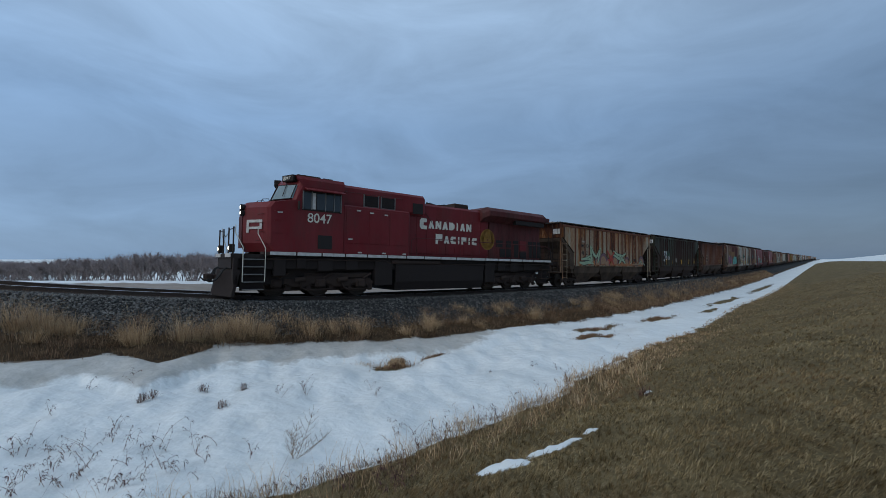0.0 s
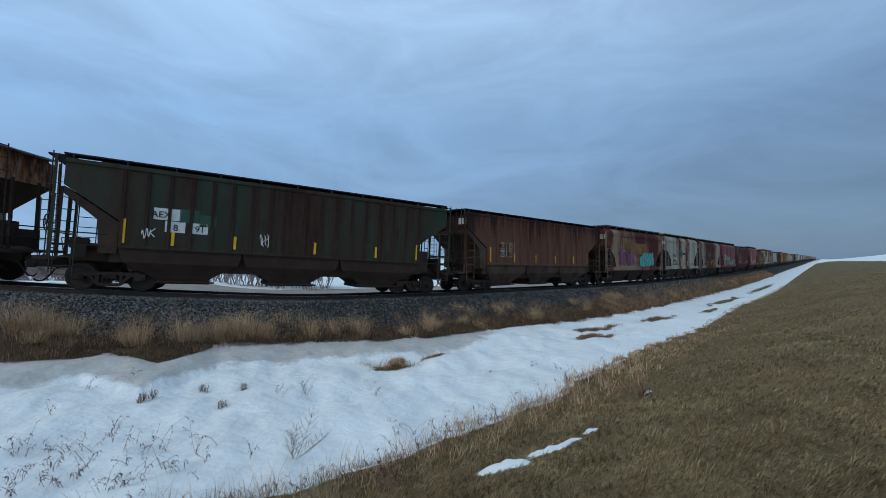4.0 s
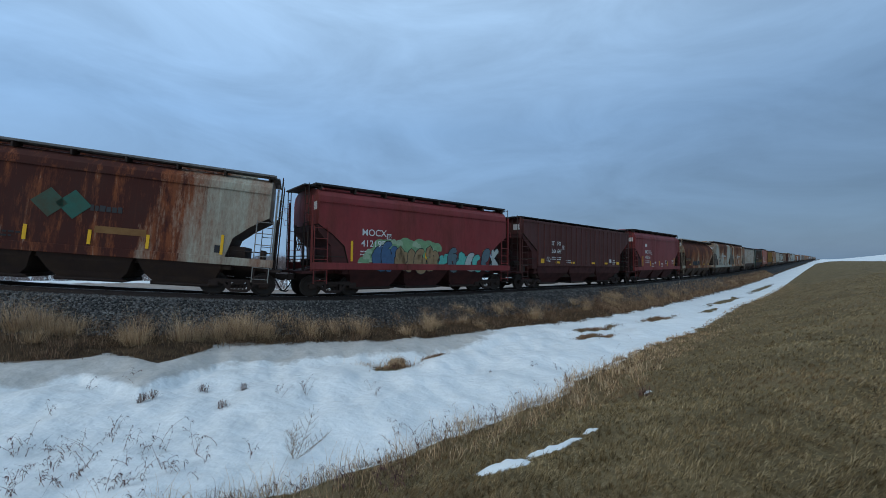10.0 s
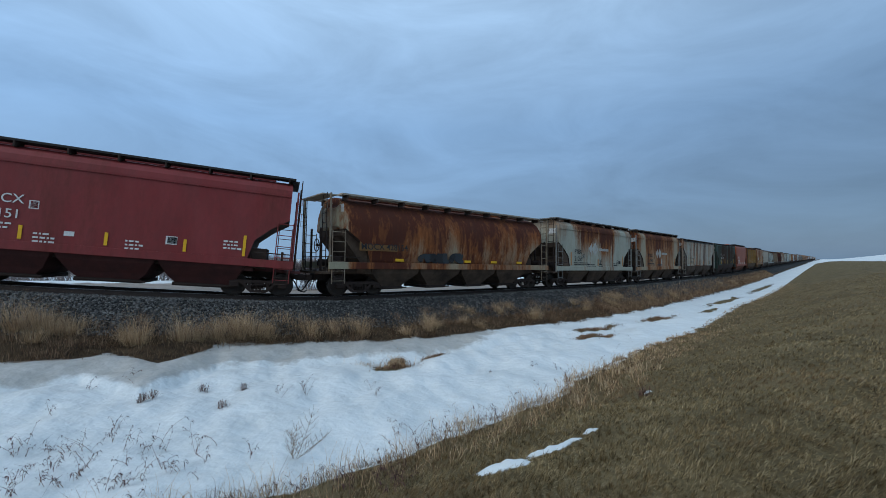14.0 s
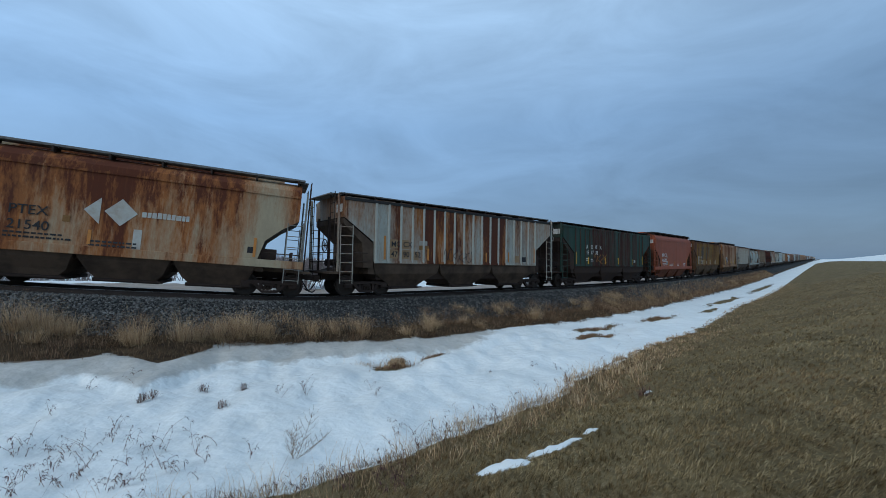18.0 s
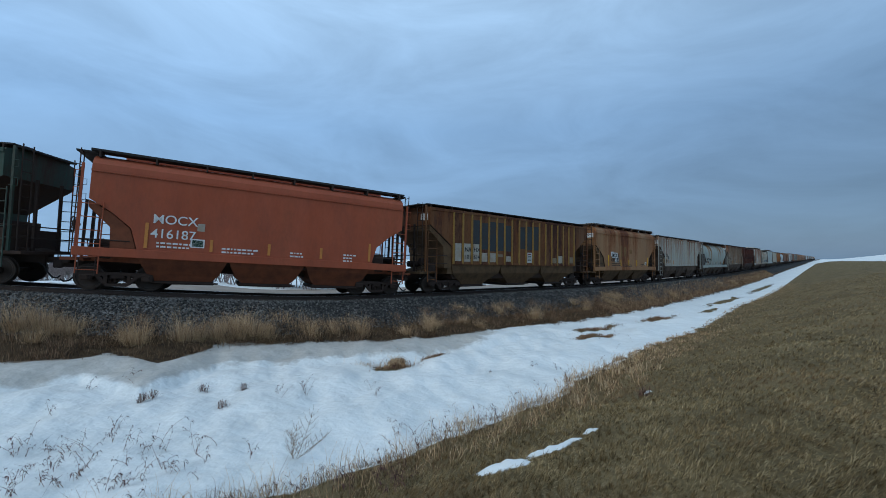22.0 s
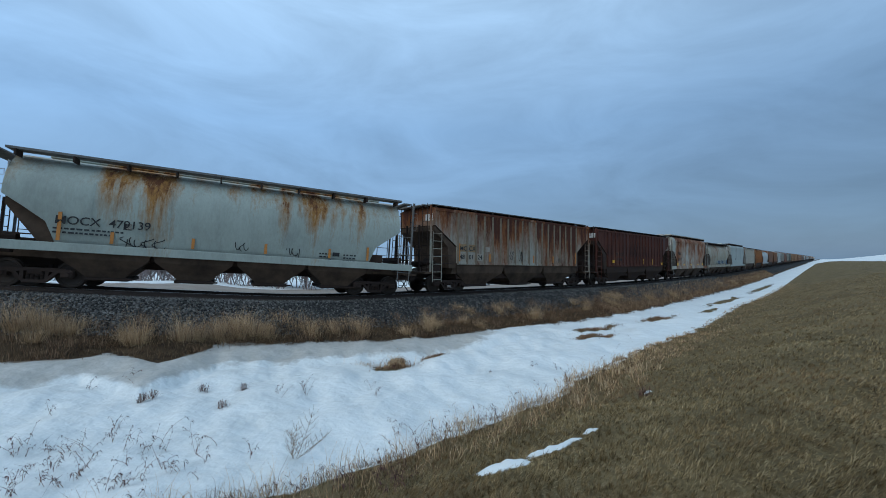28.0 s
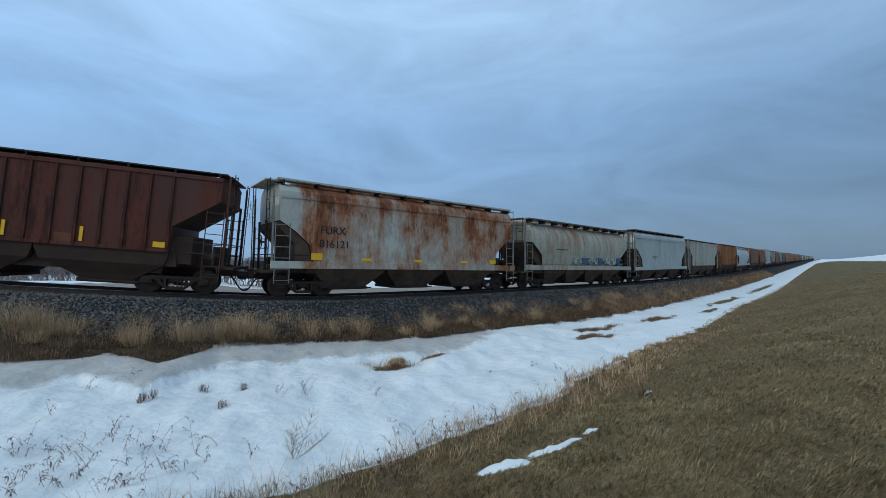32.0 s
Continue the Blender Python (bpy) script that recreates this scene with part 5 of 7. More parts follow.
    (13.05, "smooth", (0.330, 0.074, 0.030), 0.18, 15.6, "faded orange-red smooth-sided hopper car",
     dict(rust_a=(0.22, 0.05, 0.025), rust_b=(0.30, 0.09, 0.04), bz=0.05, words=(("MOCX", 0.46, 0.199, 2.47, M_WHITE), ("416187", 0.46, 0.197, 1.95, M_WHITE)), bars=((0.212, 1.74, 1.1, 2, M_WHITE), (0.37, 1.68, 1.4, 3, M_WHITE), (0.56, 1.68, 0.6, 3, M_WHITE), (0.73, 1.75, 0.5, 3, M_WHITE)), blocks=((0.291, 1.68, 0.45, 0.32, M_WHITE), (0.295, 1.72, 0.36, 0.24, M_MOSS), (0.305, 2.3, 0.24, 0.28, M_CHALK)),
          refl=("vo", [(0.188, 1.8), (0.343, 0.9), (0.498, 0.9), (0.656, 0.9), (0.822, 1.6)]), under=3, walk=M_WALK_DARK)),
    (16.30, "ribbed", (0.150, 0.068, 0.023), 0.55, 16.7, "brown ribbed hopper car with grey painted-over panels",
     dict(panels=True, rust_a=(0.058, 0.022, 0.015), rust_b=(0.155, 0.055, 0.019), rib=M_RIB_OCHRE, words=(("NA", 0.42, 0.199, 2.22, M_INK), ("HX", 0.42, 0.2415, 2.22, M_INK), ("101", 0.40, 0.199, 1.82, M_INK), ("614", 0.40, 0.2415, 1.82, M_INK)), over=True, under=4, walk=M_WALK_DARK)),
    (13.03, "smooth", (0.33, 0.165, 0.066), 0.28, 17.8, "faded orange-tan hopper car with a white number patch",
     dict(bz=0.06, top=0.06, rust_a=(0.13, 0.042, 0.018), rust_b=(0.25, 0.085, 0.030), bands=((0.305, 0.3, 0.16, 0.5), (0.365, 0.28, 0.28, 0.5), (0.415, 0.3, 0.36, 0.1), (0.483, 0.3, 0.34, 0.3), (0.595, 0.4, 0.24, 0.4), (0.22, 0.3, 0.1, 0.6)), blocks=((0.25, 2.34, 0.45, 0.36, M_WHITE), (0.262, 2.2, 1.05, 0.44, M_WHITE), (0.305, 1.84, 0.6, 0.4, M_WHITE), (0.392, 2.3, 0.22, 0.95, M_OCHRE), (0.43, 2.35, 0.5, 0.8, M_OCHRE), (0.52, 2.62, 0.5, 0.35, M_OCHRE), (0.77, 1.62, 0.34, 0.28, M_WHITE), (0.775, 1.66, 0.26, 0.2, M_INK)), words=(("MOCX", 0.44, 0.263, 2.26, M_INK), ("499332", 0.5, 0.247, 1.86, M_INK)), bars=((0.262, 1.7, 1.8, 2, M_INK), (0.42, 1.6, 1.9, 2, M_INK), (0.70, 1.65, 0.6, 3, M_INK)),
          refl=VY(0.217, 0.387, 0.505, 0.632, 0.82), under=4)),
    (16.31, "ribbed", (0.360, 0.340, 0.275), 0.42, 18.9, "pale grey ribbed hopper car with rust runs",
     dict(panels=True, streak=0.65, bz=0.05, top=0.10, rib=M_RIB_PALE, rust_a=(0.13, 0.045, 0.028), words=(("PL CX", 0.46, 0.107, 2.46, M_INK), ("21 011", 0.46, 0.108, 1.9, M_INK)), blocks=((0.107, 1.84, 0.5, 0.42, M_TAN), (0.145, 1.84, 0.5, 0.42, M_TAN), (0.185, 2.2, 0.5, 0.34, M_SLATE), (0.185, 1.8, 0.5, 0.36, M_TAN), (0.225, 1.84, 0.4, 0.3, M_TAN)), refl=("vo", [(0.098, 1.4), (0.30, 0.8), (0.88, 1.0)]), under=1)),
    (15.98, "round", (0.335, 0.355, 0.290), 0.20, 19.1, "pale grey-green cylindrical hopper car with black tags",
     dict(bays=4, top=0.10, rust_a=(0.12, 0.045, 0.02), rust_b=(0.34, 0.17, 0.05), bz=0.05, bands=((0.235, 0.05, 0.24, 0.7), (0.262, 0.05, 0.28, 0.5), (0.30, 0.16, 0.26, 0.85), (0.325, 0.10, 0.34, 0.45), (0.355, 0.05, 0.28, 0.5), (0.48, 0.05, 0.2, 0.6), (0.54, 0.05, 0.26, 0.4), (0.605, 0.05, 0.28, 0.5), (0.66, 0.22, 0.34, 0.75), (0.69, 0.08, 0.3, 0.4), (0.74, 0.05, 0.26, 0.5), (0.80, 0.05, 0.26, 0.5)), words=(("MOCX  479139", 0.40, 0.160, 2.16, M_INK),), bars=((0.157, 1.98, 1.9, 2, M_SLATE), (0.70, 1.75, 0.5, 3, M_INK), (0.765, 1.75, 0.5, 3, M_SLATE)), tags=((0.265, 1.55, 1.3, 0.5, M_INK, 44), (0.275, 1.5, 1.2, 0.45, M_INK, 45), (0.496, 1.65, 0.6, 0.5, M_INK, 42), (0.614, 1.55, 0.9, 0.55, M_INK, 43)),
          blocks=((0.275, 2.12, 0.24, 0.26, M_INK), (0.28, 2.15, 0.16, 0.2, M_CHALK), (0.735, 1.7, 0.3, 0.24, M_INK)), refl=("vo", [(0.142, 1.9), (0.256, 0.8), (0.408, 0.8), (0.566, 0.8), (0.726, 0.8), (0.86, 1.2)]), trim=M_WALK, under=1)),
    (16.27, "ribbed", (0.340, 0.310, 0.235), 0.74, 20.2, "rust-brown and grey ribbed hopper car",
     dict(panels=True, streak=0.4, top=0.16, rib=M_RIB_OLD, rust_a=(0.085, 0.028, 0.016), rust_b=(0.24, 0.085, 0.03), bands=((0.17, 0.5, -0.08, 0.0), (0.36, 1.6, 0.10, 0.2), (0.7, 2.0, 0.14, 0.2)), words=(("MO CX", 0.44, 0.158, 2.26, M_SLATE), ("48 01 24", 0.44, 0.158, 1.8, M_INK)), blocks=((0.157, 1.74, 0.5, 0.4, M_CHALK), (0.195, 1.74, 0.5, 0.4, M_CHALK), (0.232, 1.72, 0.5, 0.4, M_CHALK), (0.157, 2.2, 0.5, 0.4, M_TAN), (0.195, 2.2, 0.5, 0.4, M_TAN), (0.268, 2.25, 0.5, 0.25, M_CHALK), (0.72, 1.72, 0.3, 0.3, M_INK)), tags=((0.40, 1.75, 0.5, 0.6, M_INK, 51), (0.455, 1.7, 0.4, 0.7, M_INK, 52)),
          refl=("vo", [(0.153, 1.9), (0.299, 0.9), (0.55, 0.9), (0.68, 0.9), (0.86, 1.5)]), under=1)),
    (16.66, "ribbed", (0.065, 0.021, 0.015), 0.55, 21.3, "dark rust-maroon hopper car with yellow strips",
     dict(rust_a=(0.035, 0.013, 0.010), rust_b=(0.11, 0.032, 0.018), bands=((0.55, 2.5, 0.12, 0.0), (0.85, 0.5, -0.15, 0.3)), words=(("PL CX", 0.44, 0.212, 2.40, M_INK), ("195 05", 0.44, 0.212, 1.96, M_INK)), blocks=((0.209, 1.86, 0.6, 0.86, M_RIB_RUST), (0.247, 1.86, 0.6, 0.86, M_RIB_RUST), (0.209, 1.60, 0.6, 0.2, M_RIB_RUST), (0.247, 1.6, 0.6, 0.2, M_RIB_RUST), (0.655, 1.62, 0.6, 0.3, M_RIB_RUST)), refl=("vy", [(0.315, 1.0), (0.438, 1.0), (0.572, 1.0), (0.701, 1.0)]), patches=((0.188, 1.80, 0.42, 0.2, M_YELLOW), (0.83, 1.66, 0.42, 0.2, M_YELLOW)), walk=M_WALK_DARK)),
    (14.98, "smooth", (0.440, 0.420, 0.330), 0.62, 22.4, "white hopper car with orange rust blotches",
     dict(bz=0.7, streak=0.25, top=0.03, rust_a=(0.15, 0.045, 0.022), rust_b=(0.34, 0.13, 0.05), bands=((0.05, 0.6, -0.4, 0.0), (0.17, 0.7, 0.06, 0.0), (0.36, 0.5, 0.10, 0.5), (0.45, 0.6, 0.10, 0.3)), words=(("FURX", 0.46, 0.164, 2.68, M_INK), ("816121", 0.46, 0.162, 2.1, M_INK)), refl=("hy", [(0.122, 2.2), (0.312, 1.0), (0.50, 1.0), (0.7, 1.0), (0.88, 1.8)]), trim=M_POST, under=1, walk=M_RIB_PALE, tags=((0.1, 1.3, 0.8, 0.12, M_INK, 61),))),
    (15.85, "round", (0.400, 0.367, 0.266), 0.34, 23.5, "cream cylindrical hopper car with blue graffiti",
     dict(bays=4, streak=0.6, top=0.05, spray=((0.4, 0.88, 1.6, 2.4, (SP_BLUE, SP_GREY), 71, 7, 0.16),), bars=((0.25, 2.6, 1.6, 1, M_INK),), trim=M_POST, under=1)),
    (15.51, "smooth", (0.400, 0.421, 0.360), 0.06, 24.6, "clean pale grey-green smooth hopper car", dict(bars=((0.3, 2.4, 1.4, 2, M_INK),), trim=M_POST, under=1)),
    (16.12, "ribbed", (0.360, 0.359, 0.295), 0.25, 25.7, "pale grey ribbed hopper car", dict(rib=M_RIB_PALE, under=1)),
    (16.12, "ribbed", (0.380, 0.200, 0.100), 0.6, 26.8, "rusty orange ribbed hopper car", dict(panels=True)),
]
POOL = [("ribbed", (0.20, 0.24, 0.20), 0.3, "weathered grey-green ribbed hopper car"), ("smooth", (0.4, 0.25, 0.14), 0.55, "rusty tan smooth-sided hopper car"), ("ribbed", (0.02, 0.06, 0.045), 0.2, "dark green ribbed hopper car"),
        ("smooth", (0.12, 0.035, 0.028), 0.4, "dark maroon smooth hopper car"), ("round", (0.48, 0.51, 0.48), 0.15, "pale grey cylindrical hopper car"), ("smooth", (0.42, 0.43, 0.38), 0.3, "weathered grey smooth-sided hopper car"), ("ribbed", (0.13, 0.05, 0.025), 0.5, "rusty brown ribbed hopper car")]
rng = random.Random(5)
for i in range(56):
    kind, paint, rust, text = POOL[rng.randrange(len(POOL))]
    CARS.append((rng.uniform(15.6, 16.9), kind, paint, rust, 30 + i * 1.1, text, {"near": False, "under": rng.randrange(2)}))
for spec in CARS:
    for text, size, f, z, ink in spec[6].get("words", ()):
        for piece in (text.split() if spec[1] == "ribbed" else [text]):
            text_mesh(piece, size * 0.8 if spec[1] == "ribbed" else size, ink)

GAP1, LOCO_LEN = 8.67, 20.25
# ---------------------------------------------------------------- the locomotive
M_RED = weathered("loco_red", (0.148, 0.010, 0.013), 0.10, 0.4, rust_a=(0.09, 0.012, 0.012), rust_b=(0.15, 0.02, 0.018), grime=0.45)
M_RED_DARK = weathered("loco_sooty_red", (0.10, 0.014, 0.014), 0.40, 0.9, rust_a=(0.03, 0.012, 0.011), rust_b=(0.06, 0.015, 0.013), grime=0.55)
M_CREAM = plain("cream_lettering", (0.66, 0.63, 0.54), 0.6, 0.0, 0.3, 5.0, (0.25, 0.2, 0.16))
M_GOLD = plain("gold_emblem", (0.26, 0.13, 0.02), 0.6, 0.0, 0.7, 4.0, (0.12, 0.05, 0.02))
M_GRILLE = plain("dark_grille", (0.022, 0.018, 0.017), 0.8, 0.1, 0.4, 12.0)
M_STRIPE = plain("white_stripe", (0.55, 0.54, 0.51), 0.7, 0.0, 0.6, 4.0, (0.2, 0.15, 0.12))
kg = Mat("cab_glass", 0.05, 0.0, 0.6)
M_GLASS = kg.done((0.025, 0.03, 0.033))
ks = Mat("windscreen_glass", 0.12, 0.0, 0.6)
M_SCREEN = ks.done((0.17, 0.22, 0.22))
kl = Mat("lamp_lens", 0.2)
kl.b.inputs["Emission Color"].default_value = (1.0, 0.93, 0.75, 1)
kl.b.inputs["Emission Strength"].default_value = 2.2
M_LAMP = kl.done((0.9, 0.88, 0.8))


def loco_side_frame():
    sh = Shape()
    sh.prism([(-2.55, 0.02), (-2.35, 0.20), (-1.2, 0.16), (-0.6, 0.30), (0.6, 0.30), (1.2, 0.16), (2.35, 0.20), (2.55, 0.02), (2.45, -0.10), (1.5, -0.02), (1.2, -0.16), (0.7, -0.16), (0.4, -0.02), (-0.4, -0.02), (-0.7, -0.16), (-1.2, -0.16), (-1.5, -0.02), (-2.45, -0.10)], -0.09, 0.09)
    for x in (-1.9, 0, 1.9):
        sh.box(x - 0.24, x + 0.24, -0.16, 0.08, -0.2, 0.18, 0.05)
        sh.cyl((x, -0.22, -0.02), (x, -0.14, -0.02), 0.13, 12)
        for dx in (-0.36, 0.36):
            for k in range(4):
                sh.cyl((x + dx, -0.02, -0.12 + 0.08 * k), (x + dx, -0.02, -0.08 + 0.08 * k), 0.085, 8)
    for x in (-0.95, 0.95):
        sh.cyl((x - 0.2, -0.18, 0.12), (x + 0.25, -0.18, 0.18), 0.11, 10)
        sh.tube([(x, -0.14, 0.1), (x + 0.1, -0.16, -0.2), (x + 0.35, -0.14, -0.3)], 0.03, 6)
    for x in (-1.9, 0, 1.9):          # brake rigging and journal guides between the wheels
        sh.box(x - 0.62, x - 0.40, -0.02, 0.10, -0.34, 0.1, 0.03).box(x + 0.40, x + 0.62, -0.02, 0.10, -0.34, 0.1, 0.03)
        sh.tube([(x - 0.6, -0.05, -0.3), (x + 0.6, -0.05, -0.26)], 0.03, 6)
        sh.cyl((x + 0.12, -0.12, 0.2), (x + 0.5, -0.12, 0.42), 0.05, 8)
    sh.box(-2.3, 2.3, 0.0, 0.1, 0.2, 0.44, 0.04)
    return sh.mesh("side_frame", (M_STEEL_DARK,))


def loco():
    root = tagged(new("locomotive"), "dark red diesel freight locomotive with cream lettering and black underframe", "locomotive")
    P = lambda name, sh, mat, parent=root, label="", m=None: part(name, sh, mat, parent, label, m)
    # cab and nose: one outline carried across the width, drawn in at the sides
    def cab_ring(y, nose, roof):
        return [(-9.55 + nose, y, 1.86), (-9.74 + nose, y, 2.2), (-9.78 + nose, y, 3.62), (-9.6 + nose, y, 3.86), (-8.45 + 0.7 * nose, y, 4.02), (-8.08 + 0.6 * nose, y, 4.88 - roof), (-7.72, y, 5.16 - roof), (-5.55, y, 5.16 - roof), (-5.55, y, 1.86)]
    P("cab", Shape().loft([cab_ring(-1.50, 1.00, 0.26), cab_ring(-1.42, 0.88, 0.12), cab_ring(-0.30, 0.22, 0), cab_ring(0.30, 0.22, 0), cab_ring(1.42, 0.88, 0.12), cab_ring(1.50, 1.00, 0.26)]), M_RED)
    P("roof_unit", Shape().box(-7.5, -6.4, -0.8, 0.8, 5.14, 5.23, 0.03).box(-6.2, -5.7, -0.6, 0.6, 5.14, 5.26, 0.04).cyl((-7.0, -0.3, 5.2), (-7.0, -0.3, 5.32), 0.1, 10), M_STEEL_DARK)
    for sgn in (-1, 1):      # each pane follows the bend of the cab front
        back = lambda y: 0.22 + 0.66 * max(0.0, y - 0.30) / 1.12
        low = [(-8.44 + 0.7 * back(y), y, 4.08) for y in (0.10, 0.35, 1.34)]
        high = [(-8.12 + 0.62 * back(y), y, 4.74 - 0.05 * y) for y in (0.10, 0.35, 1.30)]
        ring = [(x, sgn * y, z) for x, y, z in low + high[::-1]]
        w = P("windshield", Shape().loft([[(x - 0.085, y, z) for x, y, z in ring], [(x + 0.05, y, z) for x, y, z in ring]]), M_SCREEN, label="grey-green cab windscreen")
        P("wiper", Shape().cyl((-7.92, sgn * 0.75, 4.76), (-8.12, sgn * 0.85, 4.2), 0.016, 5), M_BLACK, w)
        P("window_seal", Shape().tube([(x - 0.08, y, z) for x, y, z in ring + ring[:1]], 0.02, 5), M_BLACK, w)
    side_x = ((-7.42, -7.10, M_GLASS), (-7.04, -6.90, M_STRIPE), (-6.84, -6.48, M_GLASS), (-6.42, -6.08, M_GLASS), (-6.0, -5.75, M_GLASS))
    for s in (-1, 1):
        P("window_frame", Shape().box(-7.48, -5.68, s * 1.5 - 0.012, s * 1.5 + 0.012, 3.62, 4.44), M_BLACK)
        for x0, x1, mt in side_x:
            P("cab_window", Shape().box(x0, x1, s * 1.52 - 0.008, s * 1.52 + 0.008, 3.69, 4.37), mt if mt is M_GLASS else M_STRIPE)
        for x in (-7.46, -7.07, -6.45, -6.04, -5.71):
            P("window_bar", Shape().box(x - 0.025, x + 0.025, s * 1.53 - 0.012, s * 1.53 + 0.012, 3.65, 4.42), M_WALK)
        P("sunshade", Shape().loft([[(x, s * 1.48, 4.58), (x, s * 1.50, 4.54), (x, s * 1.86, 4.42), (x, s * 1.86, 4.45)] for x in (-7.4, -5.6)]), M_RED)
    for sgn in (-1, 1):      # number boards on the slanted brow of the cab
        brow = Matrix.Translation((-7.80, sgn * 0.85, 4.97)) @ pose(0, 0, 0, 0, 0, -20 * sgn)
        nb = P("number_board", Shape().box(-0.16, 0.16, -0.36, 0.36, -0.13, 0.13, 0.02), M_BLACK, m=brow)
        P("board_number", text_mesh("8047", 0.23, M_CREAM), M_CREAM, nb, m=Matrix(((0, 0, -1, -0.166), (-1, 0, 0, 0.27), (0, 1, 0, -0.08), (0, 0, 0, 1))))
    for z in (3.42, 3.65):
        h = P("headlight", Shape().cyl((-9.66, -0.3, z), (-9.50, -0.3, z), 0.12, 14), M_BLACK)
        P("lens", Shape().cyl((-9.67, -0.3, z), (-9.64, -0.3, z), 0.065, 14), M_LAMP, h)
    # nose mark: plain pale shapes
    slant = Matrix.Translation((-9.23, -0.86, 0)) @ pose(0, 0, 0, 0, 0, 30.5)
    P("nose_mark", Shape().box(-0.02, 0.0, -0.42, 0.40, 3.02, 3.13).box(-0.02, 0.0, 0.28, 0.40, 2.62, 3.02).box(-0.02, 0.0, -0.42, -0.30, 2.84, 3.02).box(-0.02, 0.0, -0.42, 0.28, 2.76, 2.85), M_STRIPE, m=slant)
    P("nose_door", Shape().box(-9.575, -9.55, -0.26, 0.26, 2.0, 3.3), M_RED_DARK)
    for z in (2.3, 2.65, 3.0, 3.35):
        P("nose_step", Shape().tube([(0.02, -0.5, z), (-0.08, -0.5, z), (-0.08, -0.2, z), (0.02, -0.2, z)], 0.012, 5), M_RED_DARK, m=slant)
    for x, z in ((-8.6, 3.5), (-8.6, 3.1), (-8.6, 2.6)):
        P("grab_iron", Shape().tube([(x, -1.43, z), (x - 0.02, -1.55, z), (x + 0.3, -1.55, z + 0.02), (x + 0.3, -1.5, z + 0.02)], 0.014, 5), M_RED)
    P("mirror", Shape().box(-7.7, -7.66, -1.75, -1.55, 3.6, 3.95, 0.01), M_BLACK)
    for y in (-0.5, 0.2, 0.7):
        P("nose_grab", Shape().tube([(-8.9, y, 3.90), (-8.85, y, 4.04), (-8.6, y, 4.08), (-8.55, y, 3.97)], 0.014, 5), M_BLACK)
    # electrical cabinet and hoods
    P("cabinet", Shape().box(-5.55, -1.85, -1.46, 1.46, 1.78, 4.05, 0.06), M_RED)
    P("cabinet_hood", Shape().box(-5.55, -0.65, -1.18, 1.18, 3.95, 4.99, 0.12), M_RED)
    P("engine_hood", Shape().box(-1.85, 4.4, -0.98, 0.98, 1.78, 4.66, 0.12), M_RED)
    P("radiator_housing", Shape().box(4.4, 9.35, -1.0, 1.0, 1.78, 4.1, 0.06), M_RED_DARK)
    wing = [(-1.05, 3.98), (-1.55, 4.30), (-1.55, 4.58), (-1.30, 4.80), (1.30, 4.80), (1.55, 4.58), (1.55, 4.30), (1.05, 3.98)]
    P("radiator_wing", Shape().loft([[(x, y * k, z - dz) for y, z in wing] for x, k, dz in ((3.6, 0.8, 0.10), (3.9, 1, -0.06), (9.25, 1, -0.06), (9.32, 0.97, 0.0))]), M_RED_DARK)
    P("radiator_end", Shape().box(9.25, 9.9, -1.4, 1.4, 4.38, 4.64, 0.03), M_RED_DARK)
    P("exhaust_stack", Shape().box(2.0, 3.1, -0.5, 0.5, 4.62, 4.98, 0.04), M_STEEL_DARK)
    horn = P("horn_base", Shape().cyl((1.0, 0, 4.5), (1.0, 0, 4.74), 0.04, 8).box(0.75, 1.25, -0.05, 0.05, 4.72, 4.77), M_BLACK)
    for x, d in ((0.75, -0.45), (1.0, -0.5), (1.25, 0.4), (1.1, 0.5)):
        P("horn_bell", Shape().cyl((x, 0.0, 4.82), (x + d * 0.5, 0.0, 4.82), 0.03, 8, 0.05).cyl((x + d * 0.5, 0, 4.82), (x + d, 0, 4.82), 0.05, 10, 0.10), M_BLACK, horn)
    for s in (-1, 1):
        for x0, x1 in ((-4.35, -3.6), (-3.4, -2.65)):
            g = P("intake_grille", Shape().box(x0, x1, s * 1.19 - 0.015, s * 1.19 + 0.015, 4.12, 4.62), M_GRILLE)
            P("grille_frame", Shape().box(x0 - 0.05, x1 + 0.05, s * 1.19 - 0.02, s * 1.19 + 0.018, 4.07, 4.11).box(x0 - 0.05, x0, s * 1.2 - 0.02, s * 1.2 + 0.02, 4.08, 4.66).box(x1, x1 + 0.05, s * 1.2 - 0.02, s * 1.2 + 0.02, 4.08, 4.66), M_WALK, g)
            for i in range(5):
                P("slat", Shape().box(x0, x1, s * 1.2 - 0.02, s * 1.2 + 0.02, 4.15 + i * 0.095, 4.18 + i * 0.095), M_BLACK, g)
        P("vent_panel", Shape().box(-1.5, -0.85, s * 1.19 - 0.012, s * 1.19 + 0.012, 4.02, 4.55), M_GRILLE)
        # hood doors with their gaps
        for i in range(9):
            x0 = -1.78 + i * 0.68
            d = P("hood_door", Shape().box(x0, x0 + 0.645, s * 0.985 - 0.015, s * 0.985 + 0.015, 2.02, 3.95, 0.01), M_RED)
            P("latch", Shape().box(x0 + 0.58, x0 + 0.63, s * 1.005 - 0.01, s * 1.005 + 0.01, 2.9, 3.02), M_RED_DARK, d)
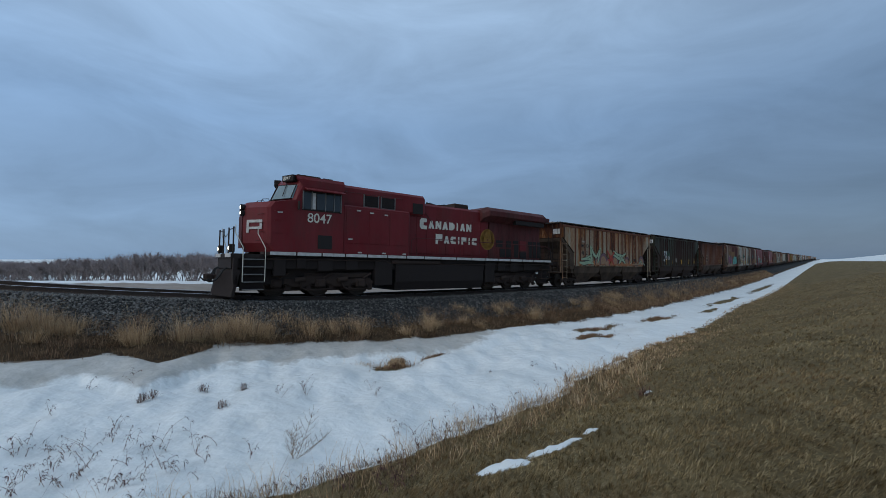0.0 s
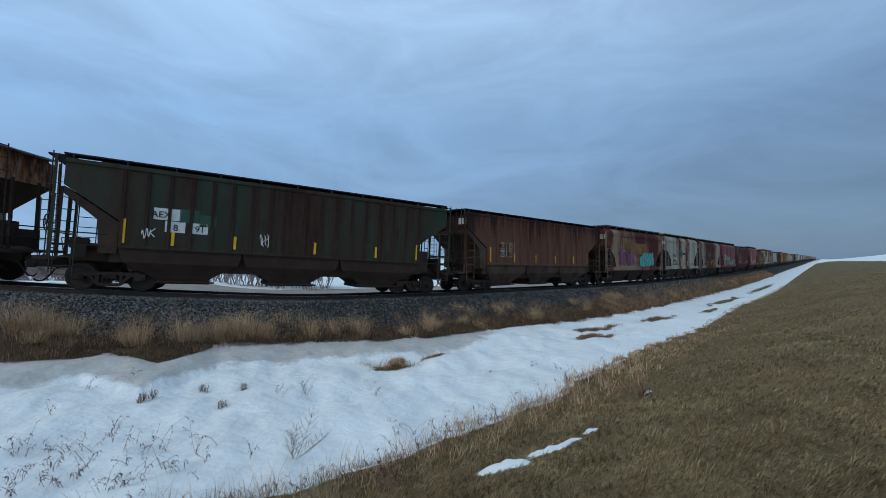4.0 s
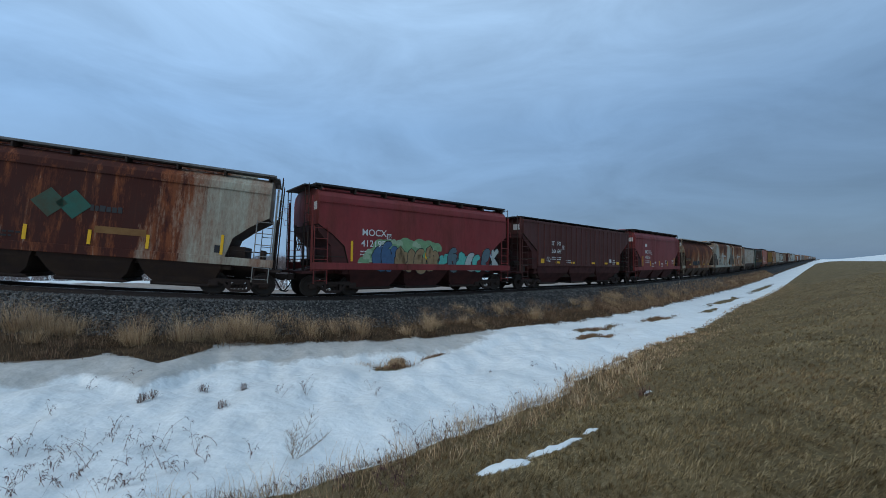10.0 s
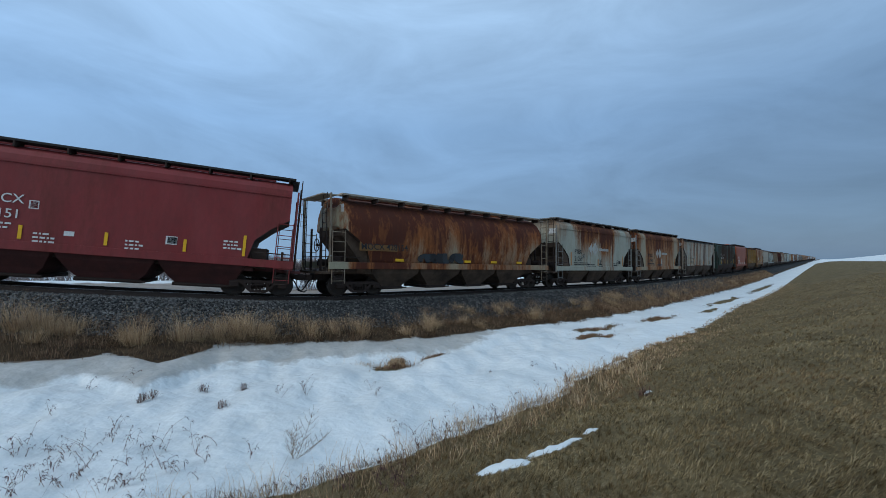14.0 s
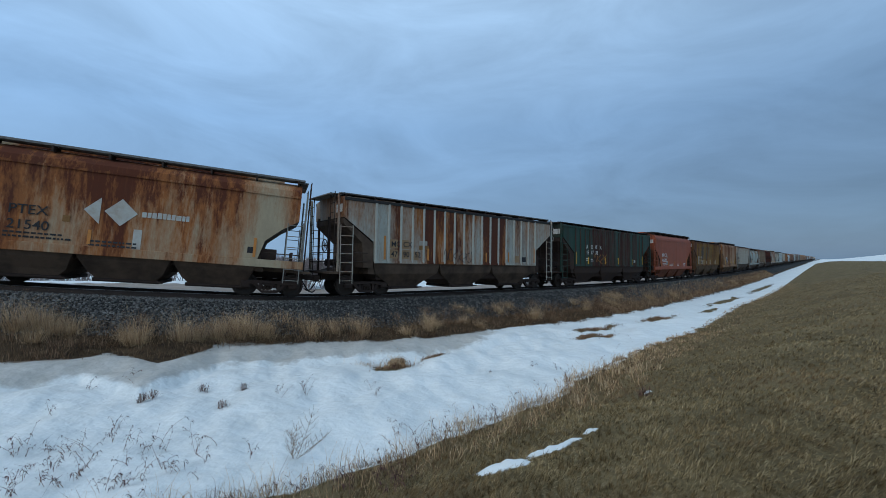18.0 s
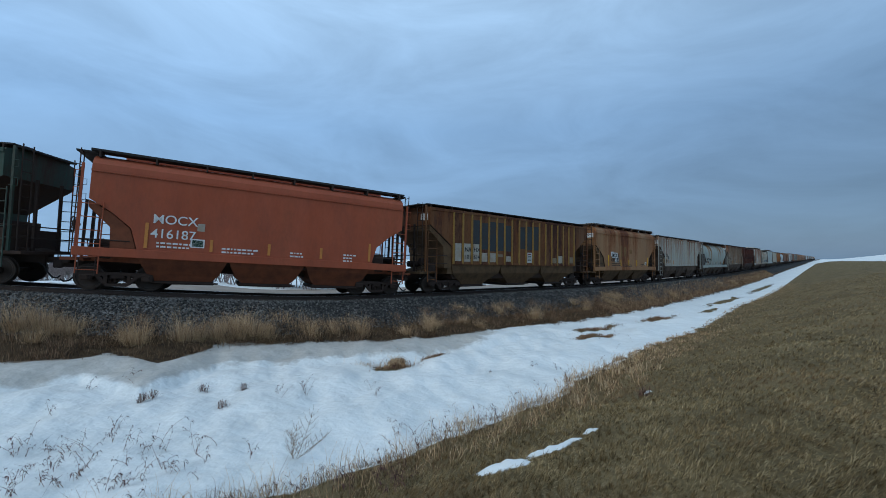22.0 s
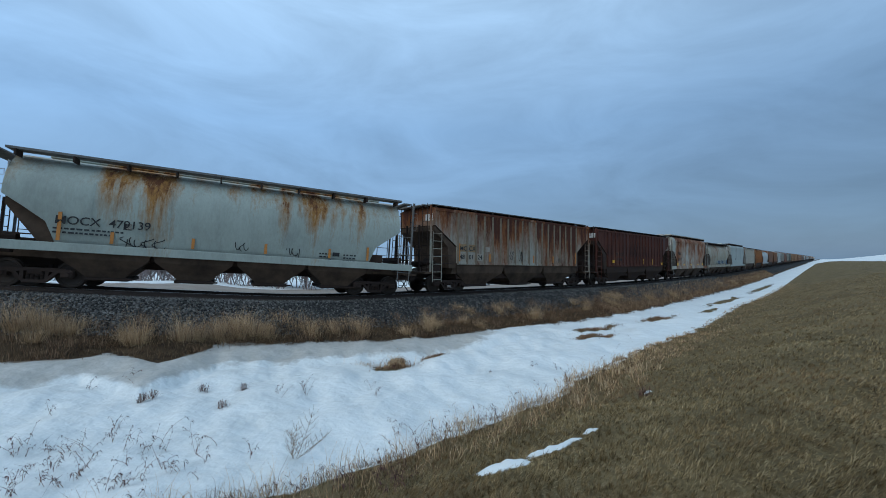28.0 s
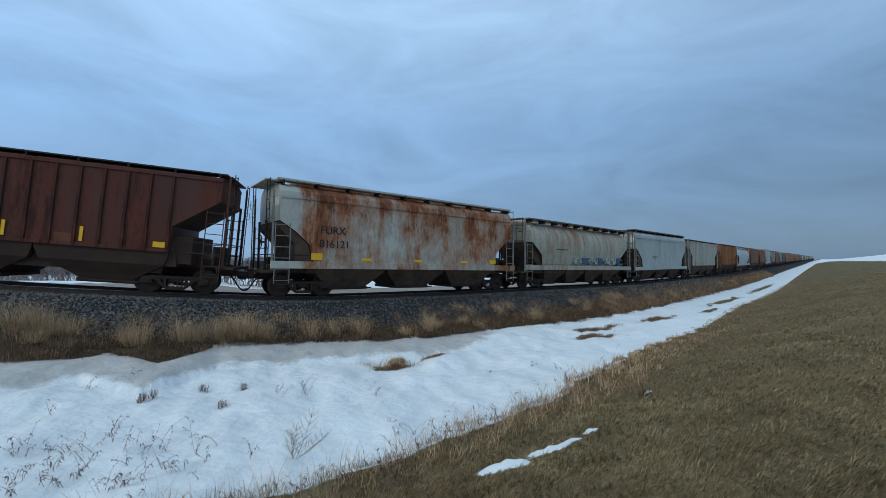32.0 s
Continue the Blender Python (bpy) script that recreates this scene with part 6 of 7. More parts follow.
        for i, (x0, x1, z0, z1, mt) in enumerate(((5.0, 5.6, 2.6, 3.0, M_GRILLE), (5.95, 6.4, 2.6, 3.0, M_GRILLE), (5.35, 5.85, 2.0, 2.5, M_GRILLE), (5.95, 6.4, 2.0, 2.5, M_GRILLE), (6.6, 7.1, 2.0, 3.05, M_GRILLE), (7.25, 7.9, 2.45, 3.05, M_RED), (7.25, 7.9, 1.95, 2.35, M_GRILLE), (8.1, 8.5, 2.0, 3.05, M_GRILLE), (8.6, 8.95, 2.0, 3.05, M_GRILLE), (9.05, 9.4, 2.0, 3.05, M_GRILLE))):
            P("access_door", Shape().box(x0, x1, s * 1.01 - 0.012, s * 1.01 + 0.012, z0, z1), mt)
        P("radiator_screen", Shape().box(6.3, 9.2, s * 1.25 - 0.22, s * 1.25 + 0.0, 4.0, 4.26, 0.02), M_GRILLE)
        # cabinet panels, rivet-like lift lugs and hatch
        for x0, x1 in ((-5.4, -4.25), (-4.2, -3.1), (-3.05, -1.95)):
            P("cabinet_panel", Shape().box(x0, x1, s * 1.465 - 0.012, s * 1.465 + 0.012, 2.35, 3.9, 0.008), M_RED)
        P("cab_hatch", Shape().box(-6.75, -6.1, s * 1.505 - 0.012, s * 1.505 + 0.012, 2.05, 2.62), M_GRILLE)
        for x, z in ((-8.5, 3.42), (-4.9, 3.8), (-4.2, 3.75), (-5.3, 2.5), (-3.4, 3.72), (-4.8, 1.92), (-3.5, 1.92), (-2.3, 1.92)):
            P("reflector", Shape().box(x, x + 0.2, s * 1.515 - 0.006, s * 1.515 + 0.006, z, z + 0.06), M_STRIPE)
        # walkway with its white edge
        P("walkway", Shape().box(-9.0, 10.0, s * 1.25 - 0.27, s * 1.25 + 0.27, 1.72, 1.86), M_STEEL_DARK)
        x = -8.75
        while x < 9.8:
            ln = 1.05
            P("edge_stripe", Shape().box(x, min(x + ln, 9.9), s * 1.53 - 0.008, s * 1.53 + 0.008, 1.74, 1.87), M_STRIPE)
            x += ln + 0.07
        rail = [(-1.75, s * 1.47, 1.8), (-1.75, s * 1.47, 2.62), (-1.5, s * 1.47, 2.78), (9.3, s * 1.47, 2.78), (9.9, s * 1.47, 2.6)]
        P("handrail", Shape().tube(rail, 0.02, 6), M_RED_DARK)
        for i in range(8):
            P("handrail_post", Shape().cyl((-1.4 + i * 1.5, s * 1.47, 1.75), (-1.4 + i * 1.5, s * 1.47, 2.78), 0.018, 6), M_RED_DARK)
        # corner steps
        for e in (-1, 1):
            st = P("step_well", Shape().box(e * 9.35 - 0.45, e * 9.35 + 0.45, s * 1.2 - 0.06, s * 1.2 + 0.0, 0.35, 1.66), M_BLACK)
            for i in range(5):
                z = 0.38 + i * 0.29
                P("step", Shape().box(e * 9.35 - 0.4, e * 9.35 + 0.4, s * 1.34 - 0.14, s * 1.34 + 0.14, z, z + 0.03), M_STEEL_DARK, st)
                P("step_edge", Shape().box(e * 9.35 - 0.4, e * 9.35 + 0.4, s * 1.485 - 0.008, s * 1.485 + 0.008, z - 0.005, z + 0.035), M_WALK if e < 0 else M_STEEL_DARK, st)
            for dx, bend in ((-0.42, 0.32), (0.42, 0.32)):
                P("step_rail", Shape().tube([(e * 9.35 + dx, s * 1.52, 0.7), (e * 9.35 + dx, s * 1.52, 1.75), (e * 9.35 + dx, s * 1.50, 2.0), (e * 9.35 + dx - 0.25, s * 1.30, 2.55), (e * 9.35 + dx - 0.25, s * 1.30, 2.85)], 0.017, 7), M_CREAM if e < 0 else M_STEEL_DARK)
    # writing on the side
    P("road_number", text_mesh("8047", 0.56, M_CREAM), M_CREAM, m=pose(-7.25, -1.512, 3.14, 90, 0, 0))
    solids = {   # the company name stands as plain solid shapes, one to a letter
        "round": ((0.2, 0), (0.95, 0), (0.95, 0.34), (0.5, 0.34), (0.5, 0.66), (0.95, 0.66), (0.95, 1), (0.2, 1), (0, 0.75), (0, 0.25)),
        "peak": ((0, 0), (0.36, 0), (0.5, 0.3), (0.64, 0), (1, 0), (0.66, 1), (0.34, 1)),
        "block": ((0, 0), (0.32, 0), (0.32, 0.45), (0.7, 0), (1, 0), (1, 1), (0.7, 1), (0.7, 0.5), (0.32, 1), (0, 1)),
        "bow": ((0, 0), (0.6, 0), (1, 0.3), (1, 0.7), (0.6, 1), (0, 1)), "bar": ((0.3, 0), (0.7, 0), (0.7, 1), (0.3, 1)),
        "flag": ((0, 0), (0.32, 0), (0.32, 0.38), (0.95, 0.38), (0.95, 1), (0, 1))}
    for x0, z0, w, h, row in ((-0.90, 3.36, 0.40, 0.42, ("round", "peak", "block", "peak", "bow", "bar", "peak", "block")), (0.20, 2.62, 0.40, 0.40, ("flag", "peak", "round", "bar", "flag", "bar", "round"))):
        x = x0
        for i, kind in enumerate(row):
            big, wide = (0.14 if i == 0 else 0.0), w * (1.25 if i == 0 else 0.62 if kind == "bar" else 1.0)
            P("letter_block", Shape().prism([(x + u * wide, z0 - big * 0.4 + v * (h + big)) for u, v in solids[kind]], -1.018, -1.006), M_CREAM)
            x += wide + 0.09
    em = P("emblem", Shape().turned([(0.62, 0), (0.62, -0.006), (0.54, -0.006), (0.54, 0)], -1.006, 28), M_GOLD, m=pose(4.25, 0, 3.0))
    P("shield", Shape().prism([(-0.30, 0.1), (0.30, 0.1), (0.30, -0.15), (0, -0.42), (-0.30, -0.15)], -1.014, -1.006).prism([(-0.32, 0.16), (0.30, 0.16), (0.22, 0.42), (-0.1, 0.48)], -1.014, -1.006), M_GOLD, em)
    # frame, tank, pilot
    P("frame", Shape().box(-10.15, 10.15, -1.3, 1.3, 1.18, 1.73, 0.02), M_BLACK)
    P("front_deck", Shape().box(-10.2, -9.0, -1.5, 1.5, 1.60, 1.76), M_BLACK)
    P("rear_deck", Shape().box(9.7, 10.2, -1.5, 1.5, 1.60, 1.76), M_BLACK)
    P("deck_stripe", Shape().box(-10.215, -10.2, -1.45, -0.45, 1.62, 1.76).box(-10.215, -10.2, 0.45, 1.45, 1.62, 1.76), M_STRIPE)
    for s_ in (-1, 1):
        P("brake_pipe", Shape().tube([(-8.9, s_ * 1.40, 1.58), (-3.2, s_ * 1.40, 1.60), (-3.0, s_ * 1.38, 1.50), (3.6, s_ * 1.38, 1.50), (9.3, s_ * 1.40, 1.58)], 0.03, 6), M_STEEL_DARK)
        P("hood_rail", Shape().tube([(-5.4, s_ * 1.20, 4.62), (-5.4, s_ * 1.27, 4.66), (-2.2, s_ * 1.27, 4.66), (-2.2, s_ * 1.20, 4.62)], 0.016, 5), M_RED_DARK)
        P("roof_rail", Shape().tube([(-1.2, s_ * 1.16, 4.62), (-0.5, s_ * 1.02, 4.1), (0.1, s_ * 1.02, 3.5)], 0.016, 5), M_STEEL_DARK)
    for x in (-7.3, -6.9, -6.1, -5.9):
        P("roof_antenna", Shape().cyl((x, 0.2, 5.18), (x, 0.2, 5.34), 0.03, 8).box(x - 0.12, x + 0.12, 0.12, 0.28, 5.32, 5.37), M_BLACK)
    tank = [(-1.42, 0.62), (-1.25, 0.20), (1.25, 0.20), (1.42, 0.62), (1.42, 1.45), (-1.42, 1.45)]
    P("fuel_tank", Shape().loft([[(x, y, z) for y, z in tank] for x in (-2.6, 3.5)]), M_BLACK)
    P("air_tank", Shape().cyl((-2.9, -1.36, 1.56), (0.2, -1.36, 1.56), 0.11, 12), M_STEEL_DARK)
    plow = [(-9.95, -1.5), (-10.4, -0.15), (-10.4, 0.15), (-9.95, 1.5)]
    P("snow_plow", Shape().loft([[(x, y, 1.15) for x, y in plow] + [(x + 0.12, y, 1.15) for x, y in reversed(plow)], [(x - 0.12, y, 0.55) for x, y in plow] + [(x + 0.0, y, 0.55) for x, y in reversed(plow)], [(x - 0.2, y, 0.14) for x, y in plow] + [(x - 0.08, y, 0.14) for x, y in reversed(plow)]]), M_BLACK)
    P("pilot", Shape().box(-10.1, -9.95, -1.5, 1.5, 0.6, 1.66), M_BLACK)
    # added dark filler blocks, closing the bright gaps between frame and trucks
    P("underframe_box", Shape().box(-9.0, -3.1, -0.98, 0.98, 0.55, 1.2, 0.03), M_BLACK)
    P("underframe_box", Shape().box(3.1, 9.0, -0.98, 0.98, 0.55, 1.2, 0.03), M_BLACK)
    for x, w, z0 in ((-3.3, 0.5, 0.45), (4.1, 0.4, 0.5), (-8.3, 0.25, 0.9), (-6.3, 0.35, 1.1), (6.3, 0.35, 1.1), (-7.4, 0.2, 1.2), (-5.0, 0.3, 1.15), (5.1, 0.3, 1.15), (7.5, 0.25, 1.2)):
        P("equipment_box", Shape().box(x - w, x + w, -1.4, -1.05, z0, 1.68, 0.03), M_BLACK)
    for e in (-1, 1):
        P("coupler", ME_COUPLER, M_STEEL_DARK, m=pose(e * 10.59, 0, 0, 0, 0, 0 if e < 0 else 180) @ pose(0.62 if e < 0 else 0.36, 0, 0))
        for y in (-0.95, -0.75, -0.5, 0.5, 0.75, 0.95):
            P("air_hose", ME_HOSE, M_RUBBER, m=pose(e * 10.2, y, 0.4 + 0.1 * abs(y), 0, 0, 0 if e < 0 else 180))
        for y in (-1.35, -0.5, 0.5, 1.35):
            P("deck_post", Shape().cyl((e * 10.1, y, 1.7), (e * 10.1, y, 2.78), 0.03, 7), M_BLACK)
        P("deck_chain", Shape().tube([(e * 10.1, -1.35, 2.7), (e * 10.1, -0.5, 2.7)], 0.018, 5).tube([(e * 10.1, 0.5, 2.7), (e * 10.1, 1.35, 2.7)], 0.018, 5).tube([(e * 10.1, -0.5, 2.6), (e * 10.12, 0, 2.42), (e * 10.1, 0.5, 2.6)], 0.012, 5), M_BLACK)
    for y in (-1.05, 1.05):
        d = P("ditch_light", Shape().box(-10.2, -10.0, y - 0.14, y + 0.14, 1.80, 2.12, 0.03), M_BLACK)
        P("lens", Shape().cyl((-10.225, y, 1.97), (-10.19, y, 1.97), 0.065, 14), M_LAMP, d)
    big, frame_me = wheelset_mesh(0.533, "wheelset"), loco_side_frame()
    for xc in (-6.3, 6.3):
        tr = part("truck", Shape().box(-2.4, 2.4, -0.85, 0.85, 0.75, 1.05, 0.04).box(-2.3, 2.3, -0.62, 0.62, 0.24, 0.76, 0.05).cyl((0, 0, 1.0), (0, 0, 1.2), 0.4, 14), M_STEEL_DARK, root, m=pose(xc, 0, 0))
        for y in (-1.06, 1.06):
            part("side_frame", frame_me, M_STEEL_DARK, tr, m=pose(0, y, 0.60, 0, 0, 0 if y < 0 else 180))
        for dx in (-1.9, 0, 1.9):
            TURNING.append((part("wheelset", big, M_WHEEL, tr, m=pose(dx, 0, 0.533)), root, dx, 0.533))
        TRUCKS.append((tr, root, xc))
    root.scale.x = LOCO_LEN / 21.3
    MOVING.append((root, LOCO_LEN))
    return root


loco()
for spec in CARS:
    car(spec)


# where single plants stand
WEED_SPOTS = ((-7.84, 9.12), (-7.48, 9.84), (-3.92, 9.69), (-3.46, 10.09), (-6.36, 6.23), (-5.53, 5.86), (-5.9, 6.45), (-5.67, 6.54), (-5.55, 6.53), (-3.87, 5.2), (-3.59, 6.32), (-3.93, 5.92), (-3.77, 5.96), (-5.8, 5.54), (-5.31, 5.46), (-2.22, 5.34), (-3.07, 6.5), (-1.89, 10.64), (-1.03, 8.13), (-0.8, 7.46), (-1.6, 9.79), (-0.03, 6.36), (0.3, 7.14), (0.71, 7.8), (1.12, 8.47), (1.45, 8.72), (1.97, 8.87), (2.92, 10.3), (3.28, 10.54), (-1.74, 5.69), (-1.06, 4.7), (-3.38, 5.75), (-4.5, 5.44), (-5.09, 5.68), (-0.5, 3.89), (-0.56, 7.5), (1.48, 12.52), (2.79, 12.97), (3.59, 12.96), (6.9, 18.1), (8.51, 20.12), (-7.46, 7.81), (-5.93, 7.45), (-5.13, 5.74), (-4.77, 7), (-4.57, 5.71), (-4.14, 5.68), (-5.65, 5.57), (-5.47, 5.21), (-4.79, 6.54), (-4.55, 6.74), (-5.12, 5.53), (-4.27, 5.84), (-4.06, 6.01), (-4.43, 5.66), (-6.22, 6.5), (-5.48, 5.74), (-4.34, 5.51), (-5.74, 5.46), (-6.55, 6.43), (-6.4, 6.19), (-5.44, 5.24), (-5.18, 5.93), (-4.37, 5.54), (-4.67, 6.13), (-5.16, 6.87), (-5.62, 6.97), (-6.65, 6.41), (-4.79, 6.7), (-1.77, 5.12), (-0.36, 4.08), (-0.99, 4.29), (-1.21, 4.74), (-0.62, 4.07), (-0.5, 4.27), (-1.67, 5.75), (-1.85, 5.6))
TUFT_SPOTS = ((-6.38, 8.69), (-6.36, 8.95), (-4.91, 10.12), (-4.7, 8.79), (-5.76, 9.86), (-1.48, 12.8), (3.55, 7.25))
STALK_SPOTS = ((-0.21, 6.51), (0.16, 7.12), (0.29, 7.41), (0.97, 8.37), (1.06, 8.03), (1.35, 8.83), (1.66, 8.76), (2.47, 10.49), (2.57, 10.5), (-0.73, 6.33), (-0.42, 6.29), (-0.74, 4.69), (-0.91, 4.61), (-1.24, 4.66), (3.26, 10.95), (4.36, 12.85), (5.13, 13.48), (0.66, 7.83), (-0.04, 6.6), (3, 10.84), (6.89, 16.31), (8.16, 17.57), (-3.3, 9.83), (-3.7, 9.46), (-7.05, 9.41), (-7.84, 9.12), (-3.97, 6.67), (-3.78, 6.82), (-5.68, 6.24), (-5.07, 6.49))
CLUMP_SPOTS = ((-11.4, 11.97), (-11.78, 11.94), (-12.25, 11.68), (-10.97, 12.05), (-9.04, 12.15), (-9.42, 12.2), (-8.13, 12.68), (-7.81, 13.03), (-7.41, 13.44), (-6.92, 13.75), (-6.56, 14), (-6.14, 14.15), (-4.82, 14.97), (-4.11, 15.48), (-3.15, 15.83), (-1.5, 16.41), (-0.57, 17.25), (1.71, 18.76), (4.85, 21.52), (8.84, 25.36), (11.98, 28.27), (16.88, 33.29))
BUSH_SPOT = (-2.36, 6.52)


# ---------------------------------------------------------------- stones, grass, weeds, trees
def surface(x, y):
    x, y = np.asarray(x, float), np.asarray(y, float)
    return ground_z(x, y)


def from_line(s, n):
    th = np.interp(s, SS, TH)
    return np.interp(s, SS, PX) + n * np.cos(th), np.interp(s, SS, PY) - n * np.sin(th)


def stone_material():
    k = Mat("ballast_stone", 0.9, 0.0, 0.2)
    c = k.mix(k.span(k.island(), 0, 1), (0.012, 0.013, 0.013), (0.27, 0.268, 0.255))
    c = k.mix(k.span(k.noise(14, 4), 0.35, 0.7, 0.0, 0.6), c, (0.060, 0.050, 0.042))
    c = k.mix(k.span(k.noise(0.8, 4), 0.45, 0.65, 0.0, 0.35), c, (0.035, 0.031, 0.027))
    return k.done(c)


def build_ballast():
    """Crushed stones over the near shoulder and between the ties."""
    r = np.random.RandomState(11)
    count = 34000
    u = r.uniform(0, 1, count)
    s = -24 + 26 * u + 60 * np.clip(u - 0.55, 0, 1) ** 1.5 * 2.6
    n = np.where(r.uniform(0, 1, count) < 0.8, r.uniform(0.95, 3.5, count), r.uniform(-1.0, 0.6, count))
    x, y = from_line(s, n)
    z = surface(x, y)
    size = r.uniform(0.022, 0.058, count) * (1 + np.clip(s, 0, 60) / 45)
    octa = np.array([(1, 0, 0), (0, 1, 0), (-1, 0, 0), (0, -1, 0), (0, 0, 1), (0, 0, -1)], float)
    tri = np.array([(0, 1, 4), (1, 2, 4), (2, 3, 4), (3, 0, 4), (1, 0, 5), (2, 1, 5), (3, 2, 5), (0, 3, 5)])
    a = r.uniform(0, 6.28, count)
    v = octa[None] * r.uniform(0.6, 1.25, (count, 6, 1)) * size[:, None, None]
    v = v + r.uniform(-0.25, 0.25, (count, 6, 3)) * size[:, None, None]
    c, d = np.cos(a)[:, None], np.sin(a)[:, None]
    vx, vy = v[..., 0] * c - v[..., 1] * d, v[..., 0] * d + v[..., 1] * c
    verts = np.stack([vx + x[:, None], vy + y[:, None], v[..., 2] * 0.8 + (z + size * 0.25)[:, None]], -1).reshape(-1, 3)
    faces = (tri[None] + 6 * np.arange(count)[:, None, None]).reshape(-1, 3)
    tagged(new("ballast_stones", raw_mesh("ballast_stones", verts, faces, stone_material())), "loose grey crushed stones along the track shoulder", "ballast", kind="stuff")


def straw_material(name, a, b, c, dark, patchy=False):
    k = Mat(name, 0.85, 0.0, 0.15)
    t = k.island()
    col = k.mix(k.span(t, 0.0, 0.55), a, b)
    col = k.mix(k.span(t, 0.55, 0.85), col, c)
    col = k.mix(k.span(t, 0.86, 0.90), col, dark)
    if patchy:     # worn and shaded lanes in the sward
        col = k.mix(k.span(k.noise(1.3, 5, 0.65), 0.42, 0.66, 0.0, 0.55), col, dark)
        col = k.mix(k.span(k.noise(0.5, 4, 0.6, (1, 1, 1), (7, 3, 0)), 0.45, 0.65, 0.0, 0.4), col, (0.21, 0.128, 0.064))
    return k.done(col)


def blades(name, x, y, height, width, lean, seed, material, label, category, bend=0.5, z=None, aim=None):
    """Bent, tapering blades: three triangles each, joined."""
    r = np.random.RandomState(seed)
    k = len(x)
    z = (surface(x, y) if z is None else z) - 0.01
    a, f = r.uniform(0, 6.28, k), r.uniform(0, 6.28, k)
    a = a if aim is None else aim + r.normal(0, 0.7, k)
    l = lean * r.uniform(0.2, 1.3, k) * height
    dx, dy = np.cos(a) * l, np.sin(a) * l
    wx, wy = np.cos(f) * width / 2, np.sin(f) * width / 2
    mid = 0.55
    p0 = np.stack([x - wx, y - wy, z], -1)
    p1 = np.stack([x + wx, y + wy, z], -1)
    cx, cy = x + dx * mid * bend, y + dy * mid * bend
    tip = np.sqrt(np.clip(height ** 2 - 0.6 * l ** 2, 0.0004, None))
    zm = z + np.minimum(0.5 * tip + 0.12 * height, height * mid)
    p2 = np.stack([cx - wx * 0.75, cy - wy * 0.75, zm], -1)
    p3 = np.stack([cx + wx * 0.75, cy + wy * 0.75, zm], -1)
    p4 = np.stack([x + dx, y + dy, z + tip], -1)
    verts = np.stack([p0, p1, p2, p3, p4], 1).reshape(-1, 3)
    tri = np.array([(0, 1, 3), (0, 3, 2), (2, 3, 4)])
    faces = (tri[None] + 5 * np.arange(k)[:, None, None]).reshape(-1, 3)
    return tagged(new(name, raw_mesh(name, verts, faces, material)), label, category, kind="stuff")


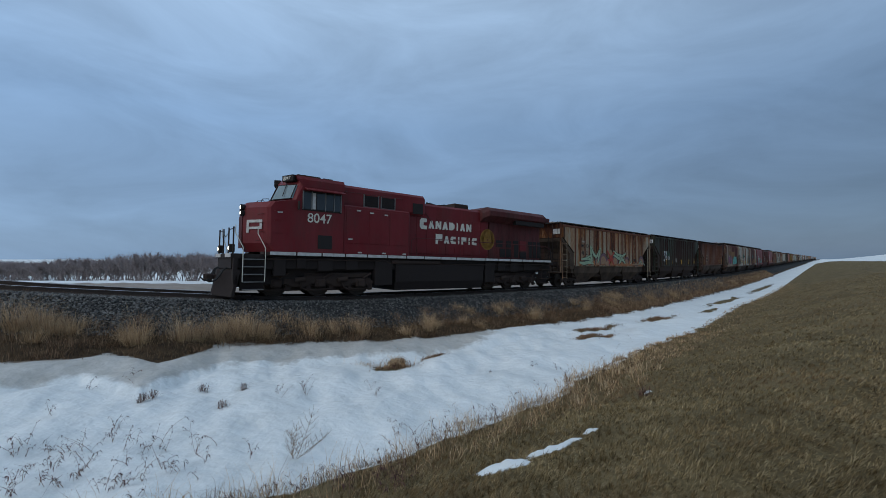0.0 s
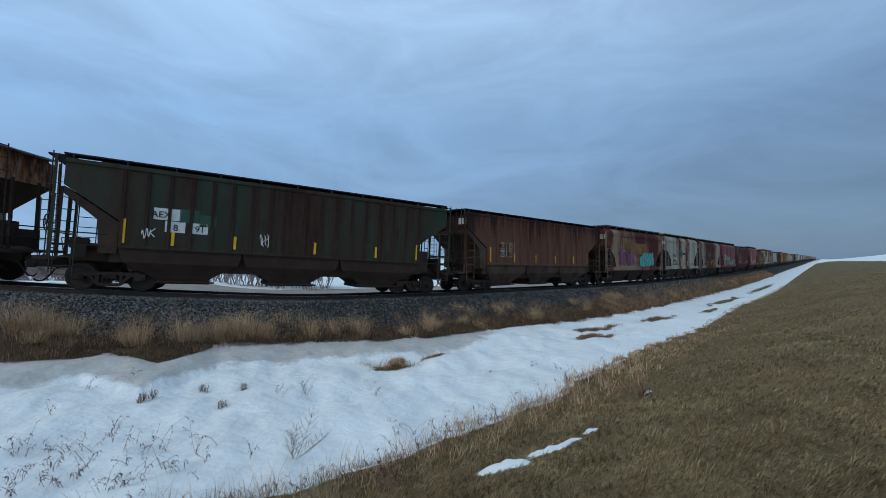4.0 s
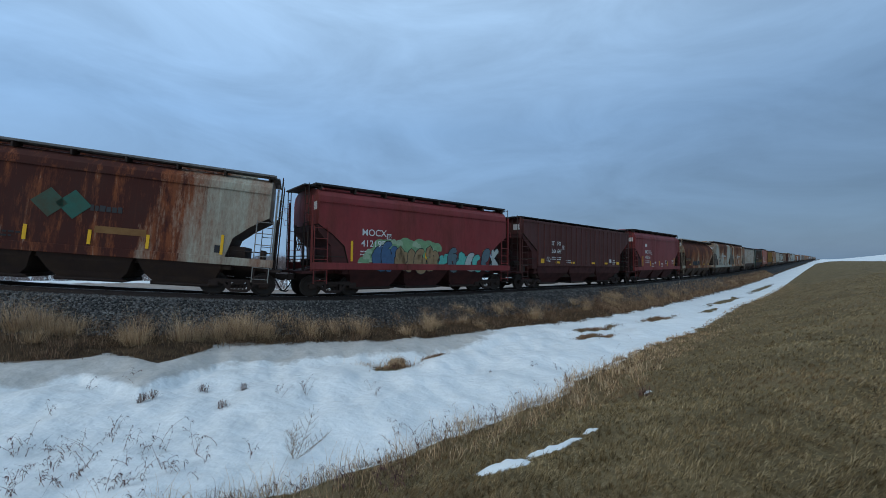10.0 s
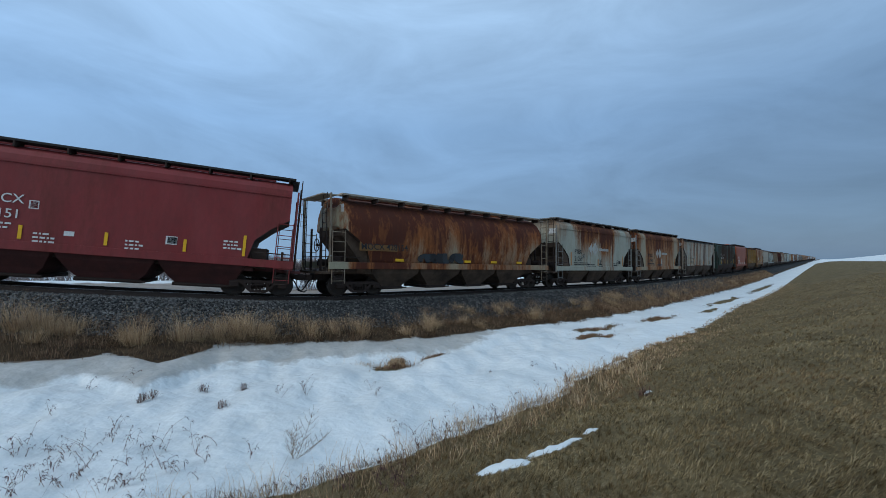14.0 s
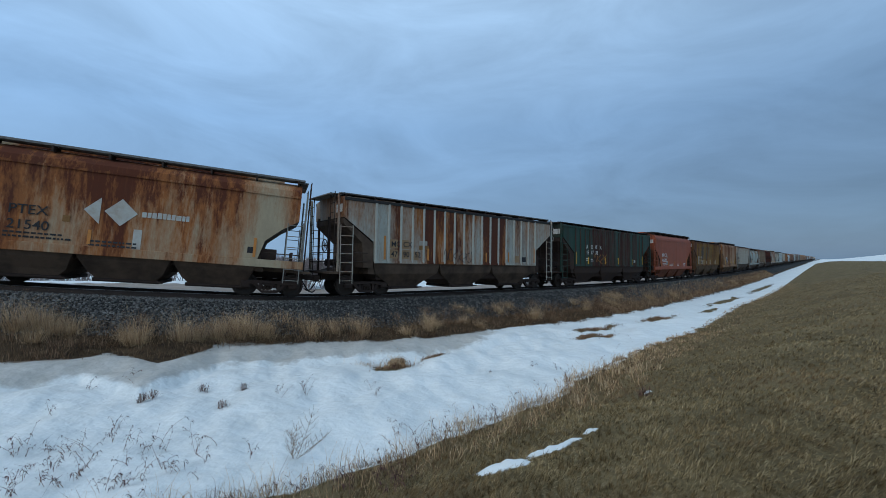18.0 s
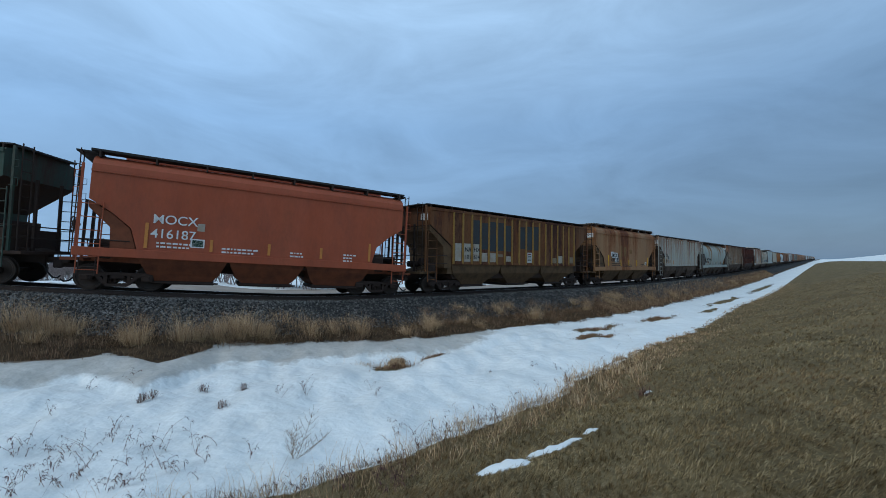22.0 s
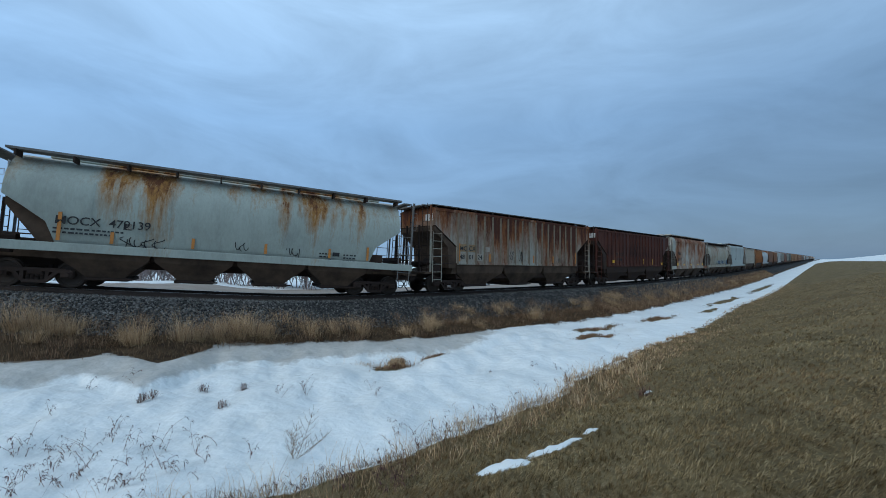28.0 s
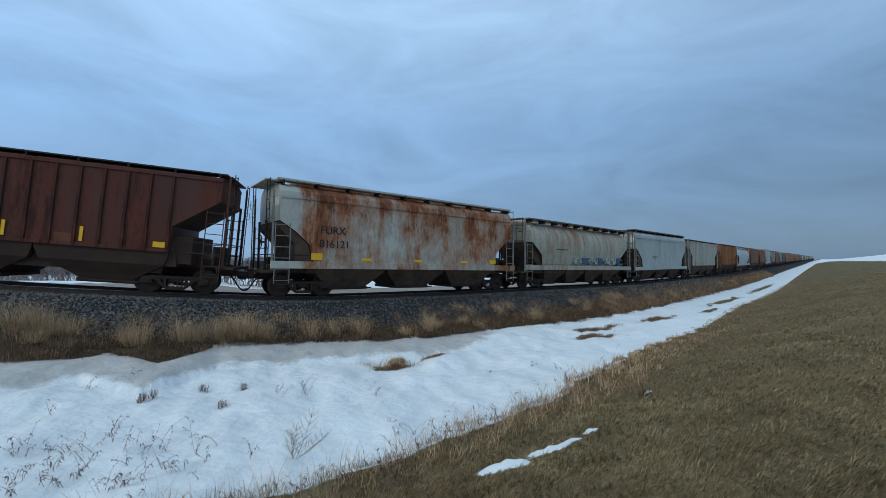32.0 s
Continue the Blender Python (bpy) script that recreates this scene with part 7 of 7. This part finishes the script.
def build_grass():
    r = np.random.RandomState(21)
    straw = straw_material("dry_straw", (0.16, 0.088, 0.05), (0.29, 0.18, 0.105), (0.40, 0.275, 0.175), (0.08, 0.033, 0.02))
    russet = straw_material("russet_straw", (0.080, 0.047, 0.027), (0.165, 0.105, 0.056), (0.31, 0.22, 0.13), (0.038, 0.021, 0.013), True)
    pale = straw_material("pale_straw", (0.33, 0.21, 0.11), (0.57, 0.395, 0.225), (0.70, 0.53, 0.34), (0.15, 0.075, 0.045))
    turf = straw_material("mown_turf", (0.122, 0.086, 0.039), (0.295, 0.216, 0.106), (0.54, 0.425, 0.24), (0.042, 0.030, 0.013), True)
    # tall feathery tufts along the foot of the ballast
    def tufts(name, count, each, lo, hi, spread, lean, n0, n1, seed, material, label, width):
        q = np.random.RandomState(seed)
        ts = np.concatenate([q.uniform(-21, 14, int(count * 0.66)), 14 + q.uniform(0, 1, count - int(count * 0.66)) ** 1.3 * 90])
        nf = np.interp(ts, FAR_S, FAR_N)
        tn = 3.0 + (n0 + q.uniform(0, 1, count) * (n1 - n0)) * (nf - 3.0)
        grow = np.repeat(1 + np.clip(ts, 0, 80) / 45, each)
        wide = spread * np.repeat(q.uniform(0.7, 1.8, count), each)
        s = np.repeat(ts, each) + q.normal(0, 1, count * each) * wide * grow
        n = np.clip(np.repeat(tn, each) + q.normal(0, 0.8, count * each) * wide, 2.2, None)
        h = np.repeat(q.uniform(lo, hi, count), each) * q.uniform(0.3, 1.15, count * each)
        x, y = from_line(s, n)
        mx, my = from_line(np.repeat(ts, each), np.repeat(tn, each))
        aim = np.arctan2(y - my, x - mx)
        blades(name, x, y, h, width * grow * q.uniform(0.6, 1.3, len(x)), lean, seed + 1, material, label, "dry grass", 0.4, None, aim)

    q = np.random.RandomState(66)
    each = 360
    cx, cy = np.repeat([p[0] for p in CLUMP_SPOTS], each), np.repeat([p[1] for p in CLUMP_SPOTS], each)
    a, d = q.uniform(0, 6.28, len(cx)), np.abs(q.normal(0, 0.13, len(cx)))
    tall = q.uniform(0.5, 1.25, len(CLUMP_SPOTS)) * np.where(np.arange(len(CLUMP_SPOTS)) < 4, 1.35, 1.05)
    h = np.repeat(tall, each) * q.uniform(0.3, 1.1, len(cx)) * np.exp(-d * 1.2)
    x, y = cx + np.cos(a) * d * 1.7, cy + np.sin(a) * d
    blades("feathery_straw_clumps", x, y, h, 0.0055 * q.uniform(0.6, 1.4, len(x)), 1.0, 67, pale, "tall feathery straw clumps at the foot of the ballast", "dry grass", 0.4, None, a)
    tufts("tall_dry_grass", 44, 240, 0.30, 0.58, 0.14, 1.0, -0.35, 0.5, 60, pale, "tall feathery straw tufts beside the ballast", 0.0065)
    tufts("dry_grass", 270, 90, 0.15, 0.40, 0.17, 1.0, -0.2, 0.95, 62, straw, "straw-coloured dry grass beside the ballast", 0.009)
    # farther along, the grass climbs the shoulder up to the ties
    q = np.random.RandomState(69)
    for name, k, lo, hi, mat_, seed in (("shoulder_grass", 15000, 0.15, 0.42, straw, 71), ("shoulder_straw", 5000, 0.22, 0.55, pale, 73)):
        s = 10.5 + q.uniform(0, 1, k) ** 1.7 * 95
        n = 1.95 + q.uniform(0, 1, k) ** 0.8 * (np.interp(s, FAR_S, FAR_N) - 1.95)
        x, y = from_line(s, n)
        keep = (waves(x, y, 33, 0.9) + q.normal(0, 0.4, k) > -0.25) & (n > 3.3 - (s - 10.5) * 0.4 + 0.5 * waves(x, y, 34, 0.8))
        x, y, s = x[keep], y[keep], s[keep]
        blades(name, x, y, q.uniform(lo, hi, len(x)), 0.009 * (1 + np.clip(s, 0, 90) / 25), 1.0, seed, mat_, "dry straw grass climbing the ballast shoulder", "dry grass")
    # low matted grass between them
    k = 74000
    u = r.uniform(0, 1, k)
    s = np.where(u < 0.7, -22 + 36 * u / 0.7, 14 + 86 * (np.clip(u - 0.7, 0, 1) / 0.3) ** 1.4)
    nf = np.interp(s, FAR_S, FAR_N)
    n = 2.95 + (nf + 0.25 - 2.95) * r.uniform(0, 1, k) ** 0.8
    x, y = from_line(s, n)
    keep = waves(x, y, 31, 1.6) + r.normal(0, 0.5, k) + 0.6 > np.clip((n - nf + 0.3) * 2.0, -9, 1.5)
    x, y, s = x[keep], y[keep], s[keep]
    blades("matted_dry_grass", x, y, r.uniform(0.06, 0.26, len(x)), 0.010 * (1 + np.clip(s, 0, 90) / 25), 1.4, 23, russet, "low matted russet grass between ballast and snow", "dry grass")
    # dry fringe where the bank meets the snow
    for name, k, lo, hi, lean, mat_, seed in (("bank_edge_grass", 34000, 0.06, 0.20, 1.2, russet, 24), ("bank_edge_straw", 15000, 0.16, 0.46, 1.0, pale, 26)):
        s = np.concatenate([r.uniform(-12.5, 5, int(k * 0.75)), 5 + r.uniform(0, 1, k - int(k * 0.75)) ** 1.5 * 60])
        nn = np.interp(s, NEAR_S, NEAR_N)
        n = nn - 0.3 + r.uniform(0, 1, k) ** 1.4 * 2.1 + 0.25 * waves(s, s * 0, 41, 1.7)
        x, y = from_line(s, n)
        keep = r.uniform(0, 1, k) < np.clip(0.4 + 0.75 * waves(x, y, 42 + seed, 1.1), 0.04, 1)
        x, y, n, nn = x[keep], y[keep], n[keep], nn[keep]
        s = s[keep]
        d = np.hypot(x, y)
        blades(name, x, y, r.uniform(lo, hi, len(x)) * np.clip(1.25 - (n - nn) * 0.35, 0.45, 1.2) * np.clip(1 - (s + 5) / 9, 0.35, 1.0), 0.0025 + 0.0006 * d, lean, seed, mat_, "dry tangled grass along the edge of the snow", "dry grass")
    # dead grass on the thawed spots
    xs, ys = [], []
    for cs, cn, ls, ln in BARE[:7]:
        q = int(900 * ls) + 250
        x, y = from_line(cs + r.normal(0, 0.55, q) * ls, cn + r.normal(0, 0.6, q) * ln)
        xs.append(x)
        ys.append(y)
    x, y = np.concatenate(xs), np.concatenate(ys)
    blades("thaw_patch_grass", x, y, r.uniform(0.05, 0.22, len(x)) ** 1.2, 0.012, 1.2, 28, straw, "flattened dead grass on thawed patches in the snow", "dry grass")
    # a bent straw tuft over the thawed hollow in the snow
    q = np.random.RandomState(88)
    a, d = q.uniform(0, 6.28, 420), np.abs(q.normal(0, 0.16, 420))
    x, y = np.concatenate([-1.52 + np.cos(a[:300]) * d[:300] * 1.5, -2.3 + np.cos(a[300:]) * d[300:] * 2.4]), np.concatenate([13.0 + np.sin(a[:300]) * d[:300], 12.8 + np.sin(a[300:]) * d[300:] * 0.8])
    h = np.concatenate([q.uniform(0.15, 0.50, 300), q.uniform(0.06, 0.2, 120)])
    blades("straw_tuft_stems", x, y, h, 0.010 * q.uniform(0.6, 1.3, 420), 1.1, 89, pale, "bent straw tuft over a thawed hollow in the snow", "dry grass", 0.5)
    # mown turf of the bank, in matted tufts, denser towards the eye
    k = 560000
    d = 1.6 * np.exp(r.uniform(0, 1, k) * math.log(70 / 1.6))
    a = np.radians(r.uniform(-14, 55, k))
    x, y = np.sin(a) * d, np.cos(a) * d
    pull = np.minimum(0.05 + 0.012 * d, 0.5)                     # each blade is drawn to the middle of its tuft
    gx, gy = np.round(x / pull + 0.37 * np.sin(y / pull * 1.7)) * pull, np.round(y / pull + 0.41 * np.sin(x / pull * 1.3)) * pull
    x, y = x + (gx - x) * 0.35, y + (gy - y) * 0.35
    s, n = to_line(x, y)
    nn = np.interp(s, NEAR_S, NEAR_N)
    tuft = 0.5 + 0.5 * waves(x, y, 52, 0.7) + 0.35 * waves(x, y, 53, 0.28)
    keep = (n > nn + 0.1 + 0.3 * waves(x, y, 51, 1.5)) & (tuft + r.normal(0, 0.4, k) > 0.02)
    for cs, cn, ls, ln in PATCHES:
        keep &= np.hypot((s - cs) / ls, (n - cn) / ln) > 0.95
    x, y, d, tuft = x[keep], y[keep], d[keep], tuft[keep]
    blades("mown_turf", x, y, r.uniform(0.03, 0.085, len(x)) * np.clip(0.55 + 0.7 * tuft, 0.5, 1.6), 0.0018 + 0.00085 * d, 1.25, 25, turf, "short dry mown turf, tan and olive, on the bank", "turf", 0.8, ground_z(x, y, s[keep], n[keep]), -0.75 + 1.2 * waves(x, y, 54, 1.1))


M_WEED = straw_material("weed_stalk", (0.11, 0.060, 0.045), (0.19, 0.115, 0.080), (0.26, 0.17, 0.12), (0.05, 0.022, 0.02))
M_TWIG = straw_material("dry_twig", (0.16, 0.11, 0.075), (0.26, 0.19, 0.13), (0.34, 0.26, 0.19), (0.09, 0.05, 0.035))
M_SEED = straw_material("dead_leaf", (0.055, 0.026, 0.026), (0.10, 0.050, 0.045), (0.17, 0.095, 0.075), (0.035, 0.016, 0.016))


def leaf(sh, p, d, length, width):
    """A narrow dead leaf that droops from p."""
    side = Vector((-d.y, d.x, 0.15)).normalized() * width
    q, e = p + d * length * 0.5 + Vector((0, 0, 0.18 * length)), p + d * length - Vector((0, 0, 0.45 * length))
    sh.add([p, q + side, e, q - side], [(0, 1, 2, 3)])


def weed(seed, tall):
    r = random.Random(seed)
    root = tagged(new("dry_weed"), "dry brown weed stalk standing in the snow", "weed", "weeds in the snow")
    for k in range(r.choice((1, 2, 2, 3))):
        p, d = Vector((r.uniform(-0.05, 0.05), r.uniform(-0.05, 0.05), -0.03)), Vector((r.uniform(-0.35, 0.35), r.uniform(-0.35, 0.35), 1)).normalized()
        bend = Vector((r.uniform(-0.22, 0.22), r.uniform(-0.22, 0.22), -0.03))
        h, pts = tall * r.uniform(0.5, 1.0), [p.copy()]
        for i in range(6):
            d = (d + bend + Vector((r.uniform(-0.08, 0.08), r.uniform(-0.08, 0.08), 0))).normalized()
            p = p + d * h / 6
            pts.append(p.copy())
        sh = Shape().tube(pts, [0.0036 - 0.0004 * i for i in range(7)], 4)
        leaves = Shape()
        for i in range(2, 7):
            if r.random() < 0.45:
                q = pts[i] + Vector((r.uniform(-0.09, 0.09), r.uniform(-0.09, 0.09), r.uniform(0.01, 0.07)))
                leaves.cyl(pts[i], q, 0.0016, 3, 0.0011)
            for j in range(r.choice((0, 1, 1, 2)) if i < 6 else 2):
                an = r.uniform(0, 6.28)
                leaf(leaves, pts[i], Vector((math.cos(an), math.sin(an), r.uniform(-0.5, 0.3))).normalized(), r.uniform(0.035, 0.085), r.uniform(0.004, 0.009))
        part("dead_leaves", leaves, M_SEED, part("stalk", sh, M_WEED, root))
    return root


def grass_tuft(seed):
    r = random.Random(seed)
    root = tagged(new("grass_tuft"), "small russet grass tuft poking through the snow", "grass tuft", "tufts in the snow")
    for k in range(3):
        sh = Shape()
        for i in range(13):
            a, l, h = r.uniform(0, 6.28), r.uniform(0.06, 0.26), r.uniform(0.04, 0.20)
            b = Vector((r.uniform(-0.09, 0.09), r.uniform(-0.05, 0.05), -0.02))
            t = b + Vector((math.cos(a) * l, math.sin(a) * l, h * 0.75))
            w = Vector((-math.sin(a), math.cos(a), 0)) * 0.004
            m = b + Vector((math.cos(a) * l * 0.45, math.sin(a) * l * 0.45, h))
            sh.add([b - w, b + w, m + w, t, m - w], [(0, 1, 2, 4), (4, 2, 3)])
        part("blade_bunch", sh, M_SEED if k else M_WEED, root)
    return root


def dry_bush():
    """A feathery dead weed bush: a bent stem, side branches that rise from it, fine twigs along them."""
    r = random.Random(77)
    root = tagged(new("dry_bush"), "feathery dead weed bush leaning out of the snow", "bush")

    def bough(sh, p, d, length, rad, rise, twig):
        n, pts = 7, [p.copy()]
        for i in range(n):
            d = (d + Vector((r.uniform(-0.07, 0.10), r.uniform(-0.08, 0.08), rise))).normalized()
            p = p + d * length / n
            pts.append(p.copy())
        sh.tube(pts, [rad * (1 - 0.09 * i) for i in range(n + 1)], 4)
        for i in range(1, n + 1):
            for j in range(2 if twig > 0.05 else 1):
                e = (d + Vector((r.uniform(-0.7, 0.7), r.uniform(-0.7, 0.7), r.uniform(0.0, 0.7)))).normalized()
                tip = pts[i] + e * twig * r.uniform(0.5, 1.3)
                sh.cyl(pts[i], tip, rad * 0.55, 3, rad * 0.35)
        return pts

    for x, z, length in ((0.50, 1.0, 0.72), (0.30, 1.0, 0.52), (0.85, 0.75, 0.56), (-0.25, 1.0, 0.40)):
        main = Shape()
        pts = bough(main, Vector((r.uniform(-0.03, 0.03), 0, -0.03)), Vector((x, r.uniform(-0.2, 0.2), z)).normalized(), length, 0.0040, 0.03, 0.07)
        stem = part("stem", main, M_TWIG, root)
        for i in range(1, 7):
            for side in (-1, 1):
                sh = Shape()
                d = Vector((x * 0.6 + side * r.uniform(0.45, 0.8), r.uniform(-0.5, 0.5), r.uniform(0.35, 0.8))).normalized()
                bough(sh, pts[i], d, length * (0.52 - 0.05 * i) * r.uniform(0.7, 1.1), 0.0024, 0.05, 0.05)
                part("twig", sh, M_TWIG, stem)
    return root


def place(thing, x, y, turn=0.0, size=1.0):
    thing.matrix_basis = pose(x, y, float(surface([x], [y])[0]), 0, 0, turn)
    thing.scale = (size, size, size)


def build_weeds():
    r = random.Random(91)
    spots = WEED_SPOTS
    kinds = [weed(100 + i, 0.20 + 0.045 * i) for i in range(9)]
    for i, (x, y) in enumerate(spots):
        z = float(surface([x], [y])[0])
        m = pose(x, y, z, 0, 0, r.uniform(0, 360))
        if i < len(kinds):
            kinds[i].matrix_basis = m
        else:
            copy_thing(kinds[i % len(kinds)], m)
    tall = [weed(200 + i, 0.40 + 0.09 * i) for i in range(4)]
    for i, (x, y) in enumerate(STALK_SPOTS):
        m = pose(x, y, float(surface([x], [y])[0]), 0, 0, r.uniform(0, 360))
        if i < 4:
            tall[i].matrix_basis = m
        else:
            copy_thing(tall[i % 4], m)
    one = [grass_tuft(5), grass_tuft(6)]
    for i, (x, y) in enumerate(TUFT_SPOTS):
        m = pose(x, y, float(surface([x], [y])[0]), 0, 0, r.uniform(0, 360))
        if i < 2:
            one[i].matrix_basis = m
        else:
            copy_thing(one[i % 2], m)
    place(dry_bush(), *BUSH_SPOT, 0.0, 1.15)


def bark_material():
    k = Mat("grey_bark", 0.9, 0.0, 0.1)
    c = k.mix(k.span(k.noise(5, 5), 0.3, 0.7), (0.20, 0.165, 0.160), (0.42, 0.36, 0.35))
    return k.done(c)


M_BARK = bark_material()


def shrub(seed):
    """A bare, many-stemmed shelterbelt tree: rising stems, forking limbs and a haze of twigs."""
    r = random.Random(seed)
    root = tagged(new("bare_tree"), "leafless many-stemmed shelterbelt tree in the snowy field", "tree", "shelterbelt trees")
    stems, crown = Shape(), Shape()

    def twig(p, d, l):
        q = p + d * l
        w = Vector((-d.y, d.x, 0.2)).normalized() * 0.011
        crown.add([p - w, p + w, q], [(0, 1, 2)])

    def limb(p, d, l, rad, depth):
        q = p + d * l
        (stems if depth > 1 else crown).cyl(p, q, rad, 4, rad * 0.65)
        if depth:
            for i in range(3):
                e = (d + Vector((r.uniform(-0.6, 0.6), r.uniform(-0.6, 0.6), r.uniform(-0.05, 0.5)))).normalized()
                limb(p + d * l * r.uniform(0.55, 1.0), e, l * r.uniform(0.55, 0.8), rad * 0.62, depth - 1)
        else:
            for i in range(15):
                twig(p + d * l * r.uniform(0.1, 1.0), (d + Vector((r.uniform(-0.8, 0.8), r.uniform(-0.8, 0.8), r.uniform(-0.2, 0.8)))).normalized(), r.uniform(0.25, 0.6))
    for k in range(6):
        a = r.uniform(0, 6.28)
        limb(Vector((math.cos(a) * 0.25, math.sin(a) * 0.25, -0.1)), Vector((math.cos(a) * 0.4, math.sin(a) * 0.4, 1)).normalized(), r.uniform(0.9, 1.25), 0.032, 3)
    part("trunk", stems, M_BARK, root)
    part("crown", crown, M_BARK, root)
    return root


def build_trees():
    r = random.Random(17)
    base = [shrub(i) for i in range(5)]
    spots = []
    for row in range(3):
        for i in range(78):
            f = i / 77
            x = -98 + 88 * f + r.uniform(-0.5, 0.5)
            y = 74 - 43 * f + row * 1.7 + r.uniform(-0.4, 0.4)
            if to_line(np.array([x]), np.array([y]))[1][0] < -9:
                spots.append((x, y))
    for i, (x, y) in enumerate(spots):
        size = r.uniform(0.86, 1.04)
        m = pose(x, y, float(surface([x], [y])[0]), 0, 0, r.uniform(0, 360))
        if i < 5:
            base[i].matrix_basis = m
            base[i].scale = (size, size, size)
        else:
            t = copy_thing(base[i % 5], m)
            t.scale = (size, size, size * r.uniform(0.92, 1.08))


build_weeds()
build_trees()
build_grass()
build_ballast()


# ---------------------------------------------------------------- what moves
def motions():
    """The whole train runs by: every vehicle along the line, its trucks swing, its wheels turn."""
    at, where = GAP1 - LOCO_LEN, {}
    for root, length in MOVING:
        where[root] = (at + length / 2, 6.1 if length == LOCO_LEN else length * 0.36)
        at += length
    for root, (s0, half) in where.items():
        walk(root, [(i * 0.25, track_frame(s0 - advance(i * 0.25), half)) for i in range(129)])
    ends = lambda rows: ([(0.0, rows[0][1])] if rows[0][0] > 0 else []) + rows + ([(32.0, rows[-1][1])] if rows[-1][0] < 32 else [])
    for tr, root, x in TRUCKS:
        s0, half = where[root]
        rows = []
        for i in range(129):
            s = s0 - advance(i * 0.25)
            if -45 < s < 75:
                d = on_track(s + half) - on_track(s - half)
                turn = float(np.interp(s + x, SS, TH)) - math.atan2(d.x, d.y)
                rows.append((i * 0.25, pose(x, 0, 0, 0, 0, -math.degrees(turn))))
        if rows:
            walk(tr, ends(rows))
    for w, root, dx, r in TURNING:
        s0, half = where[root]
        rows = []
        for i in range(32 * FPS + 1):
            t = i / FPS
            if -32 < s0 - advance(t) < 34:
                rows.append((t, pose(dx, 0, r, 0, -math.degrees(advance(t) / r), 0)))
        if rows:
            walk(w, ends(rows))


motions()
